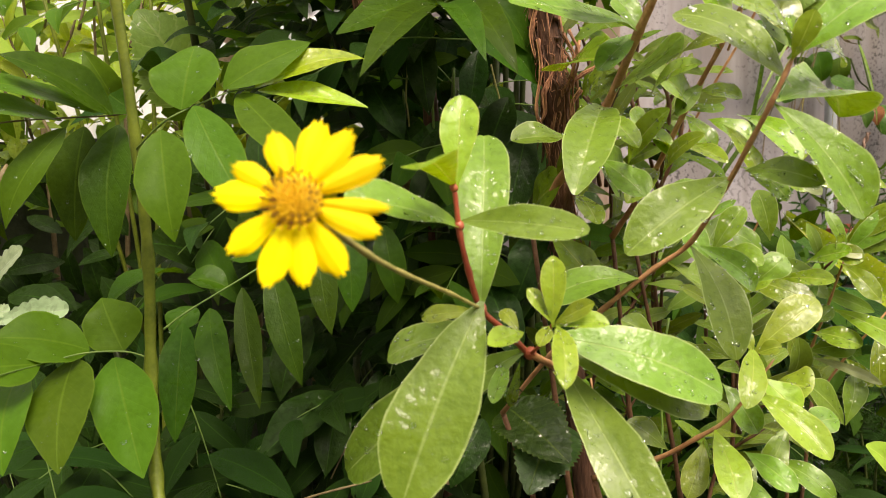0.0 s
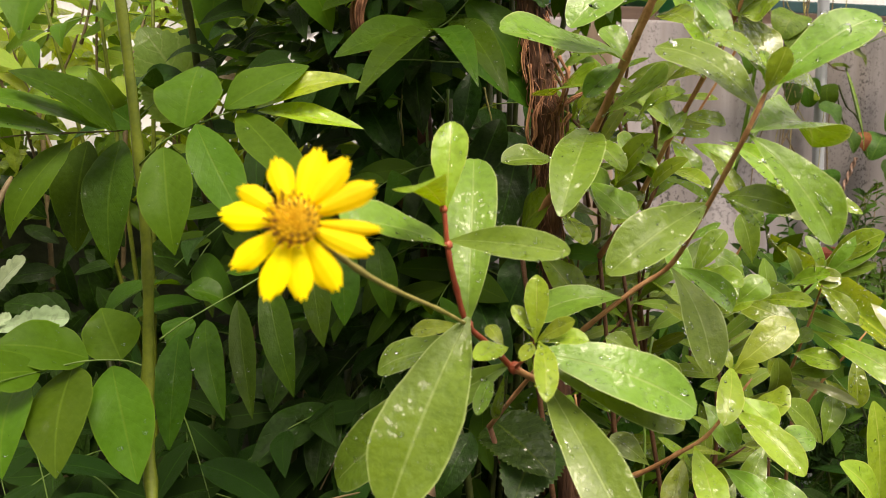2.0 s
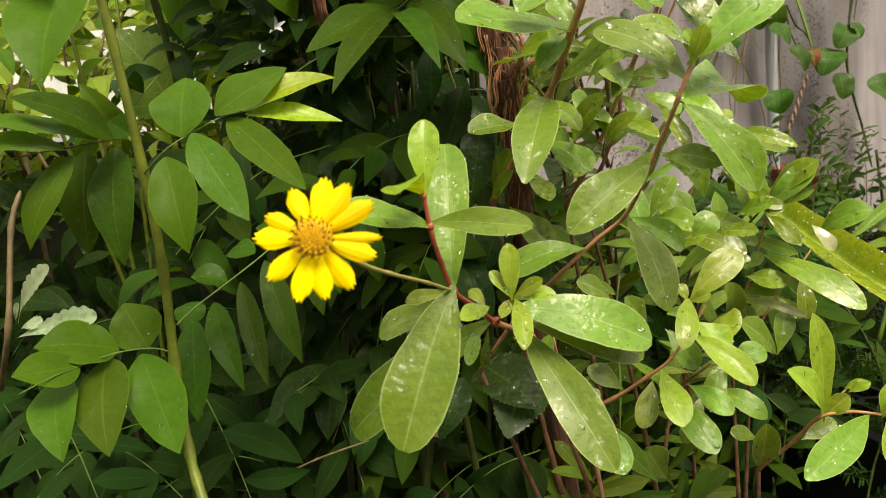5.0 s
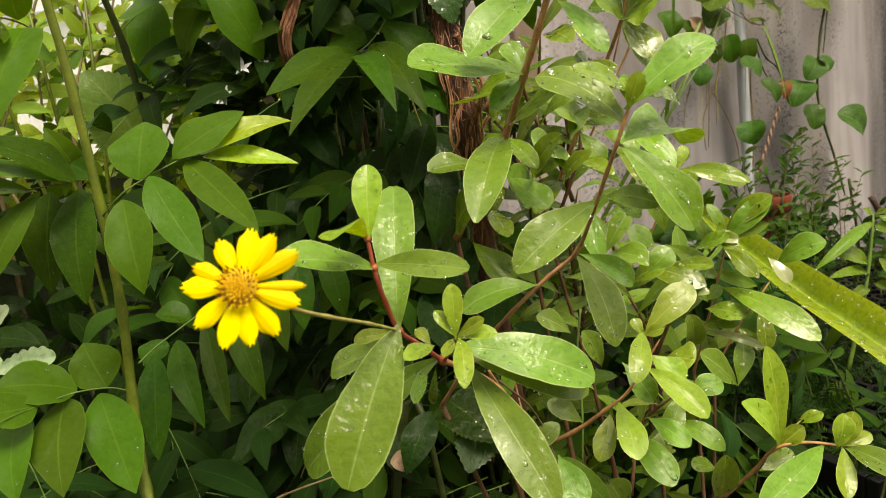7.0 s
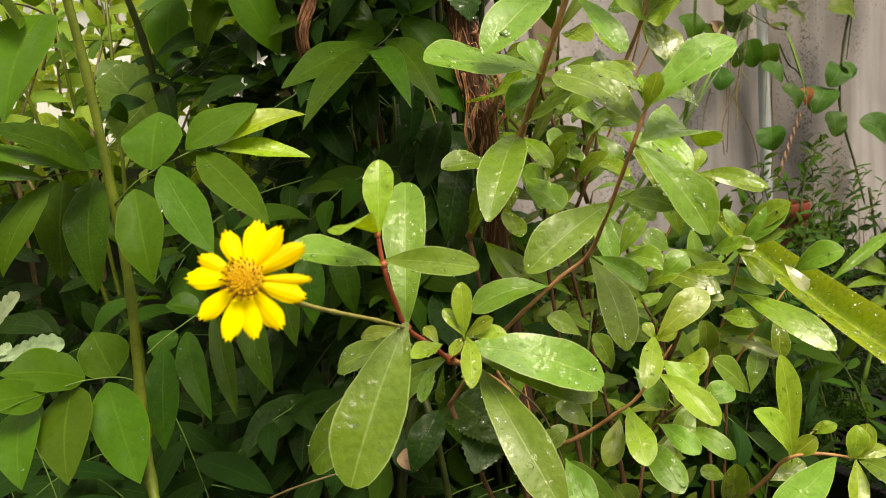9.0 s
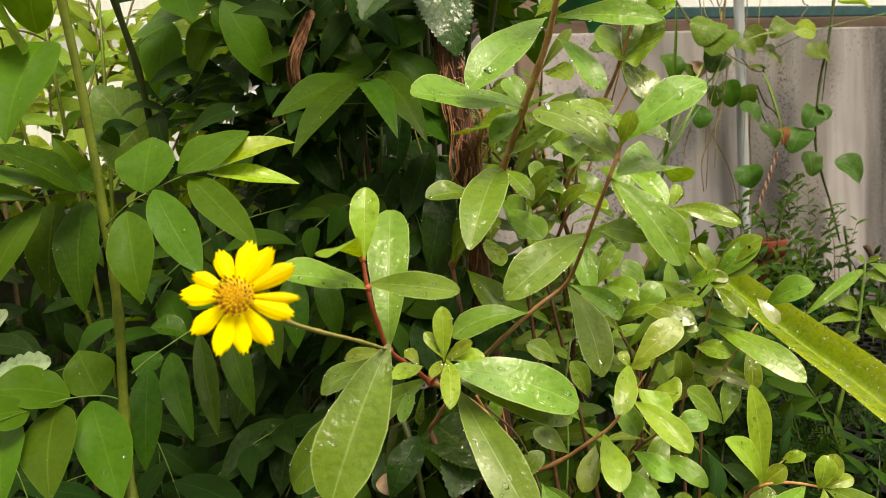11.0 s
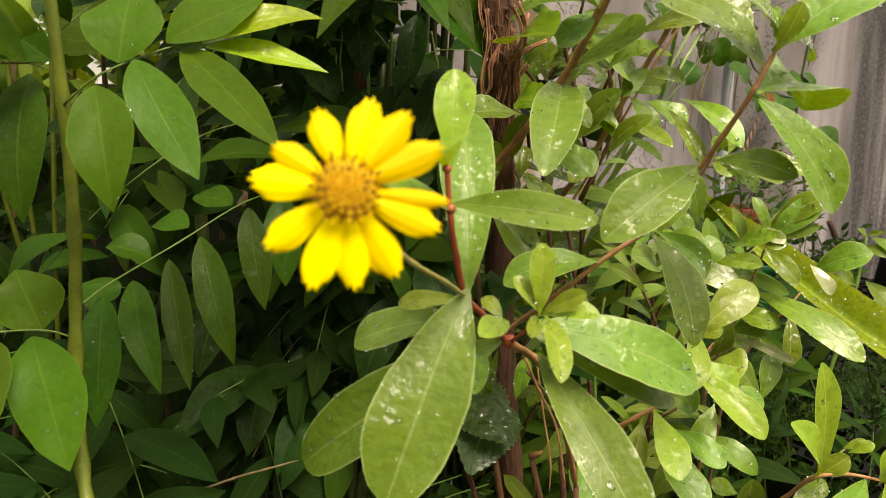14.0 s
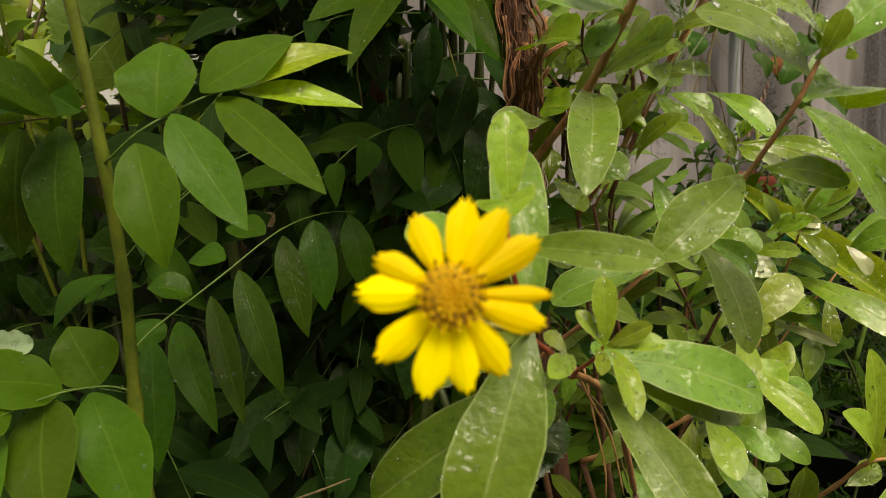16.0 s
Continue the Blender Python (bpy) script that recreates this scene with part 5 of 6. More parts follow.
# dry tendrils hanging beside the pipe
for k, way in enumerate((
    [(0.547, 1.134, 1.104), (0.537, 1.131, 1.026), (0.539, 1.131, 0.956), (0.521, 1.125, 0.903), (0.511, 1.121, 0.815)],
    [(0.534, 1.130, 1.052), (0.529, 1.128, 0.991), (0.533, 1.129, 0.929), (0.516, 1.123, 0.877), (0.517, 1.124, 0.823)],
    [(0.503, 1.119, 1.103), (0.503, 1.119, 1.052), (0.520, 1.125, 1.035), (0.535, 1.130, 1.009)],
    [(0.489, 1.114, 1.103), (0.499, 1.118, 1.035), (0.500, 1.118, 0.983), (0.503, 1.119, 0.931), (0.495, 1.116, 0.843)],
    [(0.535, 1.130, 0.973), (0.516, 1.123, 0.939), (0.504, 1.119, 0.904), (0.492, 1.115, 0.870), (0.481, 1.111, 0.817)],
    [(0.520, 1.125, 0.930), (0.526, 1.127, 0.908), (0.540, 1.131, 0.884), (0.550, 1.135, 0.873)],
    [(0.568, 1.141, 0.981), (0.587, 1.148, 0.963), (0.612, 1.156, 0.958)],
    [(0.545, 1.133, 1.087), (0.530, 1.128, 1.052), (0.545, 1.133, 1.000), (0.550, 1.135, 0.977), (0.567, 1.141, 0.964)],
    [(0.608, 1.155, 1.087), (0.604, 1.153, 1.052), (0.601, 1.152, 1.021)],
    [(0.688, 1.182, 1.097), (0.690, 1.182, 1.066), (0.701, 1.186, 1.059), (0.689, 1.182, 1.046), (0.679, 1.179, 1.029)],
    [(0.454, 1.102, 1.069), (0.473, 1.109, 1.044), (0.499, 1.118, 1.016), (0.534, 1.129, 0.987)],
    [(0.575, 1.143, 0.928), (0.570, 1.142, 0.874), (0.565, 1.140, 0.810)],
)):
    stem(climber, "tendril", stalk if k % 3 else stalk_brown, 0.0010, 0.0007, way, sides=5, knots=0.3)
leaves(climber, grass_light, "grass", [
    ((0.490, 1.099, 0.973), (0.418, 1.064, 0.861), 0.0038, 0, 0.05),
    ((0.497, 1.101, 0.951), (0.433, 1.069, 0.860), 0.0038, 0, 0.05),
    ((0.535, 1.114, 0.998), (0.492, 1.089, 0.929), 0.0038, 0, 0.05),
    ((0.636, 1.148, 1.015), (0.561, 1.112, 1.003), 0.0038, 0, 0.05),
    ((0.600, 1.136, 0.956), (0.630, 1.136, 0.842), 0.0038, 0, 0.05),
])
stem(climber, "stem", cane_dark, 0.0022, 0.0018, [(0.760, 1.206, 1.122), (0.746, 1.202, 1.024), (0.721, 1.193, 0.933), (0.711, 1.190, 0.842), (0.724, 1.194, 0.784), (0.741, 1.200, 0.735), (0.761, 1.207, 0.665)])
stem(climber, "stem", stalk_brown, 0.0011, 0.0009, [(0.551, 1.141, 1.096), (0.539, 1.137, 1.054), (0.522, 1.131, 0.977), (0.510, 1.127, 0.918), (0.505, 1.125, 0.866), (0.497, 1.122, 0.783)])
stem(climber, "stem", stalk_brown, 0.001, 0.0008, [(0.547, 1.139, 0.977), (0.532, 1.134, 0.917), (0.513, 1.128, 0.869), (0.491, 1.120, 0.828), (0.492, 1.120, 0.779)])
stem(climber, "stem", stalk_brown, 0.001, 0.0008, [(0.512, 1.132, 0.869), (0.538, 1.142, 0.824), (0.553, 1.147, 0.782), (0.557, 1.148, 0.745)])
stem(climber, "stem", stalk_brown, 0.0009, 0.0008, [(0.475, 1.120, 0.881), (0.461, 1.115, 0.843), (0.455, 1.113, 0.791)])
stem(climber, "stem", stalk_brown, 0.0009, 0.0008, [(0.450, 1.106, 1.079), (0.473, 1.114, 1.042), (0.502, 1.124, 1.019), (0.558, 1.143, 0.981), (0.605, 1.159, 0.959)])
stem(climber, "stem", cane_dark, 0.0014, 0.0011, [(0.599, 1.157, 0.939), (0.615, 1.162, 0.908), (0.634, 1.169, 0.893), (0.653, 1.175, 0.860)])
stem(climber, "stem", cane_dark, 0.0012, 0.001, [(0.600, 1.162, 0.927), (0.612, 1.167, 0.890), (0.625, 1.171, 0.871)])
stem(climber, "stem", stalk_green, 0.0012, 0.001, [(0.605, 1.148, 0.963), (0.627, 1.156, 0.902), (0.644, 1.162, 0.856), (0.653, 1.165, 0.826)])
stem(climber, "stem", stalk_brown, 0.0012, 0.001, [(0.580, 1.140, 0.906), (0.576, 1.138, 0.861), (0.578, 1.139, 0.807), (0.571, 1.137, 0.731)])
stem(climber, "stem", stalk_green, 0.001, 0.0008, [(0.863, 1.236, 1.045), (0.766, 1.203, 1.030), (0.684, 1.175, 1.013), (0.622, 1.154, 0.992), (0.584, 1.141, 0.990)])
stem(climber, "stem", stalk_green, 0.0012, 0.001, [(0.520, 1.119, 0.963), (0.488, 1.109, 0.931), (0.451, 1.096, 0.882), (0.424, 1.087, 0.838)])
stem(climber, "stem", stalk_brown, 0.001, 0.0008, [(0.520, 1.125, 1.170), (0.507, 1.120, 1.116), (0.528, 1.128, 1.065), (0.559, 1.138, 0.985)])
stem(climber, "stem", stalk_brown, 0.0009, 0.0008, [(0.451, 1.106, 1.173), (0.486, 1.118, 1.115), (0.526, 1.132, 1.056)])
stem(climber, "stem", stalk_brown, 0.001, 0.0009, [(0.574, 1.148, 1.195), (0.557, 1.143, 1.149), (0.584, 1.152, 1.079), (0.576, 1.149, 1.005)])
stem(climber, "stem", cane_dark, 0.0012, 0.001, [(0.771, 1.210, 1.135), (0.749, 1.203, 1.032), (0.726, 1.195, 0.905)])
stem(climber, "stem", stalk_brown, 0.0008, 0.0007, [(0.732, 1.202, 1.223), (0.726, 1.200, 1.156), (0.712, 1.195, 1.098)])
stem(climber, "stem", cane_dark, 0.0022, 0.003, [(0.776, 1.219, 0.691), (0.80, 1.235, 0.55), (0.80, 1.23, 0.3), (0.78, 1.22, -0.02)])

# stems carry on down to the soil
for plant, wood, r, pts in (
    (herb, stem_shade, 0.0022, [(0.076, 0.30, 0.708), (0.095, 0.32, 0.5), (0.09, 0.36, 0.2), (0.09, 0.36, -0.02)]),
    (shrub, stem_shade, 0.0024, [(0.031, 0.36, 0.726), (0.08, 0.39, 0.55), (0.13, 0.41, 0.3), (0.15, 0.42, -0.02)]),
    (shrub, stem_shade, 0.0026, [(0.054, 0.43, 0.805), (0.08, 0.44, 0.6), (0.14, 0.44, 0.3), (0.16, 0.43, -0.02)]),
    (shrub, stem_shade, 0.0024, [(0.102, 0.45, 0.795), (0.12, 0.45, 0.6), (0.16, 0.45, 0.3), (0.17, 0.44, -0.02)]),
    (shrub, stem_shade, 0.0022, [(0.118, 0.47, 0.794), (0.15, 0.47, 0.6), (0.17, 0.45, 0.3), (0.17, 0.44, -0.02)]),
    (shrub, stem_shade, 0.0026, [(0.073, 0.36, 0.692), (0.12, 0.38, 0.5), (0.16, 0.40, 0.25), (0.17, 0.42, -0.02)]),
    (shrub, stem_shade, 0.0022, [(0.20, 0.44, 0.695), (0.20, 0.44, 0.5), (0.19, 0.43, 0.25), (0.18, 0.43, -0.02)]),
    (shrub, stem_shade, 0.0022, [(0.218, 0.45, 0.690), (0.205, 0.45, 0.5), (0.19, 0.44, 0.25), (0.18, 0.43, -0.02)]),
    (shrub, stem_shade, 0.0020, [(0.189, 0.50, 0.762), (0.19, 0.49, 0.5), (0.19, 0.46, 0.25), (0.18, 0.44, -0.02)]),
    (shrub, stem_shade, 0.0022, [(0.18, 0.36, 0.648), (0.185, 0.38, 0.5), (0.19, 0.40, 0.25), (0.18, 0.42, -0.02)]),
    (cane, cane_green, 0.0031, [(-0.083, 0.27, 0.70), (-0.075, 0.28, 0.5), (-0.065, 0.31, 0.25), (-0.06, 0.33, -0.02)]),
    (cane, cane_dark, 0.0034, [(-0.10, 0.50, 0.84), (-0.09, 0.48, 0.6), (-0.07, 0.42, 0.3), (-0.06, 0.36, -0.02)]),
    (cane, cane_dark, 0.0034, [(-0.06, 0.52, 0.66), (-0.06, 0.48, 0.5), (-0.05, 0.42, 0.25), (-0.05, 0.35, -0.02)]),
):
    stem(plant, "stem" if wood is stem_shade else "cane", wood, r * (0.45 if wood is stem_shade else 1.0), r * 1.4, pts)

# swollen red joints where the leaf pairs sit
for at, r in (((.019, .225, .807), 0.0017), ((.033, .235, .791), 0.0020), ((.014, .22, .831), 0.0014), ((.013, .22, .841), 0.0012)):
    bm = bmesh.new()
    bmesh.ops.create_icosphere(bm, subdivisions=2, radius=r)
    for q in bm.verts:
        q.co *= 1 + 0.12 * noise.noise(q.co * 900)
    part("joint", (bm, stem_red), herb, Matrix.Translation(at))

# ---- the flower ----
FLOWER = Vector((-.0117, .1391, .8456))
FACE = Vector((0.06, -0.95, 0.25)).normalized()
fz = FACE
fx = Vector((1, 0, 0)) - fz * fz.x
fx.normalize()
fy = fz.cross(fx)
FM = Matrix(((fx.x, fy.x, fz.x, FLOWER.x), (fx.y, fy.y, fz.y, FLOWER.y), (fx.z, fy.z, fz.z, FLOWER.z), (0, 0, 0, 1))) @ Matrix.Scale(1.13, 4)
bm = bmesh.new()
bmesh.ops.create_uvsphere(bm, u_segments=24, v_segments=12, radius=0.0038)
bmesh.ops.scale(bm, vec=(1, 1, 0.5), verts=bm.verts)
flower = part("flower", (bm, disc_orange), herb, FM, "open yellow flower with an orange disc")
for k in range(120):
    r, a = 0.0041 * math.sqrt((k + 0.5) / 120), k * 2.39996
    h = 0.0021 * math.sqrt(max(0, 1 - (r / 0.0047) ** 2)) + rng.uniform(0, 0.0008)
    p = FM @ Vector((r * math.cos(a), r * math.sin(a), h))
    lean = FM.to_3x3() @ Vector((0.5 * math.cos(a) * r / 0.0043, 0.5 * math.sin(a) * r / 0.0043, 1))
    tip = p + lean.normalized() * rng.uniform(0.0008, 0.0019)
    v, f = tube_data([p, p.lerp(tip, 0.5), tip], 0.00021, 0.00019, 5, 2)
    fl = part("floret", mesh_from("floret", v, f, anther_brown if k % 2 == 0 and r > 0.0021 else floret_yellow), flower)
PETALS = [(-17, 0.0108, 0.0042), (18, 0.0124, 0.0046), (40, 0.0128, 0.0043), (65, 0.0138, 0.0044), (96, 0.0134, 0.0025), (113, 0.0128, 0.0043), (149, 0.0124, 0.0048), (175, 0.0122, 0.0042), (200, 0.0127, 0.0045), (234, 0.0118, 0.0043), (277, 0.0115, 0.0047), (302, 0.0103, 0.0040)]
for ang, length, width in PETALS:
    rows, cols = 14, 13
    v, f, uv = [], [], []
    lift, twist = rng.uniform(-0.05, 0.10), rng.uniform(-0.2, 0.2)
    notch, lean = rng.uniform(0.8, 1.3), rng.uniform(-0.15, 0.15)
    for i in range(rows + 1):
        u = i / rows
        grow = math.sin(0.5 * math.pi * min(1, u / 0.62))
        half = 0.47 * width * (0.40 + 0.60 * grow) * (1 if u < 0.62 else 1 - 0.40 * ((u - 0.62) / 0.38) ** 1.7)
        for j in range(cols):
            s = 2 * j / (cols - 1) - 1
            cut = 0.0009 * notch * (0.5 + 0.5 * math.cos((s + lean) * 9.4 + math.pi)) * u ** 7 + 0.0010 * abs(s) ** 2.5 * u ** 5
            x = 0.0032 + (length - 0.0032) * u - cut
            y = half * s
            z = 0.0006 + lift * x - 0.08 * x * u + 0.00007 * math.cos(s * 12.5) * math.sin(math.pi * u) - 0.0007 * s * s + twist * y
            v.append((x, y, z))
            uv.append((u, 0.5 + 0.5 * s))
    for i in range(rows):
        for j in range(cols - 1):
            k = i * cols + j
            f.append((k, k + cols, k + cols + 1, k + 1))
    part("petal", mesh_from("petal", v, f, petal_yellow, uvs=uv), flower, FM @ Matrix.Rotation(radians(90 - ang), 4, "Z"))
# green cup behind the head
for k in range(7):
    a = 2 * math.pi * k / 7
    back = FM @ Vector((0.0008 * math.cos(a), 0.0008 * math.sin(a), -0.0035))
    tip = FM @ Vector((0.0062 * math.cos(a), 0.0062 * math.sin(a), -0.0008))
    leaf(flower, mid, "ovate", back, tip, 0.0032, 0, -0.05, name="sepal")

# ---- dense growth behind the sprigs ----
def between(box):
    return Vector([rng.uniform(a, b) for a, b in box])


back_shrub = thing("leafy_shrub", (0.2, 0.52, 0), "dense back growth of a bright green shrub with wet oblong leaves", "shrub")
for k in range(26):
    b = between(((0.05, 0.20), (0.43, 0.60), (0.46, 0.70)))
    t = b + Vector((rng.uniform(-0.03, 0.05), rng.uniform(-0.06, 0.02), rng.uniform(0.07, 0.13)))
    # low twigs take darker leaves: shade under the shrub put into colour
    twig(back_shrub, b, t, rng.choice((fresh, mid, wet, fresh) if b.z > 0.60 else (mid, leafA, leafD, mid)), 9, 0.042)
for k in range(12):
    b = between(((0.08, 0.15), (0.47, 0.58), (0.66, 0.82)))
    t = b + Vector((rng.uniform(-0.02, 0.05), rng.uniform(-0.05, 0.02), rng.uniform(0.07, 0.12)))
    twig(back_shrub, b, t, rng.choice((fresh, mid, wet, wet)), 9, 0.038)
for k in range(9):
    b = between(((0.085, 0.15), (0.44, 0.54), (0.80, 0.92)))
    t = b + Vector((rng.uniform(-0.02, 0.03), rng.uniform(-0.03, 0.02), rng.uniform(0.05, 0.08)))
    twig(back_shrub, b, t, rng.choice((fresh, mid, wet, wet)), 7, 0.028)
for k in range(5):
    b = Vector((0.08 + 0.03 * k, 0.5, 0.52))
    stem(back_shrub, "stem", stem_shade, 0.002, 0.003, [b, b.lerp(Vector((0.2, 0.52, 0)), 0.5), (0.18 + 0.01 * k, 0.52, -0.02)])

# rear bushes use the darkened leaflets, so their shade is partly painted
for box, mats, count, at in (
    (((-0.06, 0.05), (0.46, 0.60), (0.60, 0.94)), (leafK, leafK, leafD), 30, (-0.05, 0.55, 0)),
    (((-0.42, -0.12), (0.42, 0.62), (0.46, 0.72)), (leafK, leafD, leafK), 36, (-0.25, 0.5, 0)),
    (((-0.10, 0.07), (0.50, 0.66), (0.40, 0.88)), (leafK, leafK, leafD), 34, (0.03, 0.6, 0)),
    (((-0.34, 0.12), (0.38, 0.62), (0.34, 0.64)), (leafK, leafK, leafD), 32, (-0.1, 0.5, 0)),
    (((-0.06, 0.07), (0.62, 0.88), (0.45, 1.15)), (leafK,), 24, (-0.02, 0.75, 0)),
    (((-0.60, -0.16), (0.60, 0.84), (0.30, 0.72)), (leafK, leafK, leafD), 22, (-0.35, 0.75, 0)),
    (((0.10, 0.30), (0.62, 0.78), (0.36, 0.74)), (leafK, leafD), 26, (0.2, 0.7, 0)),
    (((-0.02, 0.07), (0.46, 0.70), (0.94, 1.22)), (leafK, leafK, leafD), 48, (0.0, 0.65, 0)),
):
    bush = thing("cane_shrub", at, "dark green compound foliage on thin canes, shade put into its leaf colour", "shrub", "shaded cane shrubs")
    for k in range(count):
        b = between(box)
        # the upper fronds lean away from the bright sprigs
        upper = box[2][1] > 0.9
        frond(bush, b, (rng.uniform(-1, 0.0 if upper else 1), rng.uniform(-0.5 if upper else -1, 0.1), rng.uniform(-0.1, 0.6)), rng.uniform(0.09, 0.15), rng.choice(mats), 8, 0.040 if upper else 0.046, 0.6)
    for k in range(4):
        x, y = rng.uniform(*box[0]), rng.uniform(*box[1])
        stem(bush, "cane", cane_dark, 0.0034, 0.0022, [(at[0] + 0.01 * k, at[1], -0.02), (0.5 * (at[0] + x), 0.5 * (at[1] + y), 0.4), (x, y + 0.04, 0.7), (x + 0.02, y + 0.04, box[2][1] - 0.05)])

bush = thing("cane_shrub", (0.1, 0.66, 0), "green compound leaves hanging from the top of a cane shrub", "shrub", "shaded cane shrubs")
for k in range(34):
    frond(bush, between(((0.05, 0.15), (0.50, 0.68), (1.04, 1.20))), (rng.uniform(-1, 1), rng.uniform(-0.35, 0.35), rng.uniform(0, 0.6)), rng.uniform(0.07, 0.11), rng.choice((leafD, leafA, leafA)), 8, 0.042, 0.45)
for k in range(4):
    stem(bush, "cane", cane_dark, 0.0034, 0.002, [(0.1 + 0.01 * k, 0.66, -0.02), (0.08 + 0.01 * k, 0.68, 0.4), (0.06 + 0.01 * k, 0.66, 0.8), (0.06 + 0.03 * k, 0.60, 1.15)])

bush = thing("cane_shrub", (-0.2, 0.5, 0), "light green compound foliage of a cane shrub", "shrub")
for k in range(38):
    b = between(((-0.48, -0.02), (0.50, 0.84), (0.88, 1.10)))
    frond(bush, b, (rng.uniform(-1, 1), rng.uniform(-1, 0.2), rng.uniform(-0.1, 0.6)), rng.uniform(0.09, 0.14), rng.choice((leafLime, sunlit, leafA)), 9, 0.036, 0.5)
for k in range(3):
    stem(bush, "cane", cane_green, 0.003, 0.002, [(-0.2 + 0.01 * k, 0.5, -0.02), (-0.22, 0.56 + 0.03 * k, 0.5), (-0.2 - 0.05 * k, 0.6, 1.05)])

def leaf_mass(name, label, boxes, size):
    """Far foliage, too deep to pick apart: real blades joined into one mesh a kind."""
    for box, material, count in boxes:
        v, f, uv = [], [], []
        for k in range(count):
            base = between(box)
            d = Vector((rng.uniform(-1, 1), rng.uniform(-0.5, 0.5), rng.uniform(-1.2, 0.3))).normalized()
            m = leaf_pose(base, base + d, rng.uniform(-40, 40))
            length = size * rng.uniform(0.6, 1.2)
            lv, lf, luv = leaf_data(length, length * rng.uniform(0.32, 0.46), 0.06, "ovate", 0.15, 6, 3)
            o = len(v)
            v += [m @ Vector(q) for q in lv]
            f += [tuple(o + i for i in q) for q in lf]
            uv += luv
        tagged(part(name, mesh_from(name, v, f, material, uvs=uv)), label, "foliage", kind="stuff")


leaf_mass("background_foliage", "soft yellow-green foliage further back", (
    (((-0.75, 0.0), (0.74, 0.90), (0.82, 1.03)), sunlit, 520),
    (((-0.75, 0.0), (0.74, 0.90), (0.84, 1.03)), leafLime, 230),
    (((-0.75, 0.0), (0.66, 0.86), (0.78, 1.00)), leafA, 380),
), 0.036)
leaf_mass("shaded_foliage", "dark foliage behind the stems, shade put into its leaf colour", (
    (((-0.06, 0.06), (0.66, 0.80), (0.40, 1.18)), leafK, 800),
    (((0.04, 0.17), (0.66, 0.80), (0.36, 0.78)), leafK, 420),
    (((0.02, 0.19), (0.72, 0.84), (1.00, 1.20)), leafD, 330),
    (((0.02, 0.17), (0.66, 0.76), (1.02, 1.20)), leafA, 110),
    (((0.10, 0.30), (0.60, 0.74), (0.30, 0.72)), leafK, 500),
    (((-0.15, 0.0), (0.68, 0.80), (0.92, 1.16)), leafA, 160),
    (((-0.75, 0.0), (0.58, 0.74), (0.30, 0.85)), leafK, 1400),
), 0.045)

# crown of the canes, overhead and unseen, added to shade the growth below
crown = thing("cane_shrub", (-0.05, 0.75, 0), "unseen leafy top of the cane shrub, added to shade the growth below", "shrub")
for k in range(36):
    b = between(((-0.06, 0.16), (0.46, 0.74), (1.14, 1.36)))
    frond(crown, b, (rng.uniform(-1, 1), rng.uniform(-1, 1), rng.uniform(0, 0.5)), rng.uniform(0.12, 0.18), rng.choice((leafA, leafD)), 9, 0.055, 0.5)
for k in range(5):
    x, y = rng.uniform(-0.1, 0.08), rng.uniform(0.4, 0.65)
    stem(crown, "cane", cane_dark, 0.004, 0.0025, [(-0.1 + 0.02 * k, 0.75 + 0.01 * k, -0.02), (-0.1 + 0.03 * k, 0.78, 0.5), (x, 0.76, 1.0), (x, y, 1.3)])

# growth against the parapet, far left; its sunlight is put into the leaf colour
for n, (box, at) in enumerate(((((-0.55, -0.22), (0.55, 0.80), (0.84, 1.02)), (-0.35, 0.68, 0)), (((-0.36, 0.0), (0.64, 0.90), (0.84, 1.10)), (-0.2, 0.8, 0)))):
    bush = thing("sun_toned_shrub", at, "yellow-green shrub against the parapet, sunlight put into its leaf colour", "shrub", "shrubs against the parapet")
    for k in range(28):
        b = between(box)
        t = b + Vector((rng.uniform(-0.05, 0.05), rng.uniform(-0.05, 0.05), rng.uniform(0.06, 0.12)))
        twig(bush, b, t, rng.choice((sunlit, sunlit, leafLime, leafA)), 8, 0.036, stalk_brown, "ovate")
    for k in range(3):
        stem(bush, "stem", stalk_brown, 0.004, 0.002, [(at[0] + 0.02 * k, at[1], -0.02), (at[0] + 0.04 * k - 0.04, at[1], 0.4), (at[0] + 0.08 * k - 0.08, at[1] + 0.02, 0.95)])

# ---- woody vine with shaggy bark ----
vine = thing("woody_vine", (0.07, 0.45, 0), "old woody vine with shaggy red-brown bark", "vine")
TRUNK = [(.052, .46, 1.056), (.058, .45, .989), (.062, .43, .933), (.066, .43, .901), (.069, .43, .866), (.072, .44, .819), (.074, .45, .764), (0.09, 0.45, 0.5), (0.08, 0.45, -0.02)]
stem(vine, "trunk", bark, 0.0056, 0.0072, TRUNK, sides=12)
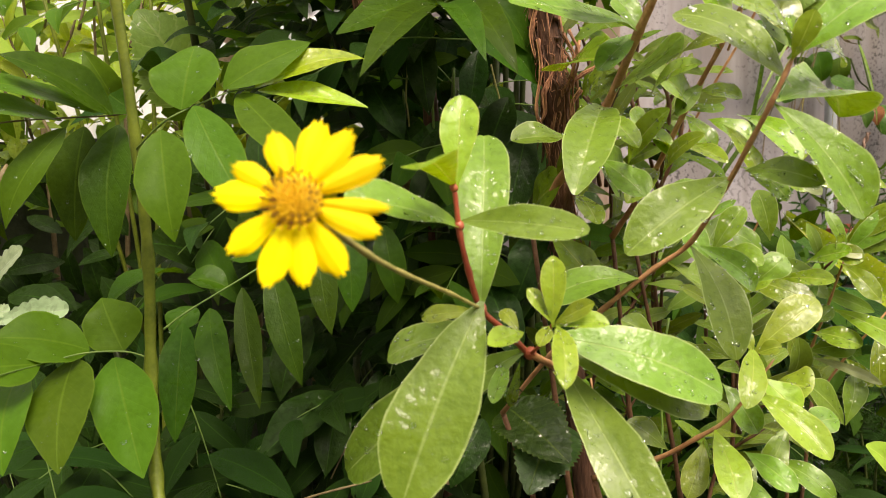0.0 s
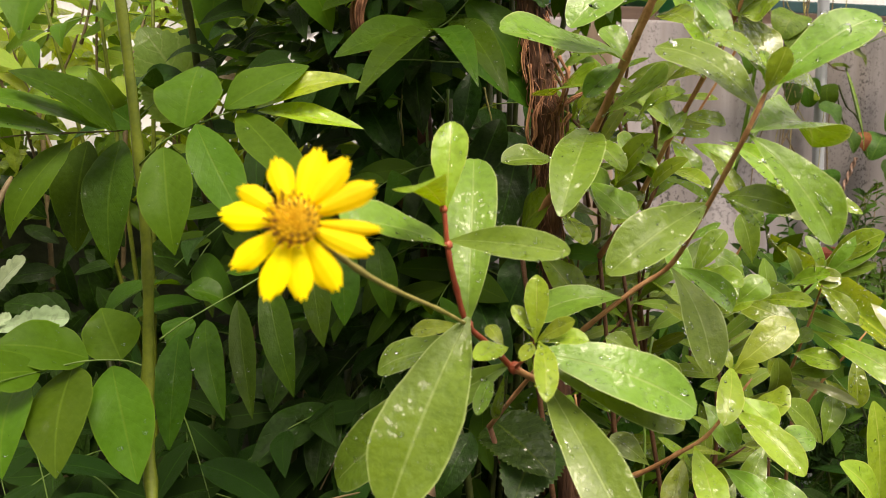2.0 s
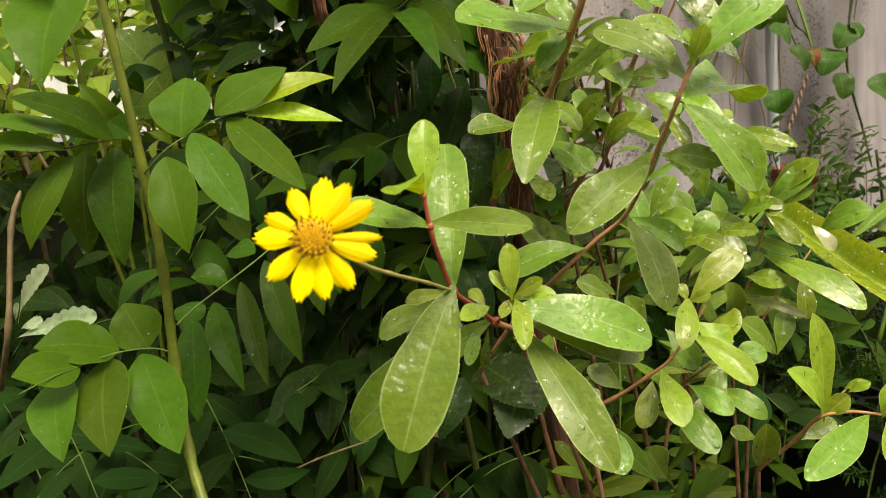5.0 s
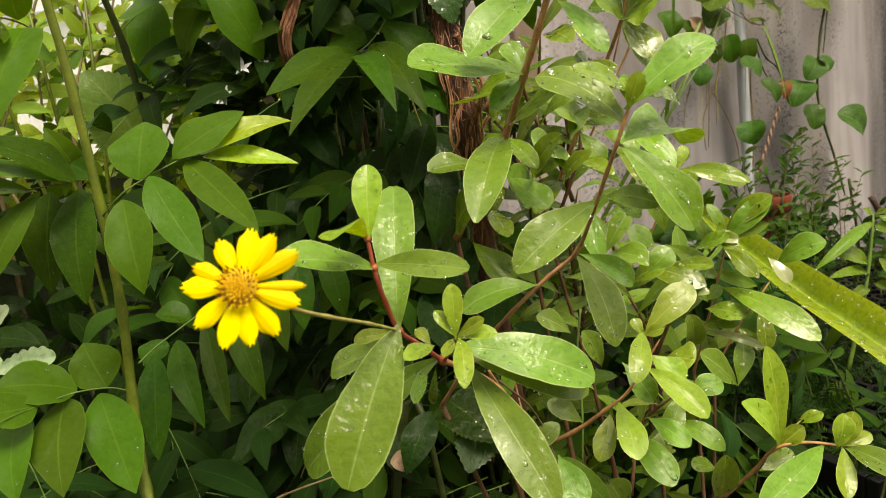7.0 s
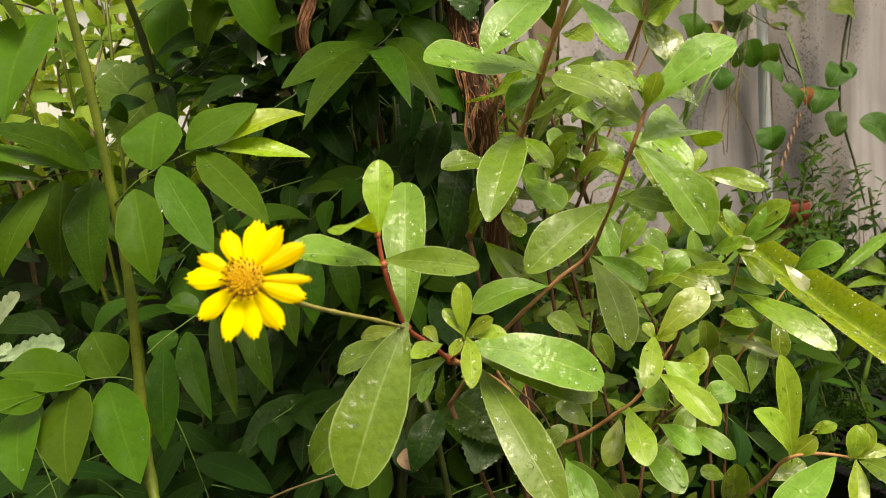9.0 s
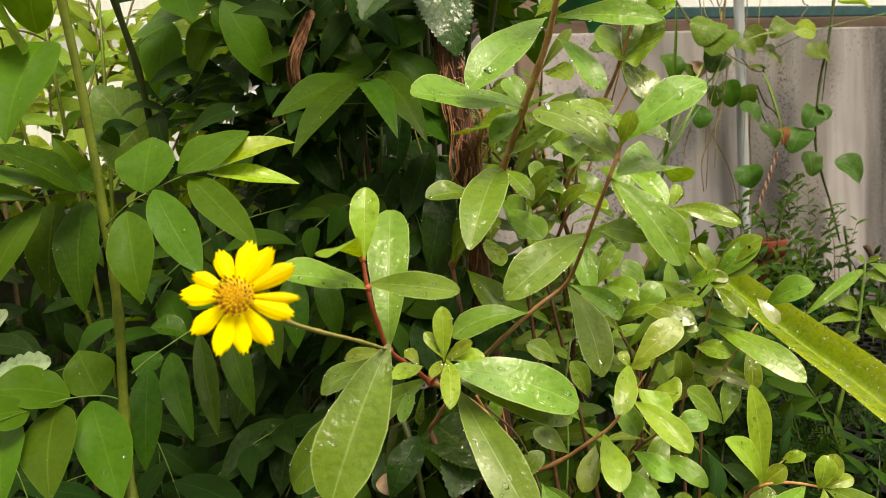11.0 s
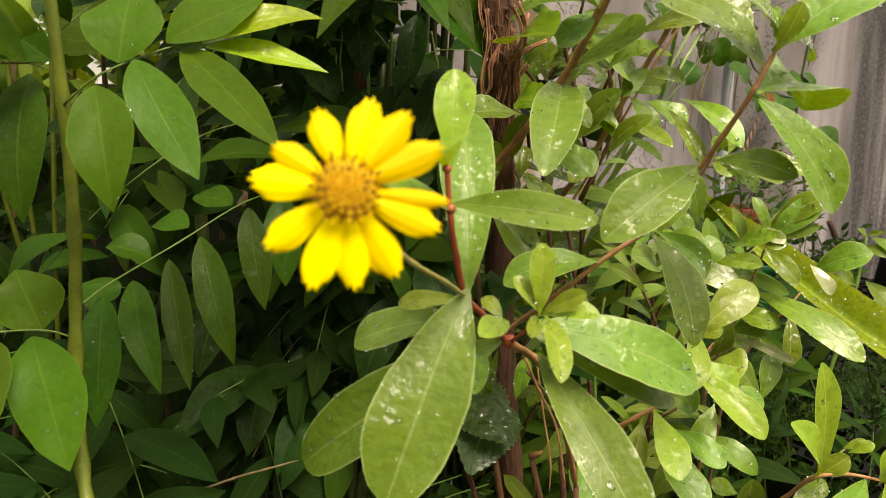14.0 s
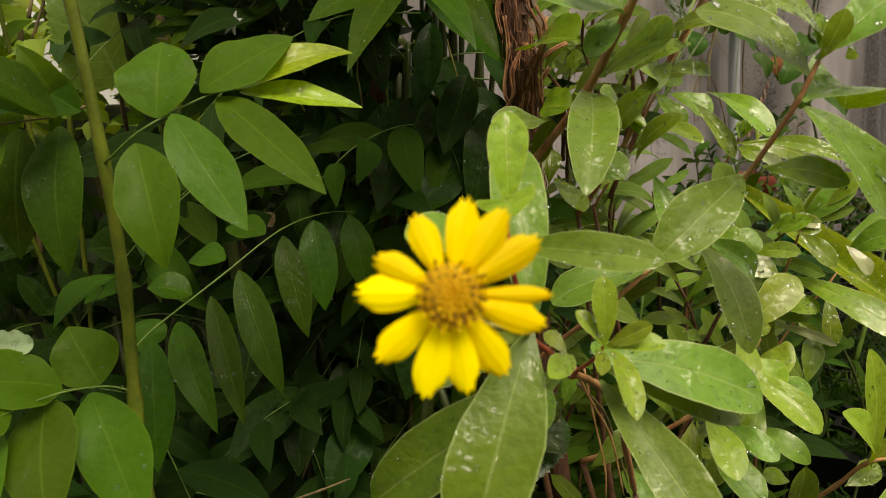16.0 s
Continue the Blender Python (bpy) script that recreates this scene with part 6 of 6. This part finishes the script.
# bark in ragged flakes and loose fibres that kink and lift off the trunk
for k in range(290):
    a, o = rng.uniform(0, 6.28), rng.uniform(0.0048, 0.0080)
    way = spline(TRUNK[:7], 6)
    first, pts = rng.randrange(0, 30), []
    flake = k % 7 == 0
    for c in way[first:first + rng.randrange(3, 6 if flake else 12)]:
        a += rng.uniform(-0.4, 0.4)
        q = o * rng.uniform(0.75, 1.25)
        pts.append(c + Vector((q * math.cos(a), q * math.sin(a), rng.uniform(-0.004, 0.004))))
    if len(pts) < 3:
        continue
    pts[-1] = pts[-1] + Vector((0.0035 * math.cos(a), 0.0035 * math.sin(a), rng.uniform(-0.004, 0.002)))
    r = rng.uniform(0.0010, 0.0018) if flake else rng.uniform(0.0002, 0.0006)
    stem(vine, "bark_strand", rng.choice((fibre, bark)) if flake else rng.choice((fibre, fibre, bark)), r, 0.3 * r, pts, sides=5, knots=0.45)
# rootlets and loose bark looping beside the trunk
for way in (
    [(0.059, 0.424, 0.902), (0.060, 0.424, 0.886), (0.057, 0.424, 0.867), (0.060, 0.424, 0.855), (0.063, 0.424, 0.842)],
    [(0.080, 0.424, 0.899), (0.076, 0.424, 0.882), (0.069, 0.424, 0.870), (0.066, 0.424, 0.856), (0.062, 0.424, 0.842)],
    [(0.091, 0.424, 0.887), (0.082, 0.424, 0.883), (0.075, 0.424, 0.876), (0.072, 0.424, 0.860), (0.072, 0.424, 0.844)],
    [(0.069, 0.424, 0.941), (0.061, 0.424, 0.923), (0.056, 0.424, 0.905), (0.058, 0.424, 0.892)],
    [(0.074, 0.424, 0.904), (0.079, 0.424, 0.891), (0.076, 0.424, 0.875), (0.077, 0.424, 0.856)],
    [(0.069, 0.424, 0.888), (0.062, 0.424, 0.876), (0.062, 0.424, 0.864), (0.057, 0.424, 0.856)],
    [(0.082, 0.424, 0.875), (0.077, 0.424, 0.866), (0.079, 0.424, 0.853)],
):
    for k in range(3):
        off = Vector((rng.uniform(-1, 1), rng.uniform(-1, 1), rng.uniform(-1, 1))) * 0.0014
        stem(vine, "rootlet", fibre if k else stem_brown, rng.uniform(0.0004, 0.0011), 0.0004, [Vector(q) + off * rng.uniform(0.4, 1.4) for q in way], sides=5, knots=0.35)
vine_two = thing("woody_vine", (-0.01, 0.50, 0), "thin dry vine stem with peeling orange-brown bark", "vine")
stem(vine_two, "trunk", bark, 0.0045, 0.0055, [(-.002, .5, 1.059), (-.004, .49, .974), (-.007, .5, .938), (0.0, 0.54, 0.8), (-0.01, 0.50, -0.02)], sides=10)
for way, reach, count in (
    ([(-.001, .465, .974), (-.004, .462, .958), (-.006, .465, .944), (-.006, .475, .935)], 0.0032, 16),
    ([(-.021, .46, .969), (-.028, .452, .951), (-.034, .45, .937), (-.034, .455, .923), (-.032, .47, .917)], 0.0040, 22),
):
    for k in range(count):
        off = Vector((rng.uniform(-1, 1), rng.uniform(-0.6, 0.6), 0)) * reach
        pts = [Vector(q) + off * (1.0 if 0 < j < len(way) - 1 else 0.5) + Vector((rng.uniform(-1, 1), rng.uniform(-1, 1), rng.uniform(-3, 3))) * 0.0006 for j, q in enumerate(way)]
        stem(vine_two, "bark_strand", fibre, rng.uniform(0.0005, 0.0012), rng.uniform(0.0002, 0.0006), pts, sides=5, knots=0.25)

# ---- strap-leaved plant and grass ----
strap = thing("strap_leaf_plant", (0.414, 0.082, 0), "long yellow-green strap leaf covered in water drops", "plant")
SECTIONS = [((.248, .56, .788), 0.0032), ((.261, .5, .762), 0.0208), ((.275, .437, .737), 0.0272), ((.285, .39, .722), 0.0296), ((.29, .345, .71), 0.0296), ((0.304, 0.270, 0.685), 0.0288), ((0.320, 0.186, 0.647), 0.0272), ((0.334, 0.112, 0.572), 0.0240), ((0.394, 0.082, 0.250), 0.0192), ((0.414, 0.082, -0.020), 0.0144)]
mid_path = spline([p for p, _ in SECTIONS], 6)
widths = [w for _, w in SECTIONS]
v, f, uv = [], [], []
for k, c in enumerate(mid_path):
    d = (mid_path[min(k + 1, len(mid_path) - 1)] - mid_path[max(0, k - 1)]).normalized()
    n = (Vector((-0.25, -0.55, 0.8)) - d * d.dot(Vector((-0.25, -0.55, 0.8)))).normalized()
    side = d.cross(n)
    q = min(k / 6, len(widths) - 1.001)
    w = widths[int(q)] * (1 - q % 1) + widths[int(q) + 1] * (q % 1)
    for j in range(9):
        s = j / 4 - 1
        v.append(c + side * s * 0.5 * w + n * (0.26 * w * abs(s) - 0.002 * math.cos(s * 3)))
        uv.append((k / len(mid_path), 0.5 + 0.5 * s))
for k in range(len(mid_path) - 1):
    for j in range(8):
        a = k * 9 + j
        f.append((a, a + 9, a + 10, a + 1))
part("leaf", mesh_from("leaf", v, f, strap_green, uvs=uv), strap)
rv, rf = tube_data([Vector(v[9 * k + 4]) + Vector((0.0004, 0.0008, -0.0012)) for k in range(0, len(mid_path), 3)], 0.0016, 0.0016, 6, 3)
part("midrib", mesh_from("midrib", rv, rf, strap_green), strap)
for k in range(900):
    i = rng.randrange(0, 9 * 34)
    j = i + rng.choice((1, 9, 10))
    p = Vector(v[i]).lerp(Vector(v[j]), rng.random())
    DROPS.append((p, Vector((-0.25, -0.55, 0.8)).normalized(), rng.choice((0.0003, 0.0004, 0.0006, 0.0009))))

hanging = thing("hanging_grass", (.452, .6, 1.121), "single narrow grass leaf hanging down", "grass")
leaf(hanging, grass_green, "grass", (.452, .6, 1.121), (.502, .6, .907), 0.006, 10, 0.04, name="blade")

# ---- drain pipe, vines on the wall ----
pipe = thing("pipe", (0.577, 1.165, 0), "pale grey plastic pipe standing before the wall", "pipe")
v, f = tube_data([(0.577, 1.165, 0.0), (0.577, 1.165, 0.5), (0.577, 1.165, 1.0), (0.577, 1.165, 1.7)], 0.0082, 0.0082, 16, 3)
part("tube", mesh_from("tube", v, f, pvc), pipe)
v, f = tube_data([(0.577, 1.165, 1.155), (0.577, 1.165, 1.172), (0.577, 1.165, 1.188)], 0.0105, 0.0105, 16, 2)
part("collar", mesh_from("collar", v, f, pvc), pipe)

# ---- pots, crate and sack by the wall ----
def revolve(profile, segs=32):
    v, f = [], []
    for r, z in profile:
        v += [(r * math.cos(2 * math.pi * k / segs), r * math.sin(2 * math.pi * k / segs), z) for k in range(segs)]
    for i in range(len(profile) - 1):
        for k in range(segs):
            a, b = i * segs + k, i * segs + (k + 1) % segs
            f.append((a, b, b + segs, a + segs))
    f.append(tuple(range(segs))[::-1])
    return v, f


def pot(name, at, radius, height, material, label):
    t = thing(name, at, label, "pot", "pots by the wall")
    r, h = radius, height
    v, f = revolve([(0.72 * r, 0), (0.74 * r, 0.002), (0.93 * r, h * 0.82), (0.935 * r, h * 0.83), (1.0 * r, h * 0.835), (1.02 * r, h * 0.99), (1.0 * r, h), (0.95 * r, h), (0.92 * r, h * 0.9), (0.7 * r, 0.01)])
    part("body", mesh_from("body", v, f, material), t, Matrix.Translation(at))
    bm = bmesh.new()
    bmesh.ops.create_circle(bm, cap_ends=True, segments=24, radius=0.92 * r)
    for q in bm.verts:
        q.co.z = 0.003 * rng.uniform(-1, 1)
    part("soil", (bm, soil), t, Matrix.Translation(Vector(at) + Vector((0, 0, h * 0.88))))
    return t


CRATE_TOP = 0.54
crate = thing("black_crate", (0.66, 0.93, 0), "black plastic crate with a honeycomb top", "crate")
CR = Matrix.Translation((0.66, 0.93, 0)) @ Matrix.Rotation(WALL_TURN, 4, "Z")
v, f = [], []
cell = 0.0155
for row in range(-11, 12):
    for col in range(-13, 14):
        cx, cy = col * cell * 1.732 + (row % 2) * cell * 0.866, row * cell * 1.5
        base = len(v)
        for k in range(6):
            a = radians(60 * k + 30)
            for r, z in ((cell * 1.0, 0), (cell * 1.0, 0.006), (cell * 0.80, 0.006), (cell * 0.80, 0)):
                v.append((cx + r * math.cos(a), cy + r * math.sin(a), z))
        for k in range(6):
            n = (k + 1) % 6
            for q in (1, 2):
                f.append((base + 4 * k + q, base + 4 * n + q, base + 4 * n + q + 1, base + 4 * k + q + 1))
part("grid", mesh_from("grid", v, f, plastic_black, smooth=False), crate, CR @ Matrix.Translation((0, 0, CRATE_TOP - 0.006)))
for sx, sy, w, d in ((0, 0.27, 0.76, 0.014), (0, -0.27, 0.76, 0.014), (0.373, 0, 0.014, 0.526), (-0.373, 0, 0.014, 0.526)):
    part("side_panel", (box_bm(w, d, CRATE_TOP - 0.01, 0.003), plastic_black), crate, CR @ Matrix.Translation((sx, sy, (CRATE_TOP - 0.01) / 2)))

pot("flower_pot", (0.590, 1.13, CRATE_TOP), 0.034, 0.155, terracotta, "orange terracotta pot with weeds on the crate")
pot("flower_pot", (0.535, 1.0, CRATE_TOP), 0.045, 0.10, plastic_green, "low green plastic pot on the crate")
pot("flower_pot", (0.39, 0.89, CRATE_TOP), 0.058, 0.13, plastic_green, "green plastic pot behind the shrub")
pot("flower_pot", (0.329, 1.176, WALL_TOP), 0.050, 0.12, plastic_green, "dark green plastic pot standing on the wall top")

post = part("wooden_post", (box_bm(0.03, 0.03, 1.5, 0.003), post_wood), None, Matrix.Translation((0.190, 0.90, 0.75)))
tagged(post, "rough pinkish wooden post behind the shrub", "post")

# the weeds' darkest greens also hold shade in their colour
for x, y, z, mats, n, size in ((0.590, 1.13, CRATE_TOP + 0.14, (leafK, leafD, leafK), 8, 0.026), (0.60, 1.07, CRATE_TOP, (leafK, leafD, leafK), 14, 0.030), (0.535, 1.0, CRATE_TOP + 0.088, (vine_leaf, leafD), 8, 0.026), (0.53, 1.07, CRATE_TOP, (leafK, leafD), 6, 0.035), (0.76, 1.14, CRATE_TOP, (leafK, grass_green), 7, 0.026), (0.39, 0.89, CRATE_TOP + 0.115, (leafD, leafK), 7, 0.032), (0.56, 1.13, CRATE_TOP, (leafD, leafK, leafK), 6, 0.034), (0.60, 1.04, CRATE_TOP, (leafK, leafK, leafK), 6, 0.030), (0.49, 1.03, CRATE_TOP, (leafK, leafK), 12, 0.040), (0.46, 1.10, CRATE_TOP, (leafK, leafK), 10, 0.040), (0.53, 1.12, CRATE_TOP, (leafK, leafK), 9, 0.038), (0.67, 1.06, CRATE_TOP, (leafK, leafK), 3, 0.026), (0.74, 1.19, CRATE_TOP, (leafK, leafK), 8, 0.028), (0.70, 1.0, CRATE_TOP, (leafD, leafK), 3, 0.028), (0.72, 1.10, CRATE_TOP, (leafK, leafK), 4, 0.024), (0.74, 0.92, CRATE_TOP, (leafD, leafK), 3, 0.026)):
    weed = thing("potted_weed", (x, y, z), "small dark weeds growing among the pots", "weed", "weeds on the crate")
    for k in range(n):
        b = Vector((x + rng.uniform(-0.04, 0.04), y + rng.uniform(-0.04, 0.04), z))
        twig(weed, b, b + Vector((rng.uniform(-0.05, 0.05), rng.uniform(-0.03, 0.03), rng.uniform(0.10, 0.19) if n == 14 else rng.uniform(0.04, 0.12))), rng.choice(mats), 10, 0.8 * size, cane_dark, rng.choice(("ovate", "ovate", "lance")))

narrow = thing("narrow_leaf_weed", (0.663, 1.136, 0.660), "upright weed with narrow dark leaves before the wall", "weed")
for base, tip in (
    ((0.627, 1.124, 0.666), (0.659, 1.146, 0.791)),
    ((0.627, 1.124, 0.666), (0.634, 1.137, 0.775)),
    ((0.663, 1.136, 0.658), (0.676, 1.151, 0.769)),
    ((0.697, 1.148, 0.652), (0.724, 1.168, 0.742)),
    ((0.680, 1.142, 0.655), (0.744, 1.175, 0.725)),
    ((0.721, 1.156, 0.646), (0.717, 1.165, 0.701)),
    ((0.607, 1.117, 0.667), (0.613, 1.130, 0.728)),
    ((0.646, 1.131, 0.660), (0.700, 1.159, 0.732)),
    ((0.732, 1.160, 0.642), (0.780, 1.187, 0.703)),
):
    base, tip = Vector(base), Vector(tip)
    stem(narrow, "stem", stalk_brown, 0.0009, 0.0006, [(base.x, base.y, CRATE_TOP), base, base.lerp(tip, 0.5) + Vector((0.004, 0, 0)), tip], sides=5, knots=0.1)
    count = int((tip - base).length / 0.0085)
    for k in range(count):
        q = base.lerp(tip, (k + 1) / count)
        way = Vector((rng.uniform(0.5, 1.0) * (1 if k % 2 else -1), rng.uniform(-0.5, 0.3), rng.uniform(0.0, 0.75))).normalized()
        back_leaf(narrow, rng.choice((leafD, vine_leaf, leafK)), "lance", q, q + way * rng.uniform(0.012, 0.026), rng.uniform(-30, 30))

stick = thing("stick", (0.85, 1.16, CRATE_TOP), "dark weathered stick leaning on the wall", "stick")
stem(stick, "shaft", batten_wood, 0.007, 0.006, [(.94, 1.294, .506), (.879, 1.268, .579), (.848, 1.273, .645)], sides=6, knots=0.05)
rope = thing("rope", (0.587, 1.153, 0.726), "thin twisted pinkish rope hanging before the wall", "rope")
for k in range(2):
    stem(rope, "strand", rope_pink, 0.0019, 0.0019, [Vector((0.637, 1.170, 0.830)).lerp(Vector((0.587, 1.153, 0.726)), j / 20) + Vector((0.0022 * math.cos(j * 1.3 + 3.14 * k), 0.0022 * math.sin(j * 1.3 + 3.14 * k), 0)) for j in range(21)], sides=5, knots=0)

SACK = (0.93, 0.99, CRATE_TOP)
sack = thing("black_sack", SACK, "black fabric sack resting on the crate", "sack")
v, f = revolve([(0.15, 0), (0.162, 0.02), (0.15, 0.10), (0.125, 0.20), (0.09, 0.28), (0.06, 0.315), (0.045, 0.31)], 48)
v = [Vector((x * (1 + 0.05 * math.sin(5 * math.atan2(y, x) + 9 * z)), y * (1 + 0.05 * math.cos(4 * math.atan2(y, x))), z)) for x, y, z in v]
part("body", mesh_from("body", v, f, sack_black), sack, Matrix.Translation(SACK))
v, f = tube_data([(SACK[0] + 0.05 * math.cos(a), SACK[1] + 0.05 * math.sin(a), CRATE_TOP + 0.305 + 0.004 * math.sin(3 * a)) for a in (0, 1, 2, 3, 4, 5, 6.2)], 0.004, 0.004, 6, 4)
part("cord", mesh_from("cord", v, f, stalk_brown), sack)

# low weeds between the crate and the shrub
for n, at in enumerate(((0.36, 0.60), (0.46, 0.62), (0.30, 0.66), (0.34, 0.72), (0.43, 0.74))):
    weed = thing("low_weed", (at[0], at[1], 0), "tangle of small dark green weeds", "weed", "weeds below the shrub")
    for k in range(12):
        b = Vector((at[0] + rng.uniform(-0.08, 0.08), at[1] + rng.uniform(-0.07, 0.07), rng.uniform(0.42, 0.53)))
        twig(weed, b, b + Vector((rng.uniform(-0.05, 0.05), rng.uniform(-0.05, 0.05), rng.uniform(0.08, 0.16))), rng.choice((leafK, leafK, leafD)), 9, 0.042, cane_dark, rng.choice(("fern", "fern", "lance")))
    for k in range(3):
        stem(weed, "stem", stalk_green, 0.002, 0.0015, [(at[0], at[1], -0.02), (at[0] + 0.02 * k, at[1], 0.2), (at[0] + 0.03 * k - 0.03, at[1] + 0.01, 0.45)])

# fallen dry leaf caught in the twigs
for base, tip, w in (((-.02, .5, .836), (-.012, .49, .819), 0.014), ((-.078, .5, .802), (-.073, .5, .793), 0.009), ((-0, .42, .676), (.007, .41, .665), 0.016), ((-.136, .53, .924), (-.121, .52, .916), 0.008), ((-.140, .53, .912), (-.122, .52, .907), 0.009), ((-.096, .53, .952), (-.088, .52, .947), 0.006), ((-.064, .53, .909), (-.058, .52, .900), 0.008)):
    dry = thing("dry_leaf", base, "small pale dry leaf caught between the stems", "leaf", "fallen dry leaves")
    leaf(dry, dry_leaf, "ovate", base, tip, w, 0, 0.1, name="blade")

# small white blossoms
petal_white = rough_material("petal_white", (0.62, 0.60, 0.64), (0.85, 0.84, 0.86), 400, 0.6, 0.2, 0.0003)


def blossom(at, facing, size, label, spray=None):
    t = thing("white_blossom", at, label, "flower", "white blossoms")
    f = Vector(facing).normalized()
    u = f.orthogonal().normalized()
    for k in range(5):
        d = u.copy()
        d.rotate(Matrix.Rotation(k * 1.2566 + rng.uniform(-0.2, 0.2), 3, f))
        tip = Vector(at) + (d + 0.35 * f).normalized() * size * rng.uniform(0.8, 1.15)
        m = leaf_pose(at, tip, 0, f)
        v, fc, uv = leaf_data((tip - Vector(at)).length, size * 0.36, 0.08, "ovate", 0.2, 8, 5)
        part("petal", mesh_from("petal", v, fc, petal_white, uvs=uv), t, m)
    if spray:
        stem(t, "flower_stalk", stalk_green, 0.0007, 0.0005, [at, Vector(at).lerp(Vector(spray), 0.5) + Vector((0.002, 0, 0.001)), spray], sides=5, knots=0)
    return t


blossom((-.061, .445, .922), (0.1, -0.8, 0.5), 0.0068, "small white blossom among dark narrow leaves", (-.070, .47, .914))
blossom((-.073, .445, .907), (-0.5, -0.7, 0.3), 0.0078, "small white blossom hanging among dark leaves", (-.080, .47, .913))
blossom((-.050, .450, .924), (0.5, -0.7, 0.4), 0.0055, "half-open white blossom among dark leaves", (-.058, .47, .920))
blossom((.523, .620, .639), (0.2, -0.7, 0.6), 0.005, "tiny white blossom on a weed by the crate", (.515, .64, .56))

# ---- rain drops on the leaves ----
cap = bmesh.new()
bmesh.ops.create_icosphere(cap, subdivisions=2, radius=1.0)
cv = [q.co.copy() for q in cap.verts]
cf = [[q.index for q in face.verts] for face in cap.faces]
cap.free()
small = bmesh.new()
bmesh.ops.create_icosphere(small, subdivisions=1, radius=1.0)
sv = [q.co.copy() for q in small.verts]
sf = [[q.index for q in face.verts] for face in small.faces]
small.free()
v, f = [], []
for p, n, r in DROPS:
    base, q = len(v), n.to_track_quat("Z", "Y").to_matrix()
    s = Vector((r * rng.uniform(0.8, 1.5), r * rng.uniform(0.8, 1.3), r * 0.45))
    dv, df = (cv, cf) if r > 0.00045 else (sv, sf)
    v += [p + q @ Vector((c.x * s.x, c.y * s.y, c.z * s.z + r * 0.25)) for c in dv]
    f += [[base + k for k in face] for face in df]
for p, q, r in POOLS:
    base, ph = len(v), rng.uniform(0, 6)
    for c in cv:
        a = math.atan2(c.y, c.x)
        k = 1 + 0.28 * math.sin(2 * a + ph) + 0.16 * math.sin(5 * a + 2 * ph)
        v.append(p + q @ Vector((1.5 * r * k * c.x, r * k * c.y, 0.14 * r * c.z + 0.04 * r)))
    f += [[base + k for k in face] for face in cf]
drops = part("water_drops", mesh_from("water_drops", v, f, water))
drops.visible_shadow = False
tagged(drops, "clear rain drops lying on the leaves", "water", kind="stuff")
